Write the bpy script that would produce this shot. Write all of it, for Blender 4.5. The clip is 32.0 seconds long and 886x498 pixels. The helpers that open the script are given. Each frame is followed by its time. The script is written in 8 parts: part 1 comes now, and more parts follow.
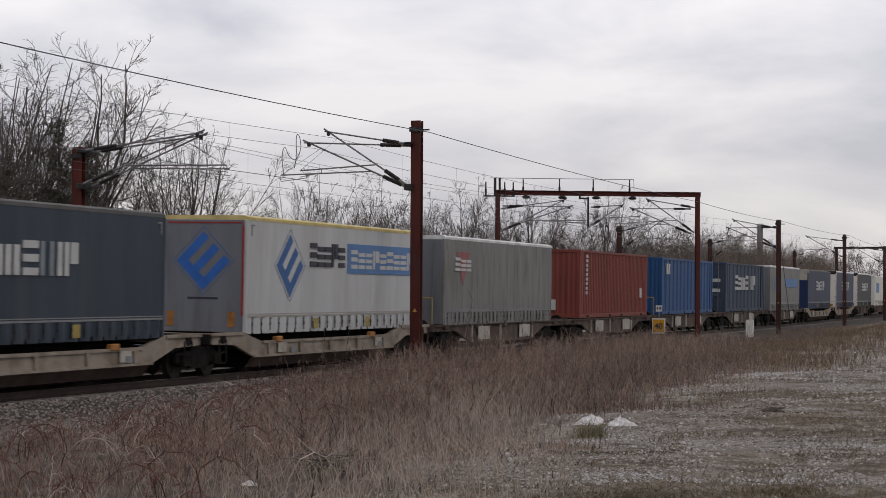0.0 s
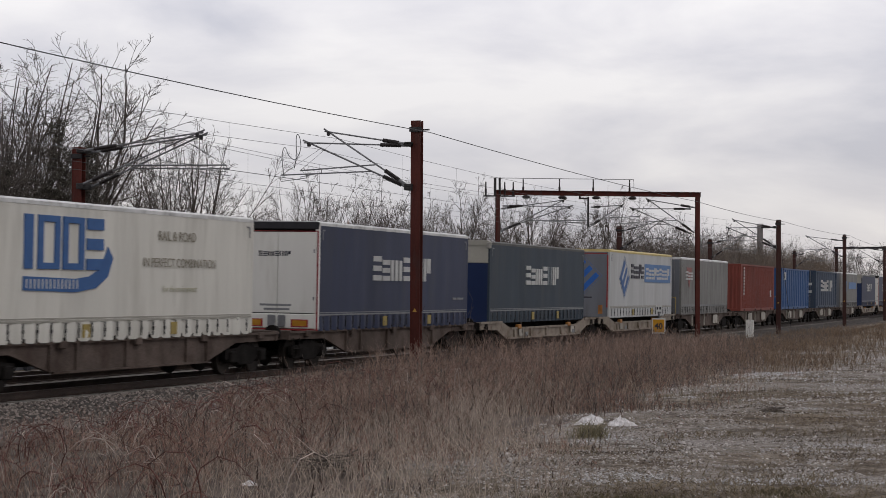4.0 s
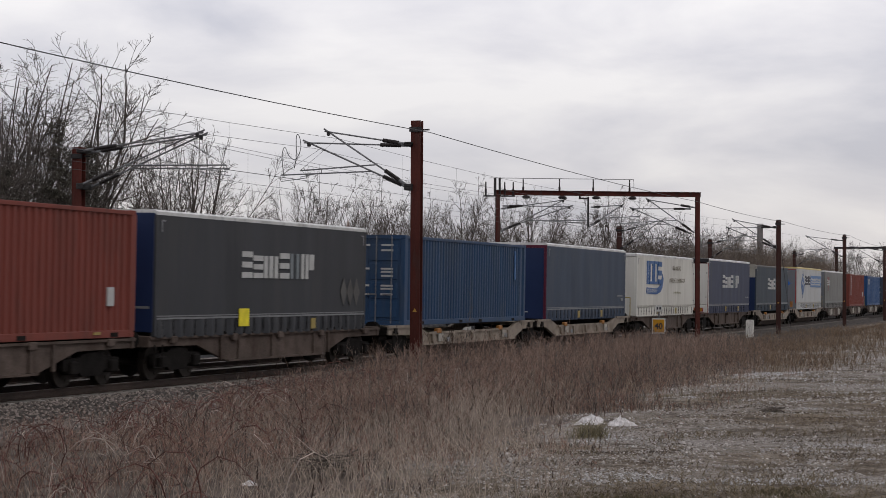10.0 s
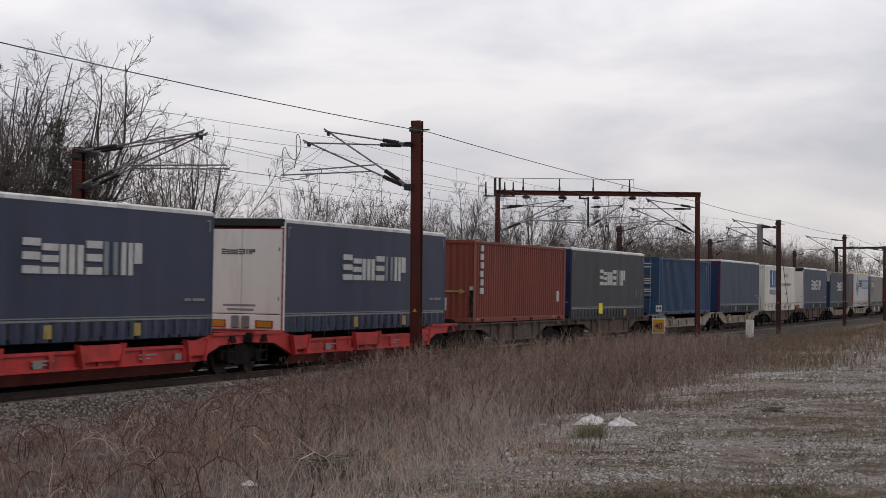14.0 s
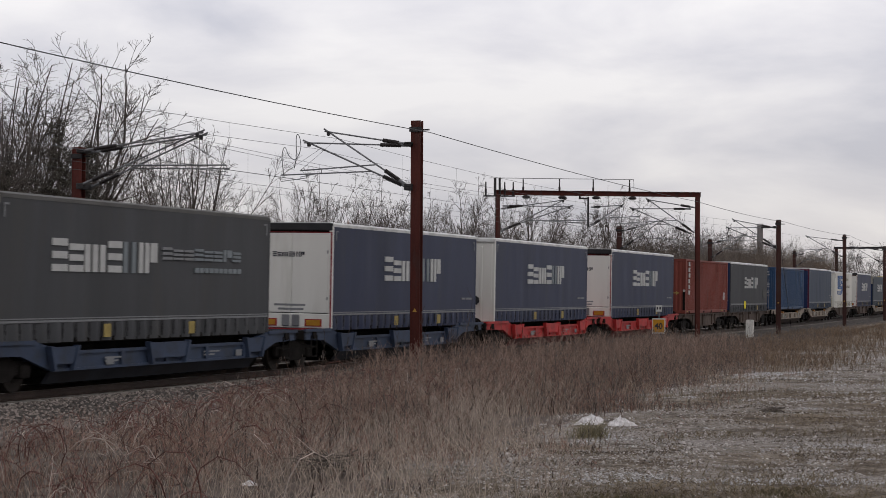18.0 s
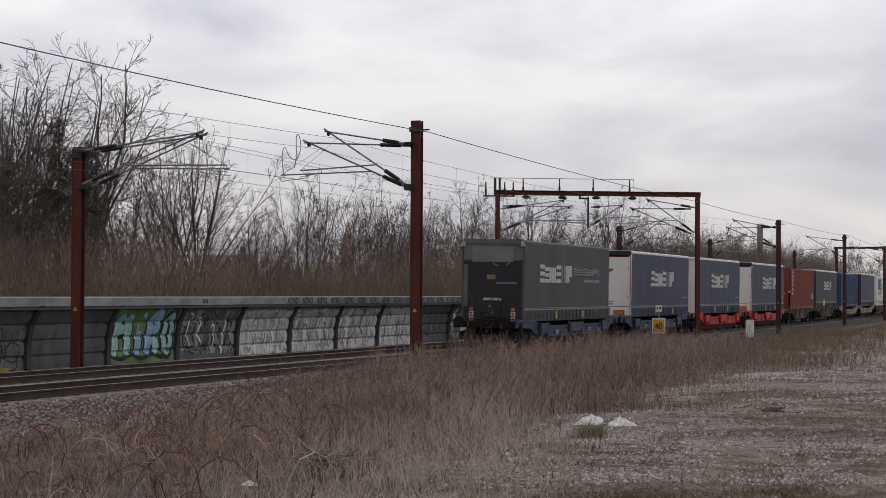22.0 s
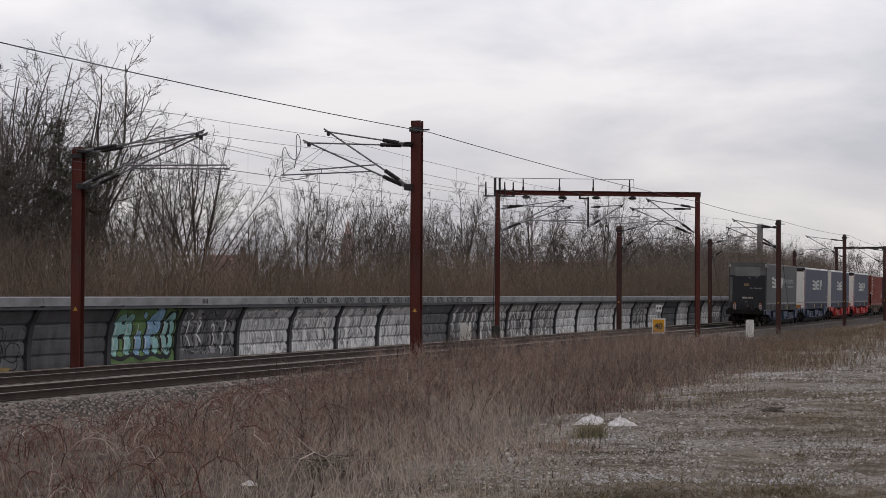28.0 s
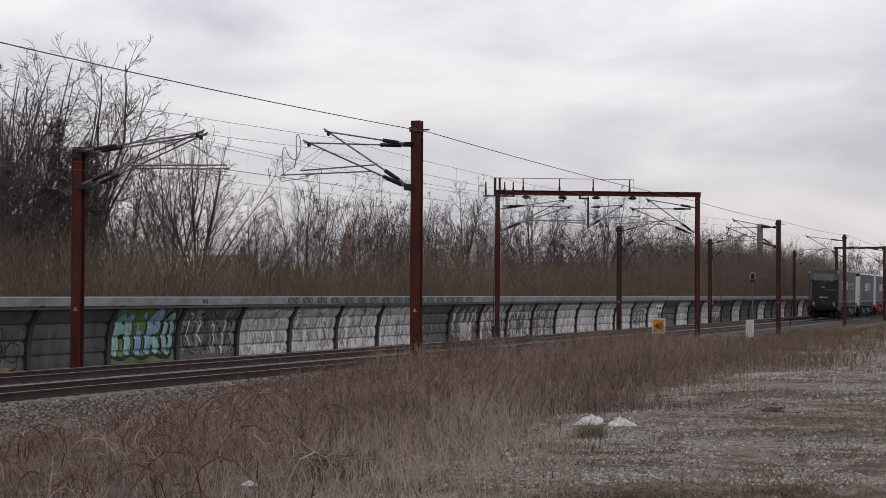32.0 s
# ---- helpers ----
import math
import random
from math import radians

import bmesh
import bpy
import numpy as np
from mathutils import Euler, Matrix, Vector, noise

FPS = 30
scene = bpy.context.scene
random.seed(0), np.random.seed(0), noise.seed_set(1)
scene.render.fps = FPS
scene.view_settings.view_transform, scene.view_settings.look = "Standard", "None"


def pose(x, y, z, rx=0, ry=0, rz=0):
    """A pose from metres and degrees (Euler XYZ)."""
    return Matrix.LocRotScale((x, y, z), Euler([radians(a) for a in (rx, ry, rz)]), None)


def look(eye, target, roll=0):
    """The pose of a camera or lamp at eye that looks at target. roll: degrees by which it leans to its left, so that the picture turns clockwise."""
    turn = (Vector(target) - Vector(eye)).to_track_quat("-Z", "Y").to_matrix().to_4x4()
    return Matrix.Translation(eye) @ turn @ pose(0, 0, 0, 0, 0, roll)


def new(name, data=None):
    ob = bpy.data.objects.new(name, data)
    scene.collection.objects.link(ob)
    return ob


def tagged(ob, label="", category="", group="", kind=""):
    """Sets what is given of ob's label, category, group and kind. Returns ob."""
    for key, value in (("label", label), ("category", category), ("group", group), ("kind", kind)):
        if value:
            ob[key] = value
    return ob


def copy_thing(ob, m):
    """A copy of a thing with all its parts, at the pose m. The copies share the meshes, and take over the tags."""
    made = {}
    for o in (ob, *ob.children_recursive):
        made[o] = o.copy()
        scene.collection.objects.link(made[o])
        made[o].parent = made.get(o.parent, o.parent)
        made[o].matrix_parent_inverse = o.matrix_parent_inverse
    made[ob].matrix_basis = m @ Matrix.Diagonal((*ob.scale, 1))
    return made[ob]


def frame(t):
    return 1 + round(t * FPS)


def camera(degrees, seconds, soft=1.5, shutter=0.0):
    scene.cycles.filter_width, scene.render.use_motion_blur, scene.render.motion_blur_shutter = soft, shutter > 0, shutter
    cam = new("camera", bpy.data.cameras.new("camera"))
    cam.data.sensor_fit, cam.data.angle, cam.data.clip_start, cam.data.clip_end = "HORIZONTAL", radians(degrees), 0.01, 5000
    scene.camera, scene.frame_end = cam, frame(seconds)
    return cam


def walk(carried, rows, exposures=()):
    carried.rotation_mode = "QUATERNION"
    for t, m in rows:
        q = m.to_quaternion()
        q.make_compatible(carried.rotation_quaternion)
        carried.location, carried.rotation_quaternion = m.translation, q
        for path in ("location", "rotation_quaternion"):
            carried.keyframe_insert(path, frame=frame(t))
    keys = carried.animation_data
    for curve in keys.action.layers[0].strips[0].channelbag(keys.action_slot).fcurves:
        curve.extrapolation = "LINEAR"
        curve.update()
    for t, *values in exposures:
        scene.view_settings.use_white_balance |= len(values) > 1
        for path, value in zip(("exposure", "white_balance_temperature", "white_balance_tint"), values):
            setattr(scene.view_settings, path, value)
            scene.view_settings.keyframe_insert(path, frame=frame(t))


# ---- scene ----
# ---------- camera ----------
EYE = (0.0, 0.0, 2.178)
cam = camera(26.25, 32.0, soft=0.8, shutter=0.35)
CAM_POSE = look(EYE, (0.0, 100.0, 2.178 + 100 * math.tan(0.0229)), 0.275)
walk(cam, [(0.0, CAM_POSE), (32.0, CAM_POSE)], exposures=[(0.0, 0.0), (32.0, 0.0)])

# ---------- world and sun: overcast ----------
world = bpy.data.worlds.new("overcast_sky")
scene.world = world
world.use_nodes = True


def sky_nodes():
    nt = world.node_tree
    nt.nodes.clear()
    N, L = nt.nodes.new, nt.links.new
    out, bg = N("ShaderNodeOutputWorld"), N("ShaderNodeBackground")
    sky = N("ShaderNodeTexSky")
    sky.sky_type, sky.sun_disc = "NISHITA", False
    sky.sun_elevation, sky.sun_rotation = radians(38), radians(25)
    tc = N("ShaderNodeTexCoord")
    flat = N("ShaderNodeMapping")
    flat.inputs["Scale"].default_value = (2.1, 1.0, 7.2)
    flat.inputs["Rotation"].default_value = (0, radians(4), 0)
    L(tc.outputs["Generated"], flat.inputs["Vector"])
    big = N("ShaderNodeTexNoise")
    big.inputs["Scale"].default_value, big.inputs["Detail"].default_value = 2.3, 7.0
    big.inputs["Roughness"].default_value, big.inputs["Distortion"].default_value = 0.52, 0.25
    L(flat.outputs[0], big.inputs["Vector"])
    ramp = N("ShaderNodeValToRGB")
    e = ramp.color_ramp.elements
    e[0].position, e[0].color = 0.36, (0.576, 0.575, 0.645, 1)
    e[1].position, e[1].color = 0.62, (0.90, 0.873, 0.885, 1)
    mid = e.new(0.50)
    mid.color = (0.757, 0.738, 0.780, 1)
    L(big.outputs["Fac"], ramp.inputs[0])
    dim = N("ShaderNodeMix")
    dim.data_type = "RGBA"
    dim.inputs["Factor"].default_value = 0.93
    weak = N("ShaderNodeVectorMath")
    weak.operation = "SCALE"
    weak.inputs["Scale"].default_value = 0.10
    L(sky.outputs[0], weak.inputs[0])
    L(weak.outputs[0], dim.inputs["A"])
    L(ramp.outputs[0], dim.inputs["B"])
    sep, low = N("ShaderNodeSeparateXYZ"), N("ShaderNodeMapRange")
    L(tc.outputs["Generated"], sep.inputs[0])
    L(sep.outputs["Z"], low.inputs["Value"])
    low.inputs["From Min"].default_value, low.inputs["From Max"].default_value = 0.0, 0.15
    low.inputs["To Min"].default_value, low.inputs["To Max"].default_value = 0.76, 1.06
    haze = N("ShaderNodeVectorMath")
    haze.operation = "SCALE"
    L(dim.outputs["Result"], haze.inputs[0])
    L(low.outputs[0], haze.inputs["Scale"])
    L(haze.outputs[0], bg.inputs["Color"])
    bg.inputs["Strength"].default_value = 1.0
    L(bg.outputs[0], out.inputs[0])


sky_nodes()
sun = new("sun", bpy.data.lights.new("sun", "SUN"))
sun.data.energy, sun.data.angle, sun.data.color = 0.5, radians(25), (1.0, 0.97, 0.93)
sun.matrix_world = look((40, 20, 60), (0, 70, 0))


# ---------- materials ----------
def surface(name, col, rough=0.7, metal=0.0, var=0.18, scale=1.2, grain=30.0, bump=0.15, dirt=None, dirt_amount=0.0,
            streak=(1, 1, 1), rand=0.0, island=0.0, spec=0.2):
    m = bpy.data.materials.new(name)
    m.use_nodes = True
    nt = m.node_tree
    N, L = nt.nodes.new, nt.links.new
    b = nt.nodes["Principled BSDF"]
    b.inputs["Roughness"].default_value, b.inputs["Metallic"].default_value = rough, metal
    b.inputs["Specular IOR Level"].default_value = spec
    tc, mp = N("ShaderNodeTexCoord"), N("ShaderNodeMapping")
    mp.inputs["Scale"].default_value = streak
    L(tc.outputs["Object"], mp.inputs["Vector"])
    lo, hi = N("ShaderNodeTexNoise"), N("ShaderNodeTexNoise")
    lo.inputs["Scale"].default_value, lo.inputs["Detail"].default_value = scale, 5.0
    hi.inputs["Scale"].default_value, hi.inputs["Detail"].default_value = grain, 3.0
    L(mp.outputs[0], lo.inputs["Vector"])
    L(tc.outputs["Object"], hi.inputs["Vector"])
    ramp = N("ShaderNodeValToRGB")
    e = ramp.color_ramp.elements
    e[0].position, e[1].position = 0.3, 0.7
    e[0].color = (*[c * (1 - var) for c in col], 1)
    e[1].color = (*[min(1, c * (1 + var)) for c in col], 1)
    L(lo.outputs["Fac"], ramp.inputs[0])
    fine = N("ShaderNodeMix")
    fine.data_type, fine.blend_type = "RGBA", "MULTIPLY"
    fine.inputs["Factor"].default_value = min(1.0, var * 2)
    L(ramp.outputs[0], fine.inputs["A"])
    L(hi.outputs["Fac"], fine.inputs["B"])
    bright = N("ShaderNodeMix")
    bright.data_type, bright.blend_type = "RGBA", "MULTIPLY"
    bright.inputs["Factor"].default_value = 1.0
    k = 1 + min(1.0, var * 2) * 0.9
    bright.inputs["B"].default_value = (k, k, k, 1)
    bright.clamp_result = False
    L(fine.outputs["Result"], bright.inputs["A"])
    last = bright.outputs["Result"]
    if dirt_amount > 0:
        dn, dr, dm = N("ShaderNodeTexNoise"), N("ShaderNodeValToRGB"), N("ShaderNodeMix")
        dn.inputs["Scale"].default_value, dn.inputs["Detail"].default_value = scale * 1.7, 7.0
        L(mp.outputs[0], dn.inputs["Vector"])
        d = dr.color_ramp.elements
        d[0].position, d[1].position = 0.62 - 0.3 * dirt_amount, 0.78
        L(dn.outputs["Fac"], dr.inputs[0])
        dm.data_type = "RGBA"
        dm.inputs["B"].default_value = (*dirt, 1)
        sc = N("ShaderNodeMath")
        sc.operation = "MULTIPLY"
        sc.inputs[1].default_value = min(1.0, 0.4 + dirt_amount)
        L(dr.outputs[0], sc.inputs[0])
        L(sc.outputs[0], dm.inputs["Factor"])
        L(last, dm.inputs["A"])
        last = dm.outputs["Result"]
    if rand > 0 or island > 0:
        src = N("ShaderNodeObjectInfo").outputs["Random"] if rand > 0 else N("ShaderNodeNewGeometry").outputs["Random Per Island"]
        a = max(rand, island)
        mr, hs = N("ShaderNodeMapRange"), N("ShaderNodeHueSaturation")
        mr.inputs["To Min"].default_value, mr.inputs["To Max"].default_value = 1 - a, 1 + a
        L(src, mr.inputs["Value"])
        L(mr.outputs[0], hs.inputs["Value"])
        L(last, hs.inputs["Color"])
        last = hs.outputs[0]
    L(last, b.inputs["Base Color"])
    if bump > 0:
        bp = N("ShaderNodeBump")
        bp.inputs["Strength"].default_value, bp.inputs["Distance"].default_value = bump, 0.02
        L(hi.outputs["Fac"], bp.inputs["Height"])
        L(bp.outputs[0], b.inputs["Normal"])
    return m


RUST = (0.10, 0.045, 0.028)
GRIME = (0.045, 0.04, 0.036)
MAT = {}
MAT["mast"] = surface("oxide_red_steel", (0.062, 0.015, 0.011), 0.75, 0.0, 0.3, 0.8, 25, 0.15, GRIME, 0.35, (3, 3, 0.5))
# duller copy of the mast red; haze over distance is in the colour
MAT["far_mast"] = surface("hazed_oxide_steel", (0.046, 0.020, 0.017), 0.75, 0.0, 0.3, 0.8, 25, 0.15, GRIME, 0.4, (3, 3, 0.5))
MAT["dark_steel"] = surface("dark_steel", (0.035, 0.033, 0.033), 0.6, 0.4, 0.3, 4, 40)
MAT["galv"] = surface("weathered_galvanised_steel", (0.16, 0.16, 0.165), 0.55, 0.5, 0.2, 3, 40)
MAT["wire"] = surface("copper_wire_dark", (0.05, 0.05, 0.052), 0.5, 0.6, 0.2, 2, 30, 0)
MAT["insulator"] = surface("brown_insulator", (0.022, 0.018, 0.018), 0.35, 0.0, 0.2, 5, 30, 0)
MAT["rail"] = surface("rusty_rail", (0.040, 0.028, 0.023), 0.6, 0.3, 0.3, 2, 40, 0.2)
MAT["rail_head"] = surface("worn_rail_head", (0.17, 0.155, 0.145), 0.5, 0.6, 0.12, 2, 40, 0.05)
MAT["sleeper"] = surface("weathered_concrete_sleeper", (0.17, 0.155, 0.14), 0.9, 0.0, 0.25, 3, 40, 0.3, GRIME, 0.4, rand=0.2)
MAT["ballast"] = surface("ballast_bed", (0.056, 0.049, 0.044), 0.95, 0.0, 0.45, 1.5, 22, 0.9)
MAT["stone"] = surface("ballast_stone", (0.140, 0.119, 0.106), 0.9, 0.0, 0.25, 6, 60, 0.3, island=0.75)
MAT["pebble"] = surface("yard_pebble", (0.26, 0.24, 0.222), 0.9, 0.0, 0.25, 6, 60, 0.3, island=0.45)
MAT["concrete"] = surface("weathered_concrete", (0.36, 0.35, 0.335), 0.85, 0.0, 0.2, 2.5, 40, 0.25, (0.12, 0.115, 0.10), 0.35)
MAT["barrier"] = surface("grey_barrier_board", (0.078, 0.080, 0.086), 0.6, 0.1, 0.28, 1.2, 35, 0.1, GRIME, 0.5, (1, 1, 0.4), rand=0.18)
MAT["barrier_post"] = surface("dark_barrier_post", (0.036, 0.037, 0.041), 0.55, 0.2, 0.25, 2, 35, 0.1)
MAT["cap"] = surface("pale_barrier_cap", (0.19, 0.193, 0.20), 0.6, 0.1, 0.15, 1.5, 35, 0.1, (0.10, 0.10, 0.10), 0.45, (0.6, 2, 1), rand=0.14)
MAT["twig"] = surface("grey_brown_twig", (0.082, 0.070, 0.063), 0.9, 0.0, 0.25, 1.0, 20, 0, island=0.3)
MAT["bark"] = surface("dark_bark", (0.070, 0.059, 0.052), 0.95, 0.0, 0.3, 2.0, 20, 0.5)
MAT["needle"] = surface("dark_conifer_needles", (0.058, 0.052, 0.042), 0.9, 0.0, 0.3, 2.0, 20, 0, island=0.4)
MAT["brush"] = surface("brown_brush_stem", (0.142, 0.107, 0.081), 0.95, 0.0, 0.35, 0.22, 6, 0, island=0.25)
MAT["weed"] = surface("dry_reddish_weed", (0.212, 0.150, 0.121), 0.95, 0.0, 0.25, 0.3, 6, 0, island=0.6)
MAT["straw"] = surface("bleached_straw", (0.315, 0.258, 0.212), 0.95, 0.0, 0.2, 0.3, 6, 0, island=0.35)
MAT["bramble"] = surface("red_bramble_cane", (0.19, 0.11, 0.086), 0.8, 0.0, 0.25, 0.3, 6, 0, island=0.4)


def ground_material():
    m = bpy.data.materials.new("dry_grass_and_gravel")
    m.use_nodes = True
    nt = m.node_tree
    N, L = nt.nodes.new, nt.links.new
    b = nt.nodes["Principled BSDF"]
    b.inputs["Roughness"].default_value = 0.95
    b.inputs["Specular IOR Level"].default_value = 0.2
    tc = N("ShaderNodeTexCoord")

    def nz(scale, detail, rough=0.55):
        n = N("ShaderNodeTexNoise")
        n.inputs["Scale"].default_value, n.inputs["Detail"].default_value, n.inputs["Roughness"].default_value = scale, detail, rough
        L(tc.outputs["Object"], n.inputs["Vector"])
        return n

    patch, mid, fine = nz(0.22, 6), nz(1.6, 6, 0.65), nz(16, 4, 0.7)
    soil, gravel = N("ShaderNodeValToRGB"), N("ShaderNodeValToRGB")
    e = soil.color_ramp.elements
    e[0].position, e[0].color = 0.38, (0.040, 0.031, 0.023, 1)
    e[1].position, e[1].color = 0.62, (0.205, 0.162, 0.118, 1)
    e = gravel.color_ramp.elements
    e[0].position, e[0].color = 0.36, (0.085, 0.075, 0.067, 1)
    e[1].position, e[1].color = 0.66, (0.37, 0.335, 0.305, 1)
    mixn = N("ShaderNodeMath")
    mixn.operation = "MULTIPLY_ADD"
    mixn.inputs[1].default_value, mixn.inputs[2].default_value = 0.5, 0.0
    L(mid.outputs["Fac"], mixn.inputs[0])
    add = N("ShaderNodeMath")
    add.operation = "MULTIPLY_ADD"
    add.inputs[1].default_value = 0.5
    L(fine.outputs["Fac"], add.inputs[0])
    L(mixn.outputs[0], add.inputs[2])
    L(add.outputs[0], soil.inputs[0])
    L(fine.outputs["Fac"], gravel.inputs[0])
    mask = N("ShaderNodeValToRGB")
    e = mask.color_ramp.elements
    e[0].position, e[1].position = 0.45, 0.58
    m2 = N("ShaderNodeMath")
    m2.operation = "MULTIPLY_ADD"
    m2.inputs[1].default_value = 0.45
    L(mid.outputs["Fac"], m2.inputs[0])
    m3 = N("ShaderNodeMath")
    m3.operation = "MULTIPLY"
    m3.inputs[1].default_value = 0.55
    L(patch.outputs["Fac"], m3.inputs[0])
    L(m3.outputs[0], m2.inputs[2])
    L(m2.outputs[0], mask.inputs[0])
    mx = N("ShaderNodeMix")
    mx.data_type = "RGBA"
    L(mask.outputs[0], mx.inputs["Factor"])
    L(soil.outputs[0], mx.inputs["A"])
    L(gravel.outputs[0], mx.inputs["B"])
    L(mx.outputs["Result"], b.inputs["Base Color"])
    bp = N("ShaderNodeBump")
    bp.inputs["Strength"].default_value, bp.inputs["Distance"].default_value = 0.8, 0.05
    L(fine.outputs["Fac"], bp.inputs["Height"])
    L(bp.outputs[0], b.inputs["Normal"])
    return m


MAT["ground"] = ground_material()
# plant litter darkened to carry the shade between the stems
MAT["shaded_thatch"] = surface("shaded_plant_litter", (0.075, 0.057, 0.046), 0.95, 0.0, 0.4, 2.0, 18, 0.9)

# ---------- mesh helpers ----------


def lathe(p, q, stations, n=10):
    """A turned shape along p to q: stations of (share of the way, radius)."""
    m = M()
    p, q = Vector(p), Vector(q)
    d = (q - p).normalized()
    a = d.orthogonal().normalized()
    b = d.cross(a)
    for k, r in stations:
        o = p.lerp(q, k)
        m.v += [tuple(o + r * (math.cos(2 * math.pi * i / n) * a + math.sin(2 * math.pi * i / n) * b)) for i in range(n)]
    for j in range(len(stations) - 1):
        m.f += [(j * n + i, j * n + (i + 1) % n, (j + 1) * n + (i + 1) % n, (j + 1) * n + i) for i in range(n)]
    e = (len(stations) - 1) * n
    m.f += [tuple(n - 1 - i for i in range(n)), tuple(e + i for i in range(n))]
    return m


def bent(pts, r, n=5):
    """One bent round bar through points."""
    m = M()
    pts = [Vector(p) for p in pts]
    side = (pts[1] - pts[0]).orthogonal().normalized()
    for i, p in enumerate(pts):
        d = (pts[min(i + 1, len(pts) - 1)] - pts[max(i - 1, 0)]).normalized()
        a = (side - d * side.dot(d)).normalized()
        side = a
        b = d.cross(a)
        m.v += [tuple(p + r * (math.cos(2 * math.pi * k / n) * a + math.sin(2 * math.pi * k / n) * b)) for k in range(n)]
    for j in range(len(pts) - 1):
        m.f += [(j * n + i, j * n + (i + 1) % n, (j + 1) * n + (i + 1) % n, (j + 1) * n + i) for i in range(n)]
    e = (len(pts) - 1) * n
    m.f += [tuple(n - 1 - i for i in range(n)), tuple(e + i for i in range(n))]
    return m


class M:
    """Collects vertices and faces of one mesh."""

    def __init__(self):
        self.v, self.f = [], []

    def box(self, x0, x1, y0, y1, z0, z1):
        n = len(self.v)
        self.v += [(x, y, z) for z in (z0, z1) for y in (y0, y1) for x in (x0, x1)]
        self.f += [tuple(n + i for i in q) for q in ((0, 2, 3, 1), (4, 5, 7, 6), (0, 1, 5, 4), (2, 6, 7, 3), (0, 4, 6, 2), (1, 3, 7, 5))]
        return self

    def cbox(self, x0, x1, y0, y1, z0, z1, c=0.02):
        """A box with chamfered upright and level edges."""
        n = len(self.v)
        rings = [(z0, c), (z0 + c, 0), (z1 - c, 0), (z1, c)]
        for z, i in rings:
            a0, a1, b0, b1 = x0 + i, x1 - i, y0 + i, y1 - i
            self.v += [(a0 + c, b0, z), (a1 - c, b0, z), (a1, b0 + c, z), (a1, b1 - c, z), (a1 - c, b1, z), (a0 + c, b1, z), (a0, b1 - c, z), (a0, b0 + c, z)]
        for r in range(3):
            for i in range(8):
                j = (i + 1) % 8
                self.f.append((n + r * 8 + i, n + r * 8 + j, n + r * 8 + 8 + j, n + r * 8 + 8 + i))
        self.f += [tuple(n + 7 - i for i in range(8)), tuple(n + 24 + i for i in range(8))]
        return self

    def tube(self, p, q, r, n=8, r2=None):
        p, q = Vector(p), Vector(q)
        d = (q - p).normalized()
        a = d.orthogonal().normalized()
        b = d.cross(a)
        k = len(self.v)
        r2 = r if r2 is None else r2
        for o, rr in ((p, r), (q, r2)):
            self.v += [tuple(o + rr * (math.cos(2 * math.pi * i / n) * a + math.sin(2 * math.pi * i / n) * b)) for i in range(n)]
        self.f += [(k + i, k + (i + 1) % n, k + n + (i + 1) % n, k + n + i) for i in range(n)]
        self.f += [tuple(k + n - 1 - i for i in range(n)), tuple(k + n + i for i in range(n))]
        return self

    def line(self, pts, r, n=6):
        for p, q in zip(pts, pts[1:]):
            self.tube(p, q, r, n)
        return self

    def prism(self, outline, axis, lo, hi):
        """An outline of 2D points pushed along an axis from lo to hi."""
        def at3(u, w, h):
            return {"x": (h, u, w), "y": (u, h, w), "z": (u, w, h)}[axis]
        n, k = len(outline), len(self.v)
        self.v += [at3(u, w, lo) for u, w in outline] + [at3(u, w, hi) for u, w in outline]
        self.f += [(k + i, k + (i + 1) % n, k + n + (i + 1) % n, k + n + i) for i in range(n)]
        self.f += [tuple(k + n - 1 - i for i in range(n)), tuple(k + n + i for i in range(n))]
        return self

    def mesh(self, name):
        me = bpy.data.meshes.new(name)
        me.from_pydata(self.v, [], self.f)
        bm = bmesh.new()
        bm.from_mesh(me)
        bmesh.ops.recalc_face_normals(bm, faces=bm.faces)
        bm.to_mesh(me)
        bm.free()
        return me


def part(name, m, material, parent=None, label="", smooth=False):
    me = m.mesh(name) if isinstance(m, M) else m
    if not me.materials:
        me.materials.append(material)
    if smooth:
        for p in me.polygons:
            p.use_smooth = True
    ob = new(name, me)
    ob.parent = parent
    return tagged(ob, label)


def quick_mesh(name, verts, faces, material, n_side):
    """A mesh from arrays: verts (n, 3), faces (m, n_side)."""
    me = bpy.data.meshes.new(name)
    verts, faces = np.asarray(verts, dtype=np.float32), np.asarray(faces, dtype=np.int32)
    me.vertices.add(len(verts))
    me.vertices.foreach_set("co", verts.ravel())
    me.loops.add(faces.size)
    me.loops.foreach_set("vertex_index", faces.ravel())
    me.polygons.add(len(faces))
    me.polygons.foreach_set("loop_start", np.arange(0, faces.size, n_side, dtype=np.int32))
    me.update(calc_edges=True)
    me.materials.append(material)
    return me


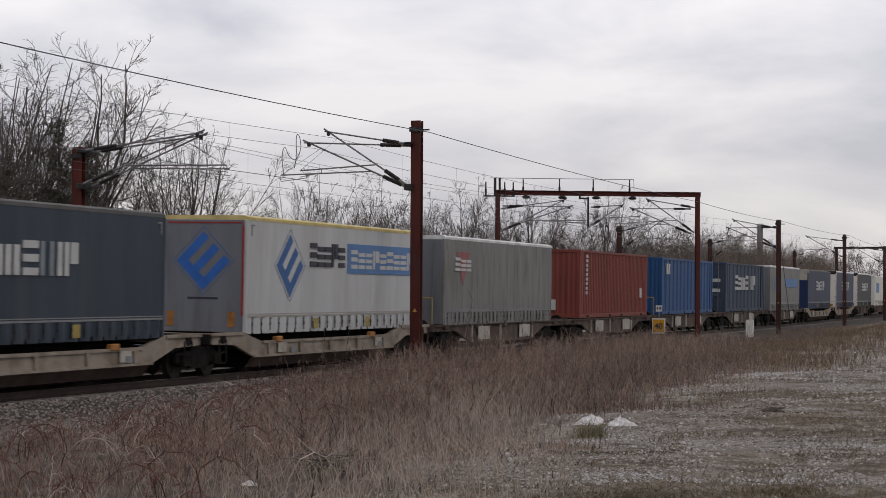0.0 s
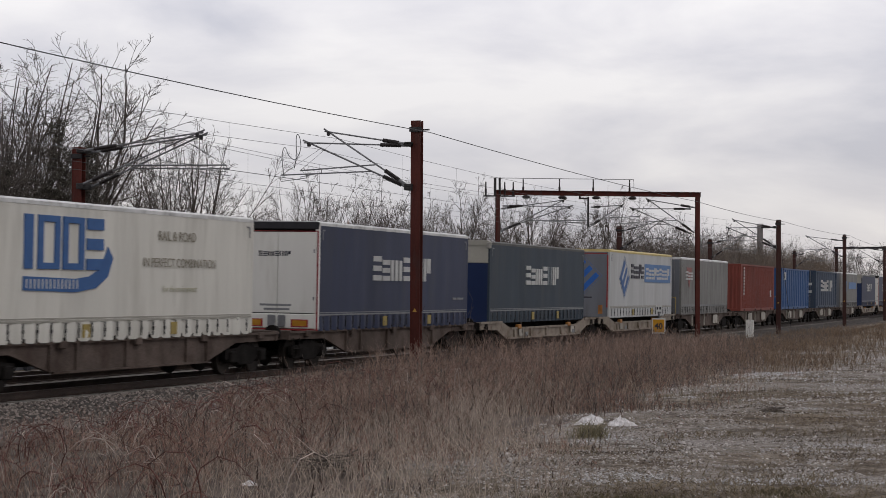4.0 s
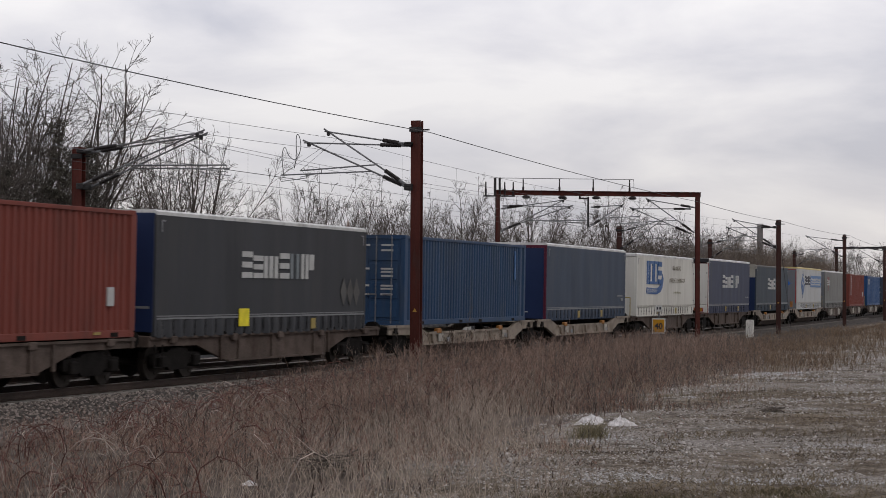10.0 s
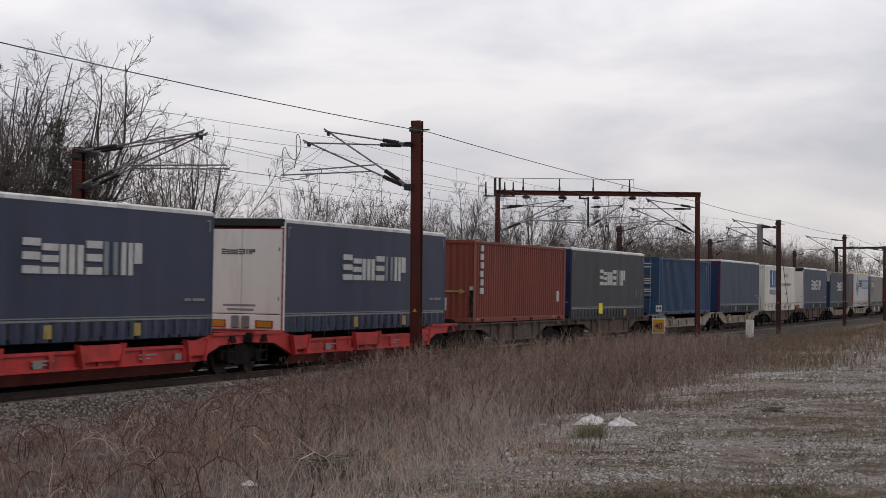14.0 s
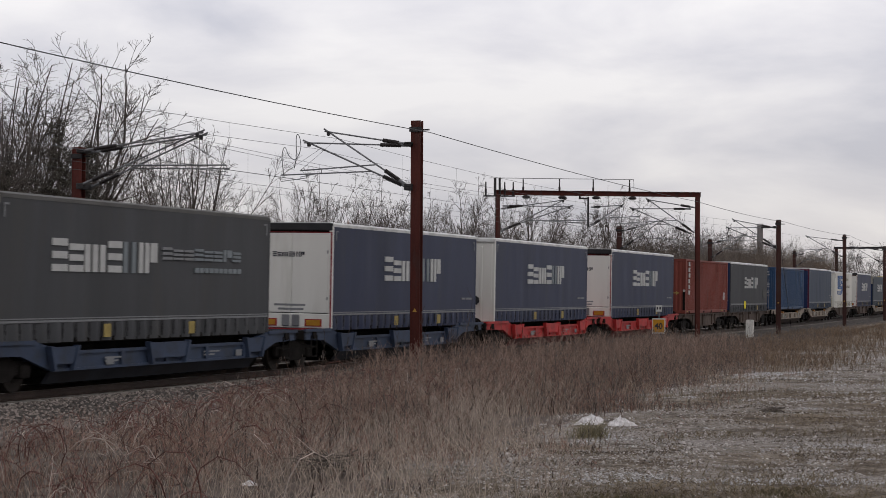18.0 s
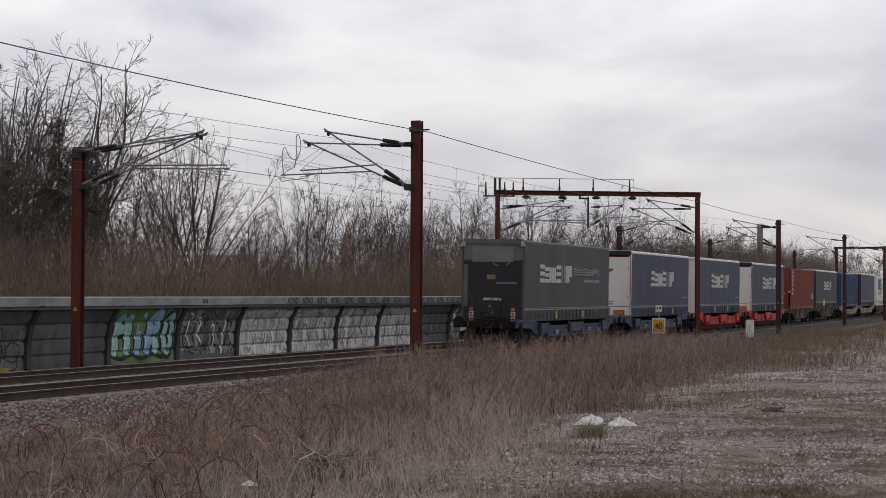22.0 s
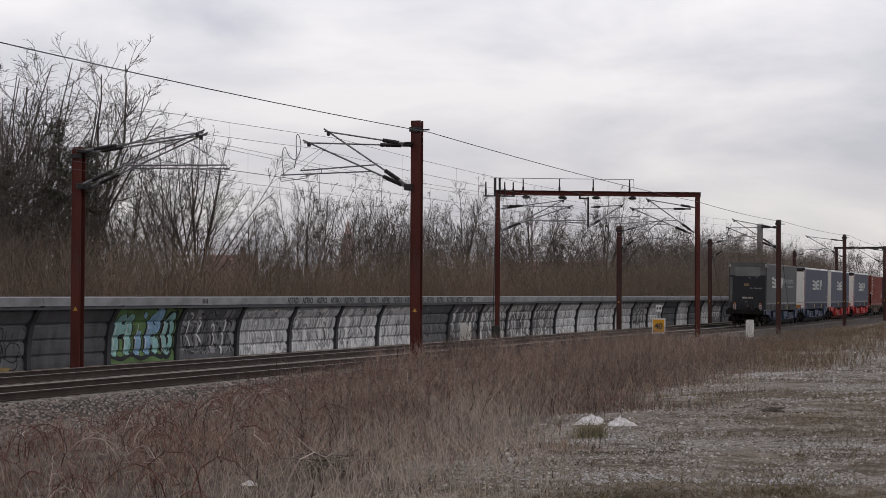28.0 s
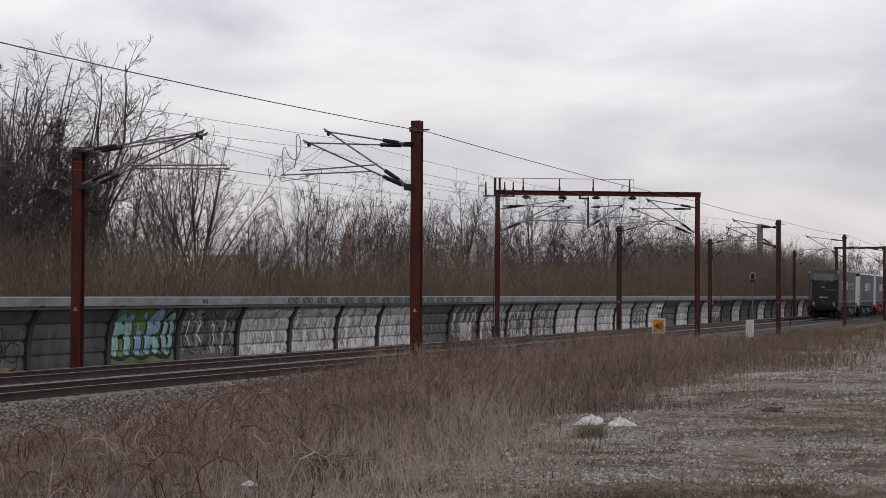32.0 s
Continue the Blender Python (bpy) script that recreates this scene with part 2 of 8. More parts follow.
# ---------- the railway line ----------
STEP = 0.5
S_GRID = np.arange(-90, 480, STEP)
BEND = np.interp(S_GRID, [-40, -20, 0, 20, 60, 110, 150], [0.0032, 0.0014, -0.0005, -0.0001, 0.0, -0.0004, 0.0])
_th = np.concatenate([[0], np.cumsum((BEND[1:] + BEND[:-1]) / 2 * STEP)])
_zero = int(np.searchsorted(S_GRID, 0))
TH = _th - _th[_zero] + 0.3408
_mid = (TH[1:] + TH[:-1]) / 2
CX = np.concatenate([[0], np.cumsum(np.sin(_mid) * STEP)])
CY = np.concatenate([[0], np.cumsum(np.cos(_mid) * STEP)])
CX, CY = CX - CX[_zero] - 3.886, CY - CY[_zero] + 57.90


def heading(s):
    return float(np.interp(s, S_GRID, TH))


def at(s, w, z=0.0):
    """A place s metres along the line, w metres to its right, z above the rail heads."""
    t = heading(s)
    return Vector((float(np.interp(s, S_GRID, CX)) + w * math.cos(t), float(np.interp(s, S_GRID, CY)) - w * math.sin(t), z))


def on_line(s, w, z=0.0, turn=0.0):
    """The pose of a thing there, its x axis along the line and its y axis to the left."""
    return Matrix.Translation(at(s, w, z)) @ pose(0, 0, 0, 0, 0, 90 - math.degrees(heading(s)) + turn)


def at_many(s, w):
    t = np.interp(s, S_GRID, TH)
    return np.interp(s, S_GRID, CX) + w * np.cos(t), np.interp(s, S_GRID, CY) - w * np.sin(t)


def line_coords(X, Y):
    """The way along the line and across it of places on the ground."""
    s = (np.asarray(Y, float) - 57.9) / 0.943
    for _ in range(6):
        s = np.clip(s, -89, 479)
        t = np.interp(s, S_GRID, TH)
        dx, dy = X - np.interp(s, S_GRID, CX), Y - np.interp(s, S_GRID, CY)
        s = s + dx * np.sin(t) + dy * np.cos(t)
    t = np.interp(s, S_GRID, TH)
    return s, (X - np.interp(s, S_GRID, CX)) * np.cos(t) - (Y - np.interp(s, S_GRID, CY)) * np.sin(t)


def lumps(x, y):
    return 0.10 * noise.noise((x * 0.25, y * 0.25, 0)) + 0.04 * noise.noise((x * 0.9, y * 0.9, 3))


def ground_at(X, Y):
    """Height of the uneven yard at places (arrays)."""
    s, w = line_coords(X, Y)
    return ground_z(w) + np.array([lumps(a, b) if c > 3 else 0.0 for a, b, c in zip(X, Y, w)])


def ground_z(w):
    """Height of the ground across the line."""
    return np.interp(w, [-400, -60, -16, -10, -8.2, -6.6, 3.4, 7, 16, 30, 400], [1.0, 0.9, 0.7, -0.1, -0.35, -0.45, -0.42, -0.18, 0.22, 0.35, 0.35])


def build_ground():
    ws = np.concatenate([[-2600, -1200, -500, -250], np.arange(-120, -30, 15), np.arange(-30, 40, 1.0), [45, 60, 90, 150, 300, 700, 1600, 2600]])
    ss = np.concatenate([[-2600, -1200, -500, -200], np.arange(-90, 220, 1.0), np.arange(220, 480, 20), [700, 1200, 2600]])
    sc = np.clip(ss, -89, 479)
    th = np.interp(sc, S_GRID, TH)
    x0, y0 = np.interp(sc, S_GRID, CX) + (ss - sc) * np.sin(th), np.interp(sc, S_GRID, CY) + (ss - sc) * np.cos(th)
    X = x0[:, None] + ws[None, :] * np.cos(th)[:, None]
    Y = y0[:, None] - ws[None, :] * np.sin(th)[:, None]
    Z = np.broadcast_to(ground_z(ws)[None, :], X.shape).copy()
    for i in range(X.shape[0]):
        for j in range(X.shape[1]):
            if 3 < ws[j] < 40 and -90 <= ss[i] < 220:
                Z[i, j] += lumps(X[i, j], Y[i, j])
    n, m = X.shape
    v = np.stack([X.ravel(), Y.ravel(), Z.ravel()], 1)
    i, j = np.meshgrid(np.arange(n - 1), np.arange(m - 1), indexing="ij")
    a = (i * m + j).ravel()
    me = quick_mesh("ground", v, np.stack([a, a + 1, a + m + 1, a + m], 1), MAT["ground"], 4)
    me.materials.append(MAT["shaded_thatch"])
    edge = np.interp(ss, [-60, -36, -20, 0, 35, 60, 100, 160], [17.5, 17.6, 16.6, 15.2, 11.6, 8.8, 6.2, 5.0]) - 2.6
    under = ((ws[None, :-1] > 1.5) & (ws[None, :-1] < edge[:-1, None]) & (ss[:-1, None] < 130) & (ss[:-1, None] > -70)) | ((ws[None, :-1] < -9.5) & (ws[None, :-1] > -45) & (np.abs(ss[:-1, None]) < 300))
    me.polygons.foreach_set("material_index", under.ravel().astype(np.int32))
    for p in me.polygons:
        p.use_smooth = True
    tagged(new("ground", me), "flat railway yard ground of gravel and dry grass", "ground", kind="structure")


build_ground()


def swept(profile, s0, s1, step, w, m=None):
    """A profile of (across, up) points carried along the line."""
    m = m or M()
    ss = np.arange(s0, s1 + step / 2, step)
    n, k = len(profile), len(m.v)
    for s in ss:
        m.v += [tuple(at(s, w + a, z)) for a, z in profile]
    for i in range(len(ss) - 1):
        for j in range(n):
            q = (j + 1) % n
            m.f.append((k + i * n + j, k + i * n + q, k + (i + 1) * n + q, k + (i + 1) * n + j))
    m.f += [tuple(k + j for j in range(n)), tuple(k + (len(ss) - 1) * n + n - 1 - j for j in range(n))]
    return m


TRACKS = (0.0, -4.0)
RAIL_WEB = [(-0.07, -0.172), (0.07, -0.172), (0.07, -0.155), (0.012, -0.135), (0.012, -0.045), (0.036, -0.035), (0.036, -0.006), (-0.036, -0.006),
            (-0.036, -0.035), (-0.012, -0.045), (-0.012, -0.135), (-0.07, -0.155)]
RAIL_TOP = [(-0.034, -0.006), (0.034, -0.006), (0.028, 0.0), (-0.028, 0.0)]


def build_tracks():
    bed = [(-7.0, -0.46), (-6.0, -0.215), (-2.7, -0.215), (-2.0, -0.24), (-1.3, -0.215), (1.75, -0.215), (3.1, -0.46), (3.1, -0.8), (-7.0, -0.8)]
    tagged(part("ballast_bed", swept(bed, -80, 300, 4, 0), MAT["ballast"]), "grey crushed stone ballast bed under two tracks", "ballast", kind="structure")
    sl = M().cbox(-0.13, 0.13, -1.25, 1.25, -0.40, -0.178, 0.02).mesh("sleeper")
    sl.materials.append(MAT["sleeper"])
    for tw in TRACKS:
        tr = tagged(new("track"), "worn steel railway track on concrete sleepers", "railway track", "parallel tracks", "structure")
        for g in (0.75, -0.75):
            part("rail", swept(RAIL_WEB, -80, 300, 3, tw + g), MAT["rail"], tr, "rusty steel rail")
            part("rail_head", swept(RAIL_TOP, -80, 300, 3, tw + g), MAT["rail_head"], tr, "polished running surface")
        for i in range(290):
            o = new("sleeper", sl)
            o.parent, o.matrix_basis = tr, on_line(-32 + i * 0.6, tw)


build_tracks()


# ---------- noise barrier behind the tracks ----------
BAR_W, BAR_S, BAR_L = -8.73, -2.27, 4.964
# height above rail and overhang towards the track
BAR_CURVE = [(-0.4, 0.0), (0.25, 0.0), (0.7, 0.03), (1.1, 0.12), (1.45, 0.28), (1.70, 0.50)]


def graffiti(name, back, inks, line, band=(-0.25, 1.35), cell=(1.25, 0.62), edge=0.055, fade=0.3, cover=1.0):
    """Sprayed letter-like blobs with outlines inside a band of heights; back shows round them."""
    m = bpy.data.materials.new(name)
    m.use_nodes = True
    nt = m.node_tree
    N, L = nt.nodes.new, nt.links.new
    b = nt.nodes["Principled BSDF"]
    b.inputs["Roughness"].default_value = 0.6
    tc, mp = N("ShaderNodeTexCoord"), N("ShaderNodeMapping")
    mp.inputs["Scale"].default_value = (cell[0], 0.05, cell[1])
    wob = N("ShaderNodeTexNoise")
    wob.inputs["Scale"].default_value, wob.inputs["Detail"].default_value = 1.7, 2.0
    L(tc.outputs["Object"], wob.inputs["Vector"])
    mixv = N("ShaderNodeMix")
    mixv.data_type, mixv.blend_type = "RGBA", "LINEAR_LIGHT"
    mixv.inputs["Factor"].default_value = 0.16
    L(tc.outputs["Object"], mixv.inputs["A"])
    L(wob.outputs["Color"], mixv.inputs["B"])
    info, shift = N("ShaderNodeObjectInfo"), N("ShaderNodeVectorMath")
    L(mixv.outputs["Result"], mp.inputs["Vector"])
    L(info.outputs["Location"], shift.inputs[1])
    shift.operation = "ADD"
    L(mp.outputs[0], shift.inputs[0])
    v1, v2 = N("ShaderNodeTexVoronoi"), N("ShaderNodeTexVoronoi")
    v1.feature = "DISTANCE_TO_EDGE"
    for v in (v1, v2):
        v.inputs["Scale"].default_value = 1.6
        L(shift.outputs[0], v.inputs["Vector"])
    ink = N("ShaderNodeValToRGB")
    ink.color_ramp.interpolation = "CONSTANT"
    el = ink.color_ramp.elements
    el[0].position, el[0].color = 0.0, (*inks[0], 1)
    el[1].position, el[1].color = 1.0 / len(inks), (*inks[1], 1)
    for k in range(2, len(inks)):
        el.new(k / len(inks)).color = (*inks[k], 1)
    sep = N("ShaderNodeSeparateColor")
    L(v2.outputs["Color"], sep.inputs[0])
    L(sep.outputs[0], ink.inputs[0])
    er = N("ShaderNodeValToRGB")
    er.color_ramp.elements[0].position, er.color_ramp.elements[0].color = edge * 0.75, (1, 1, 1, 1)
    er.color_ramp.elements[1].position, er.color_ramp.elements[1].color = edge, (0, 0, 0, 1)
    rim, rimmix = N("ShaderNodeValToRGB"), N("ShaderNodeMix")
    rim.color_ramp.elements[0].position, rim.color_ramp.elements[0].color = edge * 1.5, (0.55, 0.55, 0.55, 1)
    rim.color_ramp.elements[1].position, rim.color_ramp.elements[1].color = edge * 1.7, (0, 0, 0, 1)
    L(v1.outputs["Distance"], rim.inputs[0])
    rimmix.data_type = "RGBA"
    rimmix.inputs["B"].default_value = (*[min(0.6, max(c[i] for c in inks) * 1.5) for i in range(3)], 1)
    L(rim.outputs[0], rimmix.inputs["Factor"])
    L(ink.outputs[0], rimmix.inputs["A"])
    L(v1.outputs["Distance"], er.inputs[0])
    outl = N("ShaderNodeMix")
    outl.data_type = "RGBA"
    outl.inputs["B"].default_value = (*line, 1)
    L(er.outputs[0], outl.inputs["Factor"])
    L(rimmix.outputs["Result"], outl.inputs["A"])
    # inside the band only
    xyz = N("ShaderNodeSeparateXYZ")
    L(mixv.outputs["Result"], xyz.inputs[0])
    lo, hi, both = N("ShaderNodeMath"), N("ShaderNodeMath"), N("ShaderNodeMath")
    lo.operation, hi.operation, both.operation = "GREATER_THAN", "LESS_THAN", "MULTIPLY"
    lo.inputs[1].default_value, hi.inputs[1].default_value = band
    L(xyz.outputs["Z"], lo.inputs[0])
    L(xyz.outputs["Z"], hi.inputs[0])
    L(lo.outputs[0], both.inputs[0])
    L(hi.outputs[0], both.inputs[1])
    some = N("ShaderNodeMath")
    some.operation = "LESS_THAN"
    some.inputs[1].default_value = cover
    L(sep.outputs[1], some.inputs[0])
    mul = N("ShaderNodeMath")
    mul.operation = "MULTIPLY"
    L(both.outputs[0], mul.inputs[0])
    L(some.outputs[0], mul.inputs[1])
    mx = N("ShaderNodeMix")
    mx.data_type = "RGBA"
    mx.inputs["A"].default_value = (*back, 1)
    L(mul.outputs[0], mx.inputs["Factor"])
    L(outl.outputs["Result"], mx.inputs["B"])
    dn = N("ShaderNodeTexNoise")
    dn.inputs["Scale"].default_value, dn.inputs["Detail"].default_value = 2.5, 7.0
    L(tc.outputs["Object"], dn.inputs["Vector"])
    mr, hs = N("ShaderNodeMapRange"), N("ShaderNodeHueSaturation")
    mr.inputs["To Min"].default_value, mr.inputs["To Max"].default_value = 1 - 1.6 * fade, 1 + 1.6 * fade
    L(dn.outputs["Fac"], mr.inputs["Value"])
    L(mr.outputs[0], hs.inputs["Value"])
    L(mx.outputs["Result"], hs.inputs["Color"])
    L(hs.outputs[0], b.inputs["Base Color"])
    return m


GREY = (0.078, 0.080, 0.086)
INK = (0.016, 0.018, 0.02)
MAT["spray_green"] = surface("spray_green", (0.10, 0.17, 0.065), 0.6, 0.0, 0.3, 1.5, 30, 0, GRIME, 0.3)
MAT["tag_dark"] = graffiti("black_and_grey_graffiti", GREY, [(0.07, 0.072, 0.08), (0.10, 0.10, 0.11), (0.05, 0.052, 0.06), (0.21, 0.21, 0.22)], INK, (-0.1, 1.5), (1.5, 0.55), 0.045, 0.3)
MAT["tag_white"] = graffiti("white_and_silver_graffiti", (0.20, 0.205, 0.21), [(0.58, 0.58, 0.575), (0.52, 0.525, 0.53), (0.60, 0.60, 0.59), (0.44, 0.445, 0.455)], (0.26, 0.26, 0.265), (-0.6, 1.45), (1.6, 0.45), 0.055, 0.25)
MAT["tag_line"] = graffiti("white_graffiti_with_black_strokes", (0.15, 0.15, 0.155), [(0.50, 0.505, 0.49), (0.44, 0.445, 0.44), (0.10, 0.10, 0.105), (0.52, 0.52, 0.51)], (0.045, 0.045, 0.048), (-0.5, 1.45), (2.0, 0.75), 0.07, 0.25)
MAT["tag_thin"] = graffiti("faint_graffiti_on_grey", GREY, [(0.10, 0.103, 0.112), (0.075, 0.077, 0.083)], (0.035, 0.035, 0.038), (-0.2, 1.0), (1.7, 0.7), 0.05, 0.3, 0.45)


def board_mesh(z0, o0, z1, o1, length, name):
    """One corrugated board: it bulges between two ribs. x along the wall, y towards its back."""
    m = M()
    prof = [(0.0, 0.045), (0.10, 0.03), (0.14, -0.01), (0.5, -0.018), (0.86, -0.005), (0.90, 0.03), (1.0, 0.045)]
    pts = [(-(o0 + (o1 - o0) * k) + d, z0 + (z1 - z0) * k) for k, d in prof]
    back = [(y + 0.07, z) for y, z in reversed(pts)]
    m.prism(pts + back, "x", 0.05, length - 0.05)
    return m.mesh(name)


def build_barrier():
    wall = tagged(new("noise_barrier"), "curved grey noise barrier with dark posts and graffiti", "noise barrier", kind="structure")
    meshes = {}
    kinds = ["barrier", "barrier", "tag_thin", "barrier", "spray_green", "tag_dark", "tag_white", "tag_white", "tag_white", "tag_white", "tag_thin", "tag_dark",
             "tag_line", "tag_line", "tag_line", "tag_white", "tag_white", "tag_white", "tag_white", "tag_line", "tag_white", "tag_thin", "tag_white", "tag_thin"]
    post = M()
    prof = [(-(o) - 0.13, z) for z, o in BAR_CURVE] + [(-(o) + 0.14, z) for z, o in reversed(BAR_CURVE)]
    post.prism(prof, "x", -0.12, 0.12)
    post_mesh = post.mesh("post")
    post_mesh.materials.append(MAT["barrier_post"])
    bolt = M().cbox(-0.16, 0.16, -0.17, 0.05, -0.36, -0.28, 0.02).mesh("foot_plate")
    bolt.materials.append(MAT["barrier_post"])
    cap = M()
    cap.prism([(-0.62, 1.69), (-0.36, 1.69), (-0.36, 1.96), (-0.52, 1.99), (-0.62, 1.96)], "x", 0.006, BAR_L - 0.006)
    cap_mesh = cap.mesh("cap")
    cap_mesh.materials.append(MAT["cap"])
    # dark strip added below the cap to stand for the cap's shadow
    shade_strip = M().prism([(-0.60, 1.585), (-0.30, 1.585), (-0.30, 1.69), (-0.58, 1.69)], "x", 0.0, BAR_L).mesh("shadow_gap_strip")
    shade_strip.materials.append(MAT["barrier_post"])
    for i in range(-3, 45):
        s = BAR_S + i * BAR_L
        d = heading(s)
        for nm, me in (("post", post_mesh), ("foot_plate", bolt)):
            o = new(nm, me)
            o.parent, o.matrix_basis = wall, on_line(s, BAR_W)
        for nm, me in (("cap", cap_mesh), ("shadow_gap_strip", shade_strip)):
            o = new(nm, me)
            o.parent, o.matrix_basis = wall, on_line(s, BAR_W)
        j = i + 3
        kind = kinds[j] if j < len(kinds) else ("tag_thin" if j % 3 else "tag_white")
        for r in range(4):
            z0, z1 = -0.38 + r * 0.495, -0.38 + (r + 1) * 0.495
            key = (r, kind)
            if key not in meshes:
                zs, os_ = [c[0] for c in BAR_CURVE], [c[1] for c in BAR_CURVE]
                meshes[key] = board_mesh(z0, float(np.interp(z0, zs, os_)), z1, float(np.interp(z1, zs, os_)), BAR_L, "panel")
                meshes[key].materials.append(MAT[kind])
            o = new("panel", meshes[key])
            o.parent, o.matrix_basis = wall, on_line(s, BAR_W)


build_barrier()


def board_face(z):
    """How far the front of the boards lies from the barrier's line at a height."""
    prof = [(0.0, 0.045), (0.10, 0.03), (0.14, -0.01), (0.5, -0.018), (0.86, -0.005), (0.90, 0.03), (1.0, 0.045)]
    r = min(3, max(0, int((z + 0.38) // 0.495)))
    z0 = -0.38 + r * 0.495
    zs, os_ = [c[0] for c in BAR_CURVE], [c[1] for c in BAR_CURVE]
    o0, o1 = np.interp(z0, zs, os_), np.interp(z0 + 0.495, zs, os_)
    k = (z - z0) / 0.495
    return float(-(o0 + (o1 - o0) * k) + np.interp(k, [p[0] for p in prof], [p[1] for p in prof]))


def spray(m, pts, width, lift):
    """A sprayed stroke through points (along, up), laid on the ribbed boards."""
    fine = []
    for i in range(len(pts) - 1):
        p0, p1, p2, p3 = (np.array(pts[max(0, min(len(pts) - 1, j))], float) for j in (i - 1, i, i + 1, i + 2))
        n = max(3, int(np.linalg.norm(p2 - p1) / 0.022))
        for k in range(n):
            t = k / n
            fine.append(0.5 * (2 * p1 + (p2 - p0) * t + (2 * p0 - 5 * p1 + 4 * p2 - p3) * t * t + (3 * p1 - p0 - 3 * p2 + p3) * t ** 3))
    fine.append(np.array(pts[-1], float))
    base, rows = len(m.v), len(fine)
    for i, p in enumerate(fine):
        d = fine[min(i + 1, rows - 1)] - fine[max(i - 1, 0)]
        d = d / max(np.linalg.norm(d), 1e-6)
        e = min(i, rows - 1 - i) * 0.022
        w = width * min(1.0, 0.55 + e / max(width, 0.01))
        for k in range(5):
            q = p + np.array([-d[1], d[0]]) * w * (k / 4 - 0.5)
            z = min(1.58, max(-0.37, q[1]))
            m.v.append((min(4.83, max(0.13, q[0])), board_face(z) - lift, z))
    for i in range(rows - 1):
        for k in range(4):
            a = base + i * 5 + k
            m.f.append((a, a + 1, a + 6, a + 5))


def spray_paint(name, col, var=0.25):
    MAT[name] = surface(name, col, 0.6, 0.0, var, 2.5, 30, 0, GRIME, 0.15)


for _n, _c in (("spray_black", (0.016, 0.017, 0.02)), ("spray_grey", (0.15, 0.15, 0.158)), ("spray_white", (0.48, 0.48, 0.475)), ("spray_silver", (0.30, 0.30, 0.31)),
               ("spray_aqua", (0.21, 0.37, 0.36)), ("spray_blue", (0.20, 0.33, 0.47)), ("spray_ochre", (0.24, 0.17, 0.07))):
    spray_paint(_n, _c)


def spray_layer(i, strokes_, material, lift, label):
    m = M()
    for pts, width in strokes_:
        spray(m, pts, width, lift)
    o = part("graffiti", m, MAT[material], bpy.data.objects["noise_barrier"], label)
    o.matrix_basis = on_line(BAR_S + i * BAR_L, BAR_W)


def ring(cx, cz, rx, rz, a0=0, a1=360):
    return [(cx + rx * math.cos(math.radians(a)), cz + rz * math.sin(math.radians(a))) for a in np.linspace(a0, a1, 9)]


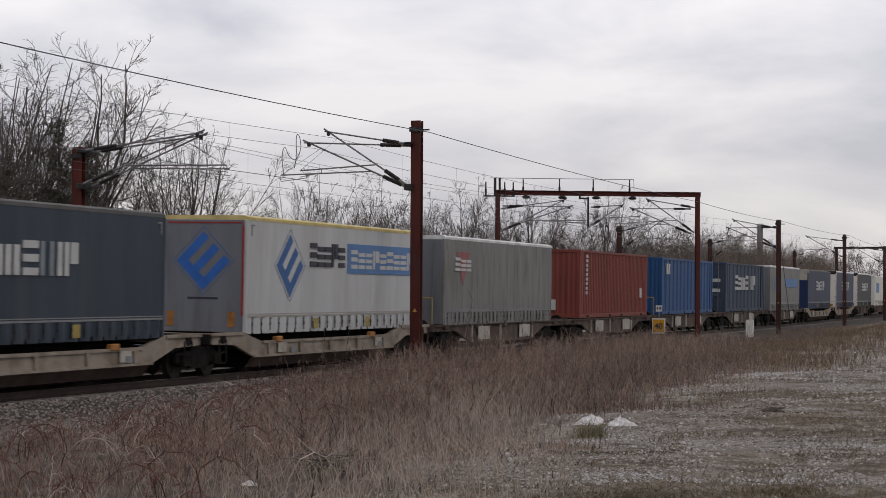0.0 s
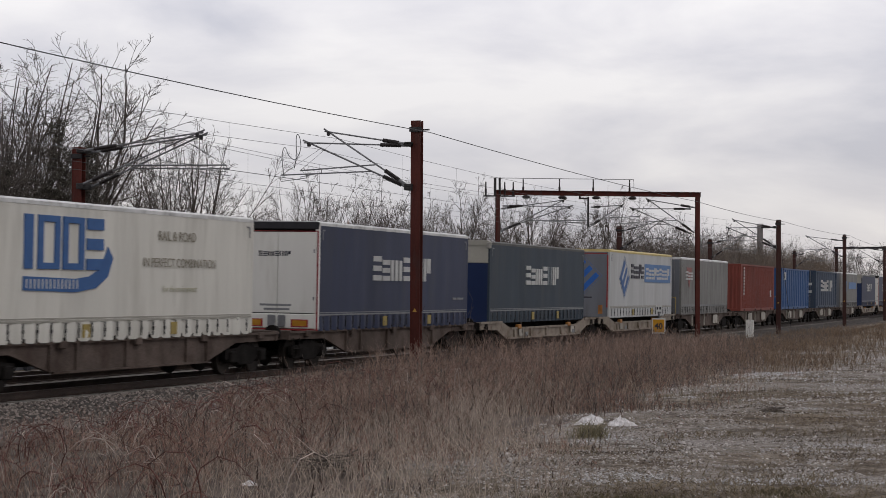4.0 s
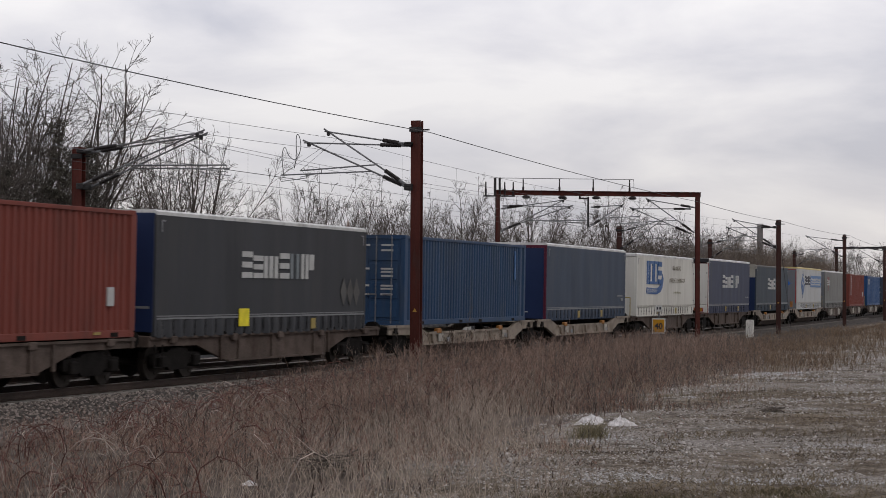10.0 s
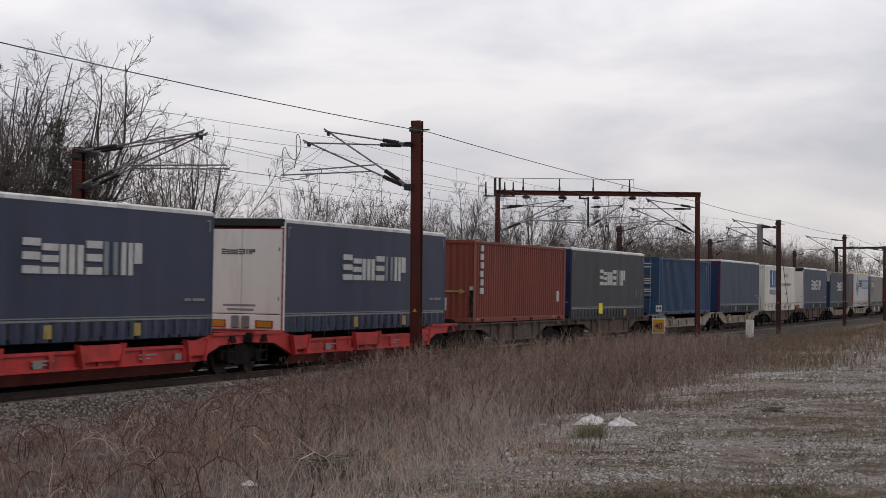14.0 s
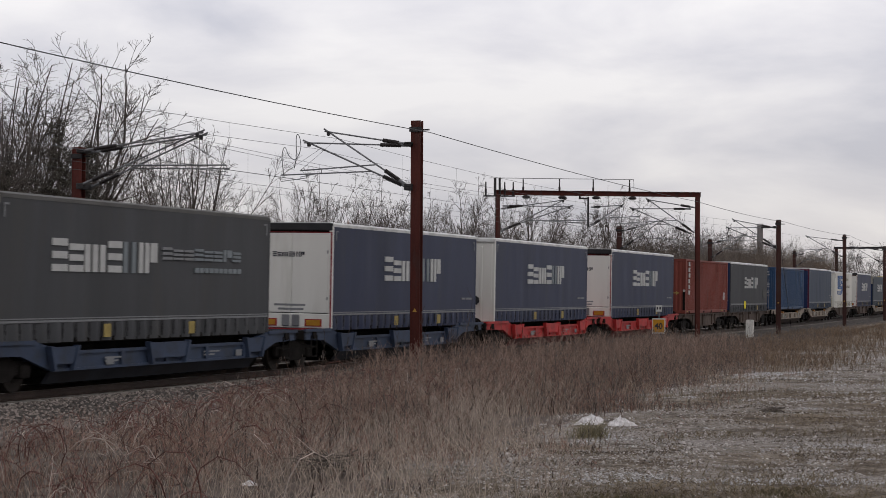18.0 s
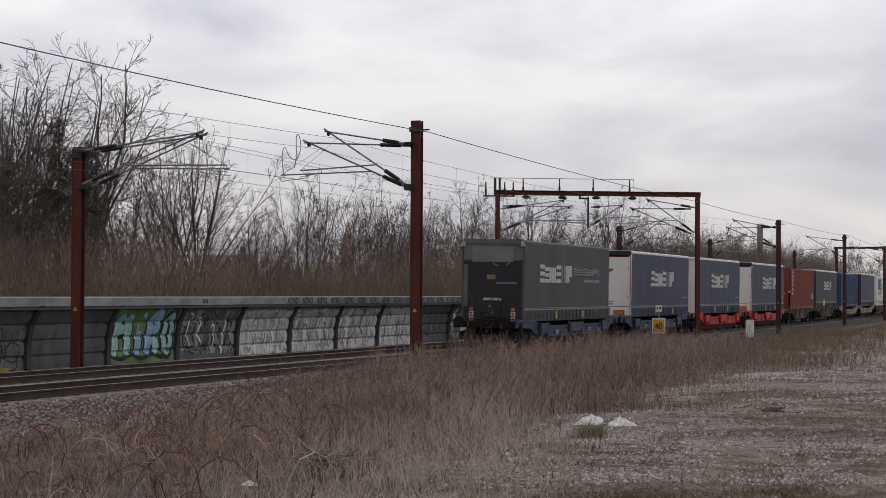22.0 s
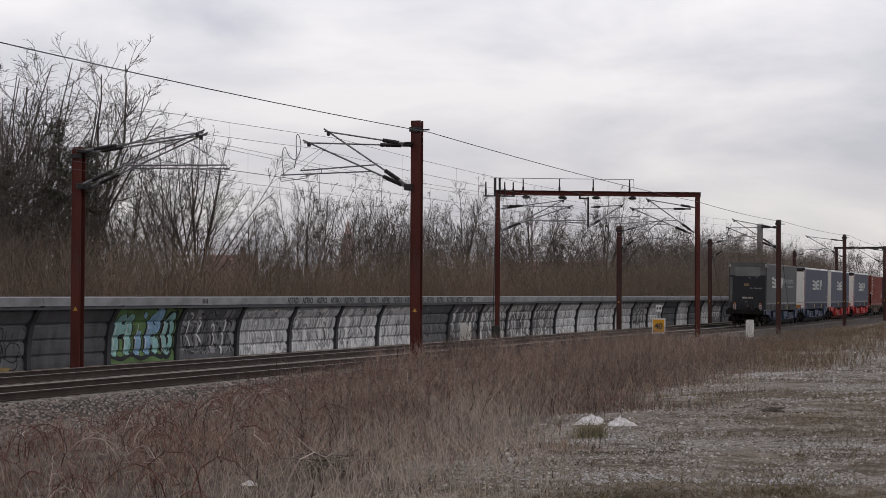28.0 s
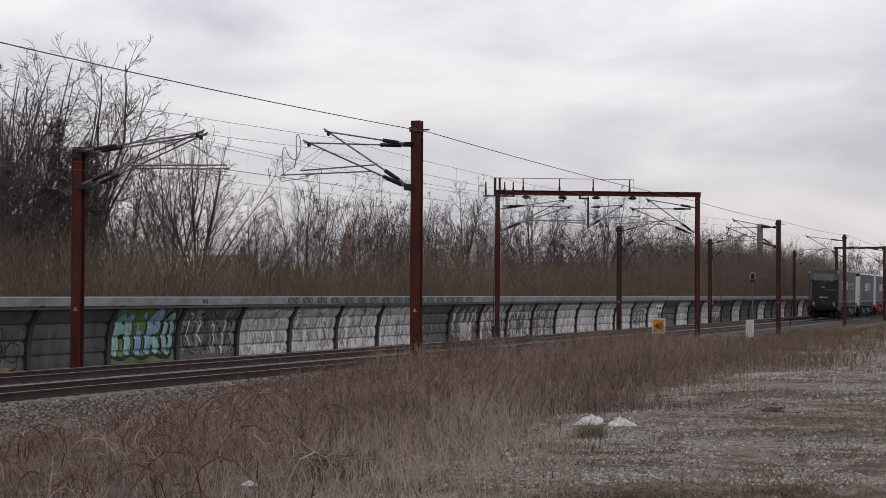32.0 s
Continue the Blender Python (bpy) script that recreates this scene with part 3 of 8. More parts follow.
def paint_barrier():
    # swollen pale shapes on green
    fat = [[(0.5, -0.02), (0.55, 0.7), (0.68, 1.36)], [(0.68, 1.36), (1.0, 0.85), (1.3, 1.36)], [(1.3, 1.36), (1.36, 0.7), (1.4, 0.0)], [(2.08, -0.02), (2.12, 0.5), (2.16, 0.80)], [(2.18, 1.28), (2.26, 1.40)],
           [(2.80, -0.02), (2.84, 0.7), (2.92, 1.38)], [(2.92, 1.36), (3.32, 1.38), (3.36, 0.95), (3.0, 0.74)], [(3.05, 0.70), (3.35, 0.36), (3.50, 0.02)], ring(4.24, 0.68, 0.26, 0.60)]
    tint = ["spray_aqua", "spray_aqua", "spray_aqua", "spray_blue", "spray_blue", "spray_blue", "spray_blue", "spray_aqua", "spray_aqua"]
    spray_layer(1, [(p, 0.62) for p in fat] + [([(0.3, 0.0), (1.0, -0.12), (1.7, 0.02), (2.4, -0.14), (3.2, 0.0), (3.9, -0.12), (4.5, 0.1)], 0.16)], "spray_black", 0.012, "thick black outline")
    for c in ("spray_aqua", "spray_blue"):
        spray_layer(1, [(p, 0.30 if p is fat[-1] else 0.44) for p, k in zip(fat, tint) if k == c], c, 0.020, "pale sprayed letter fill")
    spray_layer(1, [([(x - 0.12, 0.15), (x - 0.08, 0.6), (x - 0.02, 1.05)], 0.05) for x in (0.5, 1.26, 2.02, 2.76)] + [(ring(4.15, 0.62, 0.34, 0.58, 100, 250), 0.05)], "spray_white", 0.027, "thin white highlight")
    # black loops low on the bare grey board
    spray_layer(-1, [(ring(3.35, 0.25, 0.32, 0.32), 0.05), (ring(4.2, 0.28, 0.42, 0.30, 20, 340), 0.05), ([(3.0, 0.95), (3.5, 1.0), (3.55, 0.2), (3.4, -0.25)], 0.05), ([(3.7, 0.95), (3.75, 0.5), (3.8, 0.2)], 0.04),
                     ([(2.9, 0.9), (3.3, 0.86), (3.45, 0.5)], 0.045), ([(4.1, 0.9), (4.05, 0.55)], 0.04), ([(4.5, 0.3), (4.4, -0.2), (4.0, -0.25)], 0.05)], "spray_black", 0.010, "thin black tag")
    spray_layer(-1, [([(3.0, -0.3), (3.6, -0.22), (4.3, -0.31)], 0.14)], "spray_ochre", 0.004, "ochre smear")
    rng = random.Random(41)
    # upright letter-like strokes on the other panels: board, colour, number, width
    jobs = [(2, "spray_black", 11, 0.075), (2, "spray_grey", 8, 0.15), (2, "spray_white", 4, 0.10), (3, "spray_grey", 9, 0.07), (3, "spray_silver", 7, 0.12), (4, "spray_grey", 8, 0.07), (4, "spray_silver", 7, 0.11),
            (5, "spray_grey", 4, 0.18), (5, "spray_silver", 5, 0.25), (6, "spray_grey", 3, 0.16), (6, "spray_silver", 5, 0.18), (7, "spray_grey", 6, 0.13), (7, "spray_black", 4, 0.05), (8, "spray_white", 4, 0.3), (8, "spray_black", 3, 0.06),
            (9, "spray_black", 4, 0.07), (10, "spray_black", 8, 0.10), (11, "spray_black", 6, 0.09), (12, "spray_black", 3, 0.08), (13, "spray_grey", 3, 0.10), (14, "spray_black", 3, 0.09), (15, "spray_black", 3, 0.09),
            (16, "spray_black", 4, 0.10), (17, "spray_black", 4, 0.10), (18, "spray_black", 3, 0.10), (19, "spray_black", 4, 0.10), (20, "spray_grey", 4, 0.12), (21, "spray_black", 4, 0.10), (22, "spray_white", 6, 0.3), (23, "spray_black", 4, 0.10), (24, "spray_white", 6, 0.3)]
    for n, (i, colour, count, width) in enumerate(jobs):
        st = []
        for k in range(count):
            x = 0.45 + 4.0 * (k + rng.uniform(0.2, 0.8)) / count
            z0, z1 = rng.uniform(-0.25, 0.25), rng.uniform(0.85, 1.45)
            kind = rng.random()
            if kind < 0.5:
                st.append(([(x - 0.12, z0), (x + rng.uniform(-0.1, 0.1), (z0 + z1) / 2), (x + 0.12, z1)], width * rng.uniform(0.7, 1.3)))
            elif kind < 0.8:
                a = rng.uniform(0, 360)
                st.append((ring(x, (z0 + z1) / 2, rng.uniform(0.15, 0.32), (z1 - z0) * 0.42, a, a + rng.uniform(180, 320)), width * rng.uniform(0.6, 1.0)))
            else:
                st.append(([(x - 0.25, z1), (x + 0.1, z1 - 0.15), (x - 0.1, (z0 + z1) / 2), (x + 0.25, z0 + 0.1)], width * rng.uniform(0.6, 1.1)))
        spray_layer(i, st, colour, 0.010 + 0.003 * (n % 3), "sprayed strokes over the ribbed boards")


paint_barrier()


def text_mesh(words, size, material, offset=0.0):
    cu = bpy.data.curves.new("writing", "FONT")
    cu.body, cu.size, cu.extrude, cu.align_x, cu.offset = words, size, 0.002, "CENTER", offset
    tmp = bpy.data.objects.new("writing", cu)
    scene.collection.objects.link(tmp)
    bpy.context.view_layer.update()
    me = bpy.data.meshes.new_from_object(tmp.evaluated_get(bpy.context.evaluated_depsgraph_get()))
    bpy.data.objects.remove(tmp)
    me.materials.clear()
    me.materials.append(MAT[material])
    return me


def cap_writing():
    """One word sprayed again and again along the top of the barrier."""
    wall = bpy.data.objects["noise_barrier"]
    word = text_mesh("ASTRO", 0.34, "spray_black", 0.006)
    s = 16.7
    while s < 39.5:
        o = new("sprayed_word", word)
        o.parent, o.matrix_basis = wall, on_line(s, BAR_W) @ pose(0, -0.624, 1.71, 90, 0, 0)
        tagged(o, "dark sprayed word")
        s += 1.5
    for s, n in ((-0.5, 4), (8.6, 4)):
        for k in range(n):
            part("tag_bar", M().box(0.12 * k, 0.12 * k + 0.07, -0.628, -0.622, 1.74, 1.90), MAT["barrier_post"], wall).matrix_basis = on_line(s, BAR_W)


cap_writing()


# ---------- catenary masts ----------
def h_beam(m, x0, y0, z0, z1, width=0.30, depth=0.30, t=0.022):
    """Two flanges and a web; flanges face along the line (x)."""
    m.box(x0 - depth / 2, x0 - depth / 2 + t, y0 - width / 2, y0 + width / 2, z0, z1)
    m.box(x0 + depth / 2 - t, x0 + depth / 2, y0 - width / 2, y0 + width / 2, z0, z1)
    m.box(x0 - depth / 2 + t, x0 + depth / 2 - t, y0 - 0.01, y0 + 0.01, z0, z1)
    return m


def insulator(p, q, parent, r=0.055):
    """Ribbed rod insulator between two points."""
    st = [(0, r * 0.5)]
    for i in range(12):
        st += [((i + 0.1) / 12, r * 0.85), ((i + 0.35) / 12, r * 1.08), ((i + 0.65) / 12, r * 1.08), ((i + 0.9) / 12, r * 0.85)]
    return part("insulator", lathe(p, q, st + [(1, r * 0.5)]), MAT["insulator"], parent, "dark ribbed insulator")


def cantilever(parent, side, z_top, z_tip, z_low, reach, x=0.0, y0=0.0):
    """A bracket of tubes: top tie, diagonal strut and steady arm. side +1 reaches to the left (y)."""
    def P(y, z):
        return Vector((x, y0 + side * y, z))
    tip = P(reach, z_tip)
    a = P(0.16, z_top - 0.02)
    i0, i1 = a.lerp(tip, 0.10), a.lerp(tip, 0.30)
    insulator(i0, i1, parent, 0.062)
    part("top_tube", M().tube(a, i0, 0.04).tube(i1, a.lerp(tip, 1.05), 0.024), MAT["galv"], parent, "grey steel tie tube")
    b = P(0.16, z_low)
    j0, j1 = b.lerp(tip, 0.09), b.lerp(tip, 0.27)
    insulator(j0, j1, parent, 0.066)
    part("strut", M().tube(b, j0, 0.045).tube(j1, b.lerp(tip, 1.06), 0.027), MAT["galv"], parent, "grey diagonal strut tube")
    c = b.lerp(tip, 0.38)
    e = P(reach + 0.95, z_low + 0.50)
    part("steady_tube", M().tube(c, e, 0.022), MAT["galv"], parent)
    part("steady_arm", M().tube(c.lerp(e, 0.72), c.lerp(e, 0.72) + Vector((0, 0, -0.12)), 0.014).tube(c.lerp(e, 0.72) + Vector((0, 0, -0.12)), e + Vector((0, 0, -0.2)), 0.012), MAT["galv"], parent)
    part("stay_wire", M().tube(tip.lerp(b, 0.12), e, 0.006, 4), MAT["wire"], parent)
    part("wire_clamp", M().cbox(x - 0.05, x + 0.05, tip.y - 0.05, tip.y + 0.05, z_tip - 0.12, z_tip + 0.02, 0.015), MAT["dark_steel"], parent)
    return tip


def mast(s, w, top, side, arms=((6.55, 6.9, 5.45, 2.75),), width=0.34):
    o = new("catenary_mast")
    o.matrix_basis = on_line(s, w)
    tagged(o, "rust-red steel catenary mast with bracket arms and insulators", "catenary mast", "catenary masts along the line")
    gz = float(ground_z(w)) - 0.1
    part("column", h_beam(M(), 0, 0, gz, top, width, 0.26), MAT["far_mast" if s > 60 else "mast"], o)
    part("base", M().cbox(-0.35, 0.35, -0.35, 0.35, gz - 0.3, gz + 0.10, 0.03), MAT["concrete"], o, "grey concrete footing")
    part("top_bracket", M().cbox(-0.17, -0.13, -0.20, 0.20, top - 0.35, top - 0.2, 0.01).tube((0, -0.17, top - 0.28), (0, -0.40, top - 0.28), 0.025), MAT["dark_steel"], o)
    for i, (zt, zp, zl, reach) in enumerate(arms):
        cantilever(o, side, zt, zp, zl, reach, x=(0.0 if len(arms) == 1 else (-0.22 + 0.44 * i)), y0=side * 0.10)
    for z in sorted({a[0] for a in arms} | {a[2] for a in arms}):
        part("bracket", M().cbox(-0.30 if len(arms) > 1 else -0.16, 0.30 if len(arms) > 1 else 0.16, -0.12 + side * 0.2, 0.12 + side * 0.2, z - 0.06, z + 0.04, 0.015), MAT["dark_steel"], o)
    part("warning_plate", M().prism([(-0.07, 1.58), (0.07, 1.58), (0, 1.70)], "x", -0.139, -0.133), surface("yellow_plate", (0.36, 0.20, 0.04), 0.5, var=0.1), o, "small yellow triangular warning plate")
    return o


NEAR_W, FAR_W = 2.8, -6.6
ONE_N, ONE_F = ((6.62, 6.95, 5.32, 2.9),), ((6.2, 6.85, 5.1, 2.7),)
mast(1.3, NEAR_W, 7.44, 1, ((6.74, 7.15, 5.46, 2.75), (6.72, 6.86, 5.36, 3.6)), 0.31)
mast(-2.8, FAR_W, 6.52, -1, ((6.42, 6.84, 5.38, 4.0), (6.40, 6.80, 5.30, 3.9)), 0.32)
mast(70.1, NEAR_W, 7.0, 1, ((6.5, 7.0, 5.3, 2.75), (6.55, 6.5, 5.2, 3.2)), 0.28)
mast(104.7, NEAR_W, 7.1, 1, ONE_N, 0.28)
mast(65.2, FAR_W, 6.5, -1, ONE_F, 0.28)
mast(95.5, FAR_W, 6.48, -1, ONE_F, 0.28)
mast(143.5, FAR_W, 6.66, -1, ONE_F, 0.28)
mast(140.0, NEAR_W, 7.0, 1, ONE_N, 0.28)
mast(-52.0, NEAR_W, 7.4, 1, ONE_N, 0.34)
mast(-52.0, FAR_W, 6.6, -1, ONE_F, 0.34)


def gantry(top):
    """A portal set askew over both tracks; y runs from its near column to its far one."""
    p, q = at(43.8, NEAR_W), at(39.2, FAR_W)
    span = (q - p).length
    o = new("catenary_portal")
    o.matrix_basis = Matrix.Translation(p) @ pose(0, 0, 0, 0, 0, math.degrees(math.atan2((q - p).y, (q - p).x)) - 90)
    tagged(o, "rust-red steel portal over both tracks with insulators", "catenary portal", "catenary portals")
    yl, yr = span, 0.0
    for y in (yl, yr):
        part("column", h_beam(M(), 0, y, -0.5, top - 0.26, 0.22, 0.20), MAT["mast"], o)
        part("base", M().cbox(-0.35, 0.35, y - 0.35, y + 0.35, -0.9, -0.3, 0.03), MAT["concrete"], o, "grey concrete footing")
    part("beam", M().box(-0.12, 0.12, yr - 0.17, yl + 0.15, top - 0.02, top).box(-0.12, 0.12, yr - 0.17, yl + 0.15, top - 0.25, top - 0.23).box(-0.01, 0.01, yr - 0.17, yl + 0.15, top - 0.23, top - 0.02), MAT["mast"], o)
    for y in (9.15, 7.26, 5.5, 3.59):
        part("post_insulator", lathe((0, y, top), (0, y, top + 0.6), [(0, 0.05), (0.3, 0.055), (0.32, 0.035), (1, 0.03)]), MAT["insulator"], o, "dark upright insulator")
        part("bell", lathe((0, y - 0.15, top - 0.25), (0, y - 0.15, top - 0.42), [(0, 0.08), (0.3, 0.20), (0.6, 0.22), (1, 0.15)]), MAT["insulator"], o)
    m = M()
    m.line([(0, y, top + 0.62) for y in (10.9, 9.15, 7.26, 5.5, 3.59, 3.38)], 0.014).line([(0, 3.38, top + 0.62), (0, 3.36, top + 0.1)], 0.012)
    part("feeder_cable", m, MAT["wire"], o)
    part("drop_post", M().tube((0, 6.2, top - 0.25), (0, 6.2, top - 0.40), 0.05).tube((0, 6.25, top - 0.38), (0, 5.76, top - 0.38), 0.045).tube((0, 5.76, top - 0.3), (0, 5.76, 5.55), 0.05), MAT["dark_steel"], o)
    cantilever(o, -1, 6.62, 6.72, 5.65, 1.75, y0=5.76)
    cantilever(o, 1, 6.66, 7.02, 5.33, 2.6, y0=yr)
    cantilever(o, 1, 6.62, 6.58, 5.30, 3.25, y0=yr, x=0.7)
    cantilever(o, -1, 6.50, 6.95, 5.30, 3.4, y0=yl)
    cantilever(o, -1, 6.62, 6.60, 5.40, 3.6, y0=yl, x=-0.6)
    part("switch_frame", M().box(-0.05, 0.05, yl - 0.9, yl + 0.75, top - 0.34, top - 0.27).tube((0, yl + 0.14, top - 0.3), (0, yl + 0.14, top + 0.62), 0.07).tube((0, yl - 0.1, top - 0.3), (0, yl - 0.1, top + 0.64), 0.06), MAT["dark_steel"], o)
    for y in (yl + 0.62, yl - 0.36, yl - 0.8):
        part("switch_insulator", lathe((0, y, top - 0.3), (0, y, top + 0.42), [(0, 0.05), (0.48, 0.06), (0.5, 0.04), (1, 0.035)]), MAT["insulator"], o)
    part("drive_box", M().cbox(-0.35, -0.12, yl - 0.1, yl + 0.30, -0.1, 0.50, 0.03), MAT["dark_steel"], o, "dark switch drive box")
    part("drive_rod", M().tube((-0.2, yl + 0.25, 0.4), (-0.2, yl + 0.12, top - 0.3), 0.018), MAT["dark_steel"], o)
    return o


gantry(7.43)


def far_portal():
    o = new("catenary_portal")
    o.matrix_basis = on_line(184, 0)
    tagged(o, "dark distant steel portal over the tracks", "catenary portal", "catenary portals")
    for y in (6.8, -4.6):
        part("column", h_beam(M(), 0, y, -0.6, 7.8, 0.34, 0.28), MAT["far_mast"], o)
    part("beam", M().box(-0.12, 0.12, -4.8, 7.1, 7.78, 8.05), MAT["dark_steel"], o)


far_portal()


def catenary_wires():
    """Overhead lines of both tracks, two side by side over the near spans: messenger, contact wire, droppers, and the earth wire on the mast tops."""
    supports = {NEAR_W: [-52, 1.3, 42.0, 70.1, 104.7, 140.0, 190, 240], FAR_W: [-52, -2.8, 40.0, 65.2, 95.5, 143.5, 190, 240]}
    for w, tw, sign in ((NEAR_W, 0.0, 1), (FAR_W, -4.0, -1)):
        line = tagged(new("overhead_line"), "thin dark overhead contact line with droppers", "overhead line", "overhead lines")
        ss = supports[w]
        n = 14
        for high, low, dw, spans in ((6.95, 5.50, 0.0, len(ss) - 1), (6.66, 5.62, -0.8 * sign, 3)):
            mes, con = [], []
            for i, (a, b) in enumerate(zip(ss[:spans], ss[1:spans + 1])):
                zz = 0.2 if i % 2 else -0.2
                sag = 0.24 * (b - a) / 42
                for k in range(1 if i else 0, n + 1):
                    q = tw + dw + zz * (1 - 2 * k / n)
                    mes.append(at(a + (b - a) * k / n, q, high - 4 * sag * (k / n) * (1 - k / n)))
                    con.append(at(a + (b - a) * k / n, q, low))
                    if k in (2, 4, 6, 8, 10, 12) and (dw == 0 or k % 4 == 0):
                        part("dropper", M().tube(mes[-1], con[-1], 0.003, 4), MAT["wire"], line)
            part("messenger_wire", bent(mes, 0.0065), MAT["wire"], line)
            part("contact_wire", bent(con, 0.0065), MAT["wire"], line)
    ear, ss = [], supports[NEAR_W]
    tops, sags = [7.2, 7.08, 6.85, 6.86, 7.0, 6.9, 6.9, 6.9], [0.30, 0.13, 0.10, 0.12, 0.2, 0.3, 0.3]
    for i, (a, b) in enumerate(zip(ss, ss[1:])):
        ear += [at(a + (b - a) * k / 14, NEAR_W + 0.40, tops[i] + (tops[i + 1] - tops[i]) * k / 14 - sags[i] * 4 * (k / 14) * (1 - k / 14)) for k in range(1 if i else 0, 15)]
    tagged(part("earth_wire", bent(ear, 0.0125), MAT["wire"]), "thin dark wire strung between mast tops", "overhead wire", "earth wires")


catenary_wires()


def jumper():
    """A slack connecting cable that curls between the wires."""
    pts = [(-4.95, 59, 5.72), (-5.02, 59, 6.39), (-4.93, 59, 6.67), (-4.81, 59, 6.42), (-4.63, 59, 6.28), (-4.53, 59, 6.38), (-4.44, 59, 6.64), (-4.46, 59, 6.92), (-4.53, 59, 7.07), (-4.58, 59, 6.95), (-4.58, 59, 6.34), (-4.65, 59, 5.97)]
    fine = []
    for i in range(len(pts) - 1):
        p0, p1, p2, p3 = (Vector(pts[max(0, min(len(pts) - 1, j))]) for j in (i - 1, i, i + 1, i + 2))
        for k in range(5):
            t = k / 5
            fine.append(0.5 * ((2 * p1) + (p2 - p0) * t + (2 * p0 - 5 * p1 + 4 * p2 - p3) * t * t + (3 * p1 - p0 - 3 * p2 + p3) * t ** 3))
    tagged(part("jumper_cable", bent(fine, 0.012), MAT["wire"]), "slack curled connecting cable between overhead wires", "overhead wire")


jumper()


# ---------- the train ----------
def paint(name, col, **k):
    MAT[name] = surface(name, col, **k)
    return MAT[name]


S_UP = (2.0, 2.0, 0.35)
paint("slate_curtain", (0.0285, 0.0345, 0.0630), rough=0.55, var=0.15, scale=0.6, grain=60, bump=0.05, dirt=(0.0380, 0.0420, 0.0560), dirt_amount=0.40, streak=S_UP)
paint("charcoal_curtain", (0.0460, 0.0475, 0.0505), rough=0.6, var=0.16, scale=0.6, grain=60, bump=0.05, dirt=(0.0525, 0.0504, 0.0476), dirt_amount=0.42, streak=S_UP)
paint("dark_charcoal_curtain", (0.0330, 0.0345, 0.0385), rough=0.6, var=0.16, scale=0.6, grain=60, bump=0.05, dirt=(0.0480, 0.0470, 0.0470), dirt_amount=0.42, streak=S_UP)
paint("blue_slate_curtain", (0.0250, 0.0385, 0.0640), rough=0.55, var=0.15, scale=0.6, grain=60, bump=0.05, dirt=(0.0480, 0.0580, 0.0740), dirt_amount=0.42, streak=S_UP)
paint("white_curtain", (0.4900, 0.4760, 0.4300), rough=0.5, var=0.09, scale=0.6, grain=60, bump=0.05, dirt=(0.3612, 0.3440, 0.3010), dirt_amount=0.45, streak=S_UP)
paint("grey_curtain", (0.150, 0.148, 0.140), rough=0.55, var=0.14, scale=0.9, grain=60, bump=0.05, dirt=(0.072, 0.068, 0.060), dirt_amount=0.55, streak=S_UP)
paint("white_door", (0.54, 0.53, 0.495), rough=0.4, var=0.04, scale=0.8, grain=50, bump=0.03, dirt=(0.4200, 0.4032, 0.3612), dirt_amount=0.25, streak=S_UP)
paint("navy_door", (0.0119, 0.0221, 0.0638), rough=0.45, var=0.12, scale=0.8, grain=50, bump=0.03)
paint("black_door", (0.0165, 0.0170, 0.0200), rough=0.5, var=0.15, scale=0.8, grain=50, bump=0.03)
paint("grey_door", (0.1240, 0.1302, 0.1457), rough=0.5, var=0.1, scale=0.8, grain=50, bump=0.03, dirt=(0.0806, 0.0806, 0.0806), dirt_amount=0.3, streak=S_UP)
paint("beige_tarp", (0.2700, 0.2587, 0.2250), rough=0.7, var=0.15, scale=1.0, grain=50, bump=0.1)
paint("dark_tarp", (0.085, 0.083, 0.079), rough=0.7, var=0.2, scale=1.0, grain=50, bump=0.1)
paint("grey_tarp", (0.115, 0.115, 0.112), rough=0.7, var=0.2, scale=1.0, grain=50, bump=0.1)
paint("roof_edge", (0.48, 0.48, 0.47), rough=0.5, var=0.15, scale=2.0, grain=50, bump=0.05, dirt=(0.1900, 0.1900, 0.1805), dirt_amount=0.4)
paint("yellow_edge", (0.42, 0.34, 0.14), rough=0.6, var=0.2, scale=2.0, grain=50, bump=0.05)
paint("red_frame", (0.1840, 0.0224, 0.0240), rough=0.5, var=0.15, scale=2.0)
paint("oxide_red_box", (0.1476, 0.0374, 0.0274), rough=0.6, var=0.12, scale=0.7, grain=40, bump=0.05, dirt=(0.0864, 0.0324, 0.0252), dirt_amount=0.4, streak=S_UP)
paint("blue_box", (0.0180, 0.0440, 0.0960), rough=0.55, var=0.16, scale=0.7, grain=40, bump=0.05, dirt=(0.0440, 0.0580, 0.0820), dirt_amount=0.55, streak=S_UP)
paint("bright_blue_box", (0.0158, 0.0540, 0.1440), rough=0.5, var=0.10, scale=0.7, grain=40, bump=0.05, dirt=(0.0288, 0.0504, 0.0936), dirt_amount=0.3, streak=S_UP)
paint("logo_white", (0.37, 0.37, 0.36), rough=0.5, var=0.12, scale=3, grain=40, bump=0)
paint("logo_dim", (0.15, 0.17, 0.18), rough=0.5, var=0.12, scale=3, grain=40, bump=0)
paint("logo_grey", (0.1600, 0.1640, 0.1680), rough=0.5, var=0.12, scale=3, grain=40, bump=0)
paint("logo_black", (0.03, 0.03, 0.04), rough=0.5, var=0.12, scale=3, grain=40, bump=0)
paint("logo_blue", (0.025, 0.10, 0.33), rough=0.5, var=0.10, scale=3, grain=40, bump=0)
paint("logo_navy", (0.030, 0.085, 0.22), rough=0.5, var=0.10, scale=3, grain=40, bump=0)
paint("logo_pale_blue", (0.065, 0.145, 0.300), rough=0.5, var=0.10, scale=3, grain=40, bump=0)
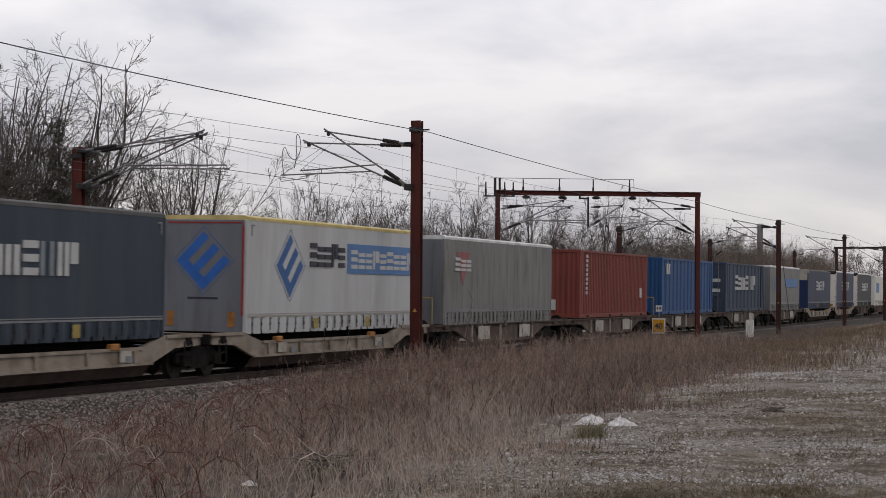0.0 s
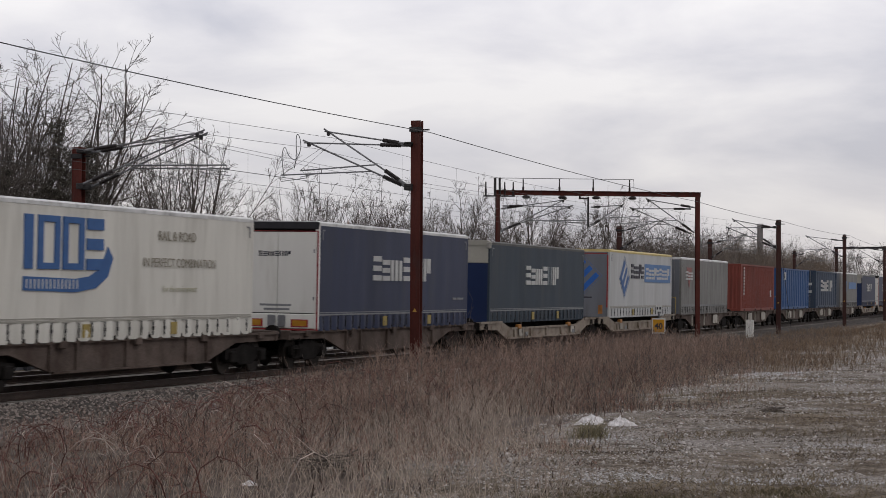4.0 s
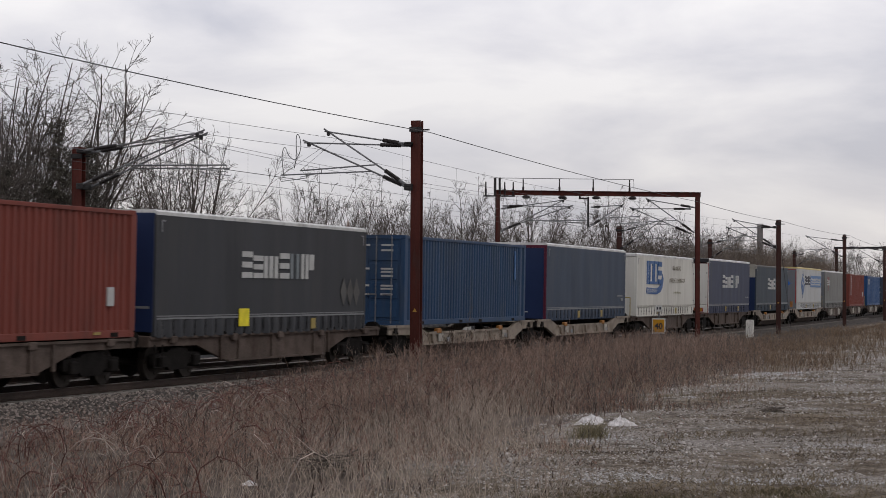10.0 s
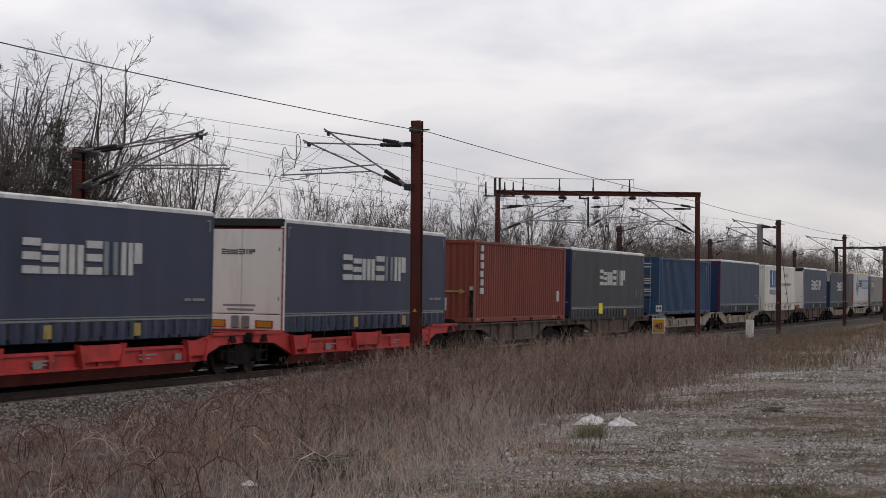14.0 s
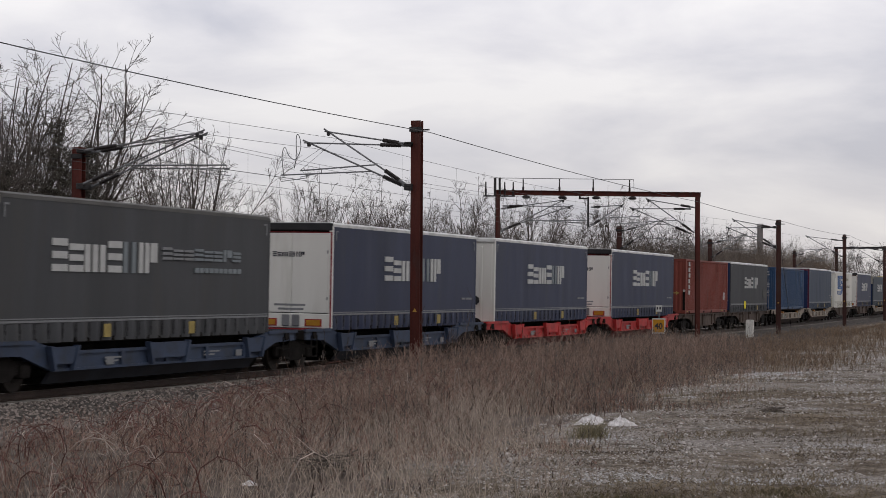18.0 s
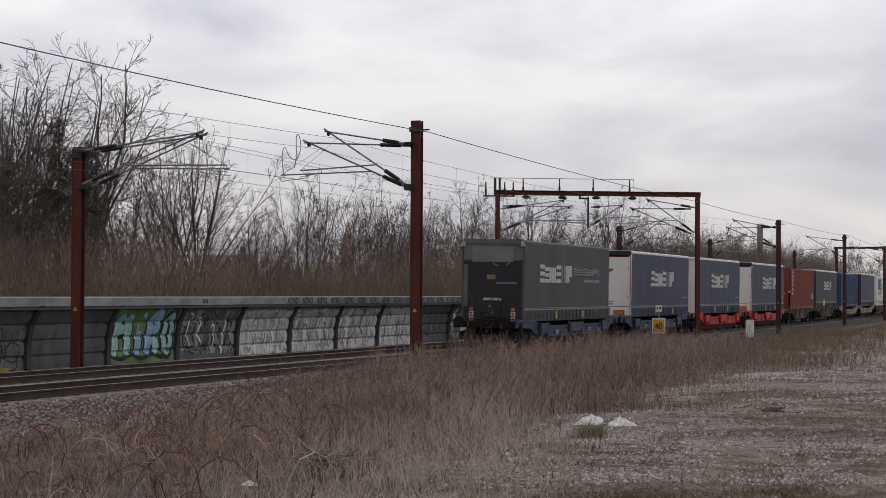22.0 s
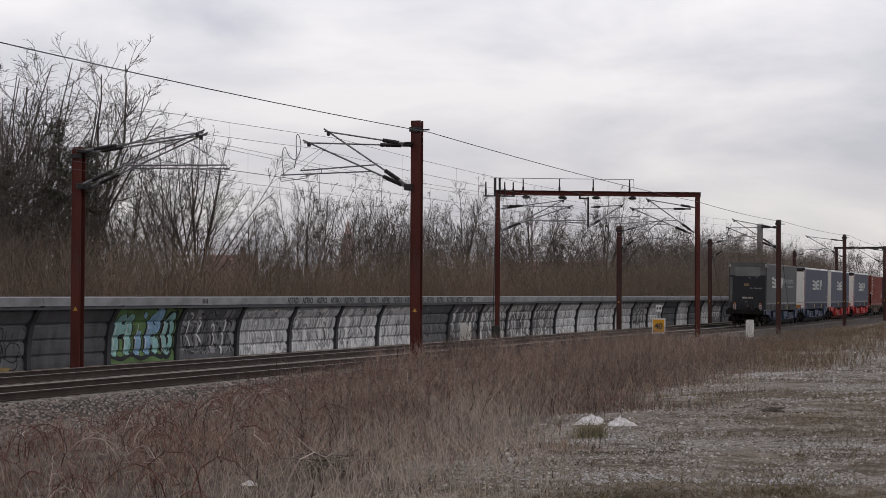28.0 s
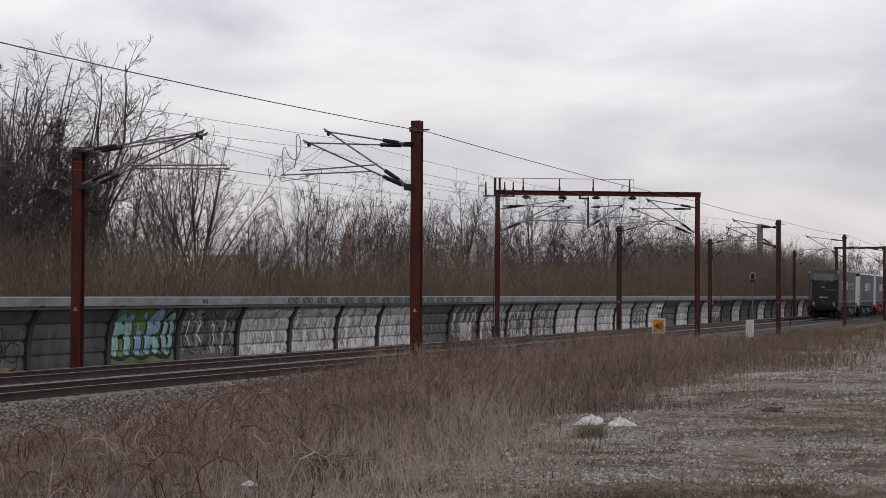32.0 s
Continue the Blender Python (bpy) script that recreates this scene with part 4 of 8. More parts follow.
paint("text_brown", (0.17, 0.15, 0.11), rough=0.5, var=0.10, scale=3, grain=40, bump=0)
paint("text_olive", (0.32, 0.31, 0.22), rough=0.5, var=0.10, scale=3, grain=40, bump=0)
paint("yellow_patch", (0.25, 0.19, 0.060), rough=0.6, var=0.2, scale=4, grain=40, bump=0)
paint("bright_yellow", (0.66, 0.56, 0.03), rough=0.6, var=0.15, scale=4, grain=40, bump=0)
paint("amber_plate", (0.2940, 0.1400, 0.0140), rough=0.5, var=0.15, scale=4, grain=40, bump=0)
paint("orange_part", (0.2500, 0.1100, 0.0320), rough=0.6, var=0.25, scale=4, grain=40, bump=0)
paint("strap", (0.02, 0.02, 0.022), rough=0.7, var=0.2, scale=4, grain=40, bump=0)
paint("red_wagon", (0.360, 0.0300, 0.0290), rough=0.55, var=0.15, scale=0.9, grain=30, bump=0.05, dirt=(0.0820, 0.0246, 0.0205), dirt_amount=0.5, streak=(1, 1, 1.5))
paint("blue_wagon", (0.0320, 0.0450, 0.0760), rough=0.55, var=0.15, scale=0.9, grain=30, bump=0.05, dirt=(0.0263, 0.0277, 0.0315), dirt_amount=0.5, streak=(1, 1, 1.5))
paint("beige_wagon", (0.215, 0.180, 0.145), rough=0.65, var=0.15, scale=0.9, grain=30, bump=0.05, dirt=(0.095, 0.068, 0.045), dirt_amount=0.6, streak=(1, 1, 1.5))
paint("brown_wagon", (0.078, 0.060, 0.051), rough=0.8, var=0.35, scale=0.9, grain=30, bump=0.1, dirt=(0.040, 0.026, 0.020), dirt_amount=0.5, spec=0.1)
# pan colours: wagon paint darkened by grime and by painted-in belly shade
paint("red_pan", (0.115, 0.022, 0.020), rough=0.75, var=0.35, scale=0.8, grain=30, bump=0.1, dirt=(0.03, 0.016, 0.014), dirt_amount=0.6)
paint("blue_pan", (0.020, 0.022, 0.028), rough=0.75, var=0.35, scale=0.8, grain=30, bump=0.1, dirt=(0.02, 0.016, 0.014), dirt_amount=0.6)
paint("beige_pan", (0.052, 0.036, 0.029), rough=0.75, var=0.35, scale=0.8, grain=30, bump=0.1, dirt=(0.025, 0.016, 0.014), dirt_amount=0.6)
paint("pale_wagon", (0.30, 0.28, 0.245), rough=0.6, var=0.15, scale=0.9, grain=30, bump=0.05, dirt=(0.1500, 0.1125, 0.0825), dirt_amount=0.5)
# near-black floor colour holds the shade beneath the wagons
paint("underside_shade_black", (0.006, 0.0055, 0.005), rough=0.95, var=0.3, scale=3, grain=30, bump=0.2, spec=0.03)
paint("faded_red", (0.20, 0.075, 0.07), rough=0.6, var=0.2, scale=3)
paint("plum_frame", (0.075, 0.012, 0.026), rough=0.5, var=0.15, scale=2.0)
paint("tan_plate", (0.15, 0.105, 0.06), rough=0.6, var=0.2, scale=4)
paint("pale_cap", (0.24, 0.23, 0.21), rough=0.7, var=0.2, scale=3)
paint("slate_grey_curtain", (0.0280, 0.0390, 0.0520), rough=0.6, var=0.16, scale=0.6, grain=60, bump=0.05, dirt=(0.05, 0.055, 0.06), dirt_amount=0.42, streak=S_UP)
# white curtain greyed towards blue: its shade is mixed into the colour
paint("shaded_white_curtain", (0.37, 0.375, 0.372), rough=0.5, var=0.09, scale=0.6, grain=60, bump=0.05, dirt=(0.30, 0.295, 0.28), dirt_amount=0.45, streak=S_UP)
paint("running_gear", (0.0117, 0.0103, 0.0095), rough=0.8, spec=0.05, var=0.35, scale=3, grain=30, bump=0.2)
paint("wheel_steel", (0.0250, 0.0210, 0.0180), rough=0.6, spec=0.1, metal=0.3, var=0.3, scale=3, grain=30, bump=0.1)
paint("lamp_red", (0.22, 0.022, 0.022), rough=0.4, var=0.1)

HALF = 1.275
BOT, TOP = 1.05, 4.20


def rectangles(parent, name, rects, material, side_y, label="", thick=0.006):
    """Flat painted shapes on the side (x, z rectangles), each a part and a little proud."""
    for x0, x1, z0, z1 in rects:
        part(name, M().box(x0, x1, side_y - thick - 0.012, side_y + 0.02, z0, z1), material, parent, label)


PLAIN = {"bars": [(0, 1, 0, 0.22), (0, 1, 0.39, 0.61), (0, 1, 0.78, 1)],
         "low_bars": [(0, 1, 0, 0.20), (0, 1, 0.33, 0.53), (0, 1, 0.66, 0.86)],
         "comb": [(0, 0.24, 0, 0.86), (0.37, 0.61, 0, 0.86), (0.74, 0.98, 0, 0.86)],
         "post": [(0.2, 0.8, 0, 1)],
         "flag": [(0, 0.32, 0, 1), (0.44, 1, 0.36, 1)],
         "pair": [(0, 0.30, 0, 1), (0.66, 0.96, 0, 1)],
         "frame": [(0, 0.24, 0, 1), (0.76, 1, 0, 1), (0.24, 0.76, 0, 0.12), (0.24, 0.76, 0.88, 1)]}
WORDS = {4: [("post", 0.7), ("frame", 1.1), ("frame", 1.1), ("bars", 0.9)], 7: [("bars", 1), ("low_bars", 0.95), ("comb", 1.45), ("bars", 1), ("pair", 0.95), ("post", 0.5), ("flag", 0.95)]}


def word_shapes(parent, x0, x1, z0, z1, n, material, side_y=None, end_x=None, label="", dim=(), thick=0.006):
    """Plain bars grouped like the letters of a word; on the right side, or on the rear end at end_x (then x counts to the right)."""
    kinds = WORDS.get(n) or [(("bars", "low_bars", "low_bars", "flag", "low_bars")[i % 5], 1) for i in range(n)]
    total, x = sum(k[1] for k in kinds), x0
    for i, (kind, share) in enumerate(kinds):
        w = (x1 - x0) * share / total
        m = M()
        for a, b, c, d in PLAIN[kind]:
            xa, xb, za, zb = x + w * 0.88 * a, x + w * 0.88 * b, z0 + (z1 - z0) * c, z0 + (z1 - z0) * d
            if end_x is None:
                m.box(xa, xb, side_y - thick - 0.014, side_y + 0.02, za, zb)
            else:
                m.box(end_x - thick, end_x, -xb, -xa, za, zb)
        part("logo_block", m, MAT["logo_dim"] if i in dim else material, parent, label)
        x += w


def word_blocks(x0, x1, z0, z1, n):
    w = (x1 - x0) / n
    return [(x0 + i * w + 0.08 * w, x0 + (i + 1) * w - 0.1 * w, z0, z1) for i in range(n)]


def curtain_mesh(x0, x1, y, z0, z1, seed, amp=0.015):
    """A slightly rippled tarpaulin wall, 30 mm thick."""
    m = M()
    nx, nz = 54, 8
    for iz in range(nz + 1):
        for ix in range(nx + 1):
            X, Z = x0 + (x1 - x0) * ix / nx, z0 + (z1 - z0) * iz / nz
            k = min(1, 4 * min(ix, nx - ix) / nx) * math.sin(math.pi * min(1, max(0.0, iz / nz)))
            d = amp * (noise.noise((X * 1.6, Z * 0.5, seed)) + 0.7 * noise.noise((X * 0.6, Z * 1.1, seed + 7))) * (0.4 + k)
            m.v.append((X, y + d, Z))
    for iz in range(nz):
        for ix in range(nx):
            a = iz * (nx + 1) + ix
            m.f.append((a, a + 1, a + nx + 2, a + nx + 1))
    return m


BUCKLE = M().box(-0.018, 0.018, -0.014, 0.0, 0.0, 0.34).box(-0.03, 0.03, -0.022, 0.0, 0.13, 0.21).mesh("strap")
BUCKLE.materials.append(MAT["strap"])


def curtain_body(length, curtain, edge, rear, label, top=TOP, straps=23, patches=(), front_tall=True, seed=0, skirt=None, strap_mat=None, bot=BOT):
    """A curtain-sided trailer or swap body. x forward, right side at -y; its middle over the origin."""
    o = tagged(new("curtain_trailer"), label, "cargo trailer", "trailers and containers on the train")
    h = length / 2
    core = M().box(-h + 0.06, h - 0.06, -HALF + 0.05, HALF - 0.05, bot + 0.12, top - 0.05)
    part("inner_body", core, MAT["running_gear"], o)
    sk = bot + 0.47
    part("curtain", curtain_mesh(-h + 0.10, h - 0.10, -HALF, sk, top - 0.10, seed), MAT[curtain], o, smooth=True)
    part("curtain", curtain_mesh(-h + 0.10, h - 0.10, HALF, sk, top - 0.10, seed + 3), MAT[curtain], o, smooth=True)
    skm = MAT[skirt or curtain]
    for y in (-1, 1):
        m = M()
        n = 110
        for i in range(n + 1):
            X = -h + 0.1 + (2 * h - 0.2) * i / n
            d = 0.045 * math.sin(i * 1.35 + 0.6 * noise.noise((X * 0.7, seed, 1))) + 0.035 * noise.noise((X * 1.3, seed, 5))
            m.v += [(X, y * (HALF - 0.005 + d * 0.4), sk), (X, y * (HALF + 0.004 + d * 0.8), bot + 0.22), (X, y * (HALF - 0.01 + d), bot + 0.02)]
        for i in range(n):
            for r in range(2):
                m.f.append((i * 3 + r, i * 3 + 3 + r, i * 3 + 4 + r, i * 3 + 1 + r))
        part("curtain_skirt", m, skm, o, "pleated lower edge of the curtain", smooth=True)
    part("hem_stripe", M().box(-h + 0.08, h - 0.08, -HALF - 0.016, -HALF + 0.01, sk - 0.01, sk + 0.035).box(-h + 0.08, h - 0.08, -HALF - 0.014, -HALF + 0.01, sk + 0.06, sk + 0.085), MAT["beige_tarp" if "white" in curtain else "logo_grey"], o, "pale hem tape along the curtain")
    sm = BUCKLE
    for i in range(straps):
        b = new("strap", sm)
        b.parent = o
        b.matrix_basis = pose(-h + 0.35 + (2 * h - 0.7) * i / (straps - 1), -HALF - 0.012, bot + 0.10)
    part("roof", M().prism([(-HALF - 0.01, top - 0.11), (HALF + 0.01, top - 0.11), (HALF + 0.01, top - 0.03), (HALF - 0.10, top + 0.02), (-HALF + 0.10, top + 0.02), (-HALF - 0.01, top - 0.03)], "x", -h + 0.02, h - 0.02), MAT[edge], o, "pale worn roof rail")
    for x in (-h, h):
        for y in (-HALF, HALF - 0.10):
            part("corner_post", M().cbox(x - 0.02 if x < 0 else x - 0.10, x + 0.10 if x < 0 else x + 0.02, y - 0.005, y + 0.105, bot + 0.05, top - 0.10, 0.012), rear_post(rear, x < 0, curtain), o)
    part("chassis", M().box(-h + 0.3, h - 0.3, -0.55, -0.40, bot - 0.28, bot + 0.12).box(-h + 0.3, h - 0.3, 0.40, 0.55, bot - 0.28, bot + 0.12).box(-h + 0.1, h - 0.1, -HALF + 0.04, HALF - 0.04, bot, bot + 0.12), MAT["running_gear"], o)
    for x, d in ((-h + 0.22, 1), (h - 0.22, -1)):
        part("corner_mark", M().prism([(x, top - 0.22), (x + 0.20 * d, top - 0.22), (x + 0.20 * d, top - 0.26), (x + 0.05 * d, top - 0.26), (x + 0.05 * d, top - 0.52), (x, top - 0.52)], "y", -HALF - 0.022, -HALF - 0.014), MAT["logo_grey"], o, "pale reflective corner mark")
    for x in patches:
        part("side_patch", M().box(x - 0.16, x + 0.16, -HALF - 0.035, -HALF - 0.02, bot + 0.10, bot + 0.40), MAT["yellow_patch"], o, "faded yellow patch")
    REARS[rear](o, h, top, bot)
    return o


def rear_post(rear, is_rear, curtain):
    if not is_rear:
        return MAT[curtain]
    return {"white": MAT["white_door"], "whitefront": MAT["white_door"], "grey": MAT["grey_curtain"]}.get(rear, MAT[curtain])


def rear_white(o, h, top, bot):
    """White double doors in a red frame with amber marker plates."""
    for y0, y1 in ((-HALF + 0.09, -0.006), (0.006, HALF - 0.09)):
        d = part("door", M().cbox(-h - 0.03, -h + 0.05, y0, y1, bot + 0.52, top - 0.30, 0.015), MAT["white_door"], o, "white rear door leaf")
        part("hinge", M().box(-h - 0.04, -h - 0.028, y0 + 0.02 if y0 < 0 else y1 - 0.06, y0 + 0.06 if y0 < 0 else y1 - 0.02, bot + 0.9, bot + 1.0).box(-h - 0.04, -h - 0.028, y0 + 0.02 if y0 < 0 else y1 - 0.06, y0 + 0.06 if y0 < 0 else y1 - 0.02, top - 0.9, top - 0.8), MAT["galv"], d)
    part("rear_frame", M().box(-h - 0.035, -h + 0.02, -HALF, HALF, top - 0.285, top - 0.265).box(-h - 0.04, -h + 0.02, -HALF, HALF, bot + 0.02, bot + 0.06).box(-h - 0.04, -h + 0.02, -HALF, -HALF + 0.035, bot + 0.05, top - 0.28).box(-h - 0.04, -h + 0.02, HALF - 0.035, HALF, bot + 0.05, top - 0.28), MAT["red_frame"], o, "thin red outline of the rear")
    part("rear_header", M().cbox(-h - 0.04, -h + 0.06, -HALF, HALF, top - 0.22, top + 0.0, 0.02), MAT["strap"], o, "black rear roof beam")
    part("rear_bumper", M().cbox(-h - 0.03, -h + 0.05, -HALF + 0.04, HALF - 0.04, bot + 0.07, bot + 0.50, 0.02), MAT["white_door"], o)
    for y in (-0.72, 0.72):
        part("marker_plate", M().box(-h - 0.045, -h - 0.031, y - 0.27, y + 0.27, bot + 0.12, bot + 0.34), MAT["lamp_red"], o, "amber plate with a red border")
        part("plate_face", M().box(-h - 0.050, -h - 0.046, y - 0.22, y + 0.22, bot + 0.15, bot + 0.31), MAT["amber_plate"], o, "amber reflective plate")
    for y in (-0.16, 0.16):
        part("rubber_buffer", M().cbox(-h - 0.08, -h - 0.03, y - 0.12, y + 0.12, bot + 0.12, bot + 0.46, 0.02), MAT["galv"], o)
    word_shapes(o, -0.62, 0.42, top - 1.0, top - 0.85, 7, MAT["logo_black"], end_x=-h - 0.031, label="dark plain logo block")
    m = M().box(-h - 0.036, -h - 0.031, -0.45, 0.55, bot + 0.72, bot + 0.78).box(-h - 0.036, -h - 0.031, -0.40, 0.42, bot + 0.60, bot + 0.66)
    part("small_print", m, MAT["logo_grey"], o)


def rear_rolled(o, h, top, bot, door="navy_door", tarp="beige_tarp"):
    """A plain swap body end: dark lower wall and a tarpaulin flap above."""
    part("rear_wall", M().cbox(-h - 0.02, -h + 0.05, -HALF + 0.06, HALF - 0.06, bot + 0.05, top - 0.80, 0.02), MAT[door], o, "dark rear wall")
    part("rear_flap", M().cbox(-h - 0.03, -h + 0.05, -HALF + 0.06, HALF - 0.06, top - 0.80, top - 0.08, 0.02), MAT[tarp], o, "grey tarpaulin flap")
    m = M().prism([(-HALF - 0.02, top - 0.14), (HALF + 0.02, top - 0.14), (HALF + 0.02, top - 0.02), (HALF - 0.14, top + 0.05), (-HALF + 0.14, top + 0.05), (-HALF - 0.02, top - 0.02)], "x", -h - 0.06, -h + 0.16)
    part("roof_end", m, MAT[tarp], o)
    for y in (-HALF - 0.02, HALF - 0.14):
        part("corner_cap", M().cbox(-h - 0.08, -h + 0.10, y, y + 0.16, top - 0.26, top - 0.02, 0.03), MAT["pale_cap"], o, "pale corner cap")
    part("step_box", M().cbox(-h - 0.12, -h - 0.02, 0.10, 0.55, bot + 0.35, bot + 0.75, 0.03), MAT["strap"], o)
    part("grab_rail", M().line([(-h - 0.14, -0.30, bot + 0.1), (-h - 0.14, -0.30, bot + 0.95), (-h - 0.05, -0.30, bot + 1.0)], 0.02).line([(-h - 0.14, -0.02, bot + 0.1), (-h - 0.14, -0.02, bot + 0.95)], 0.02), MAT["dark_steel" if door == "black_door" else "yellow_patch"], o)


def rear_dark(o, h, top, bot):
    """The tail of the train: black end with marker boards."""
    rear_rolled(o, h, top, bot, "black_door", "dark_tarp")
    part("side_hatch", M().cbox(-h - 0.045, -h - 0.015, -HALF + 0.45, HALF - 0.42, top - 0.86, top - 0.26, 0.01), MAT["grey_tarp"], o, "grey tarpaulin panel")
    part("lamp_bar", M().cbox(-h - 0.12, -h - 0.02, -0.36, 0.36, bot + 0.80, bot + 0.93, 0.03), MAT["pale_cap"], o, "weathered pale crossbar")
    part("valve_box", M().cbox(-h - 0.10, -h - 0.02, -0.32, 0.32, bot + 0.16, bot + 0.79, 0.03), MAT["strap"], o, "black valve box")
    part("warning_triangle", M().prism([(-0.10, bot + 0.30), (0.04, bot + 0.30), (-0.03, bot + 0.43)], "x", -h - 0.108, -h - 0.101), MAT["orange_part"], o, "small orange triangle")
    part("box_label", M().box(-h - 0.108, -h - 0.101, 0.06, 0.22, bot + 0.56, bot + 0.64), MAT["logo_grey"], o)
    for y in (-0.55, 0.55):
        part("hose", M().line([(-h - 0.05, y, bot + 0.62), (-h - 0.12, y * 0.95, bot + 0.42), (-h - 0.16, y * 0.9, bot + 0.15), (-h - 0.22, y * 0.8, bot - 0.25)], 0.022), MAT["strap"], o)
    part("number_board", M().box(-h - 0.03, -h - 0.021, -0.10, 0.24, bot + 1.66, bot + 1.84), MAT["tan_plate"], o, "faded tan plate")
    for k in range(10):
        part("number_bar", M().box(-h - 0.03, -h - 0.021, -0.98 + 0.085 * k, -0.93 + 0.085 * k, bot + 1.48, bot + 1.56), MAT["logo_dim"], o)
    part("side_sheet", M().cbox(-h - 0.026, -h - 0.012, HALF - 0.24, HALF - 0.07, bot + 0.6, top - 0.95, 0.004), MAT["dark_tarp"], o)
    for y in (-0.86, 0.86):
        b = part("tail_marker", M().box(-h - 0.06, -h - 0.04, y - 0.09, y + 0.09, bot + 0.02, bot + 0.40), MAT["logo_white"], o, "white and red tail marker board")
        part("marker_triangle", M().prism([(y - 0.075, bot + 0.36), (y + 0.075, bot + 0.36), (y, bot + 0.23)], "x", -h - 0.067, -h - 0.061).prism([(y - 0.075, bot + 0.06), (y, bot + 0.19), (y + 0.075, bot + 0.06)], "x", -h - 0.067, -h - 0.061), MAT["lamp_red"], b)
        part("marker_lamp", M().cbox(-h - 0.09, -h - 0.03, y - 0.07, y + 0.07, bot + 0.41, bot + 0.54, 0.02), MAT["orange_part"], o, "amber tail lamp")
        part("side_rail", M().line([(-h - 0.09, y * 0.8, bot + 0.10), (-h - 0.09, y * 1.5, bot + 0.10)], 0.018).line([(-h - 0.09, y * 0.8, bot + 0.22), (-h - 0.09, y * 1.5, bot + 0.22)], 0.018), MAT["dark_steel"], o)
    part("scuff", M().line([(-h - 0.025, 0.0, bot + 2.3), (-h - 0.025, -0.14, bot + 2.2), (-h - 0.025, -0.22, bot + 2.22)], 0.018).line([(-h - 0.025, -0.55, bot + 2.22), (-h - 0.025, -0.68, bot + 2.32), (-h - 0.025, -0.60, bot + 2.42)], 0.018), MAT["logo_grey"], o, "bright scuff marks")


def rear_blue(o, h, top, bot):
    """Deep blue doors in a red-violet frame."""
    part("door", M().cbox(-h - 0.03, -h + 0.05, -HALF + 0.12, -0.006, bot + 0.10, top - 0.20, 0.015), MAT["navy_door"], o)
    part("door", M().cbox(-h - 0.03, -h + 0.05, 0.006, HALF - 0.12, bot + 0.10, top - 0.20, 0.015), MAT["navy_door"], o)
    part("rear_frame", M().box(-h - 0.04, -h + 0.05, -HALF, -HALF + 0.11, bot + 0.05, top - 0.08).box(-h - 0.04, -h + 0.05, HALF - 0.11, HALF, bot + 0.05, top - 0.08).box(-h - 0.036, -h + 0.05, -HALF + 0.11, HALF - 0.11, top - 0.19, top - 0.08), MAT["plum_frame"], o, "dark red door frame")
    part("small_print", M().box(-h - 0.04, -h - 0.031, -0.5, 0.2, bot + 0.35, bot + 0.39), MAT["logo_white"], o)


def rear_whitefront(o, h, top, bot):
    """A smooth white bulkhead with ribs and a dark rounded patch."""
    part("bulkhead", M().cbox(-h - 0.03, -h + 0.05, -HALF + 0.09, HALF - 0.09, bot + 0.05, top - 0.08, 0.03), MAT["white_door"], o, "white front wall")
    for y in (-0.75, -0.35, 0.35, 0.75):
        part("rib", M().cbox(-h - 0.055, -h - 0.025, y - 0.05, y + 0.05, bot + 0.10, top - 0.30, 0.012), MAT["white_door"], o)
    part("connector_patch", M().tube((-h - 0.07, -0.55, bot + 0.85), (-h - 0.02, -0.55, bot + 0.85), 0.17, 7), MAT["strap"], o, "black connector panel")
    part("vent", M().cbox(-h - 0.06, -h - 0.02, -0.45, -0.33, top - 0.75, top - 0.55, 0.01), MAT["strap"], o)
    part("roof_lip", M().cbox(-h - 0.08, -h + 0.05, -HALF, HALF, top - 0.16, top + 0.01, 0.03), MAT["roof_edge"], o)


def rear_grey(o, h, top, bot):
    """Plain grey end of two leaves."""
    part("rear_wall", M().cbox(-h - 0.03, -h + 0.05, -HALF + 0.10, -0.006, bot + 0.05, top - 0.12, 0.015), MAT["grey_door"], o)
    part("rear_wall", M().cbox(-h - 0.03, -h + 0.05, 0.006, HALF - 0.10, bot + 0.05, top - 0.12, 0.015), MAT["grey_door"], o)
    for y in (-0.9, -0.3, 0.3, 0.9):
        part("lock_bar", M().tube((-h - 0.05, y, bot + 0.1), (-h - 0.05, y, top - 0.2), 0.016), MAT["galv"], o)


def diamond(cx, cz, hw, hh):
    """Outlines of a diamond mark: a back bar and three bars slanting up from it, in a thin frame."""
    def P(p, q):
        return (cx + hw * (p + q) / 2, cz + hh * (p - q) / 2)
    spans = [(-0.86, -0.46, -0.86, 0.86), (-0.46, 0.84, -0.86, -0.50), (-0.46, 0.84, -0.18, 0.18), (-0.46, 0.84, 0.50, 0.86),
             (-1.0, -0.985, -1.0, 1.0), (0.985, 1.0, -1.0, 1.0), (-0.985, 0.985, -1.0, -0.985), (-0.985, 0.985, 0.985, 1.0)]
    return [[P(a, c), P(b, c), P(b, d), P(a, d)] for a, b, c, d in spans]


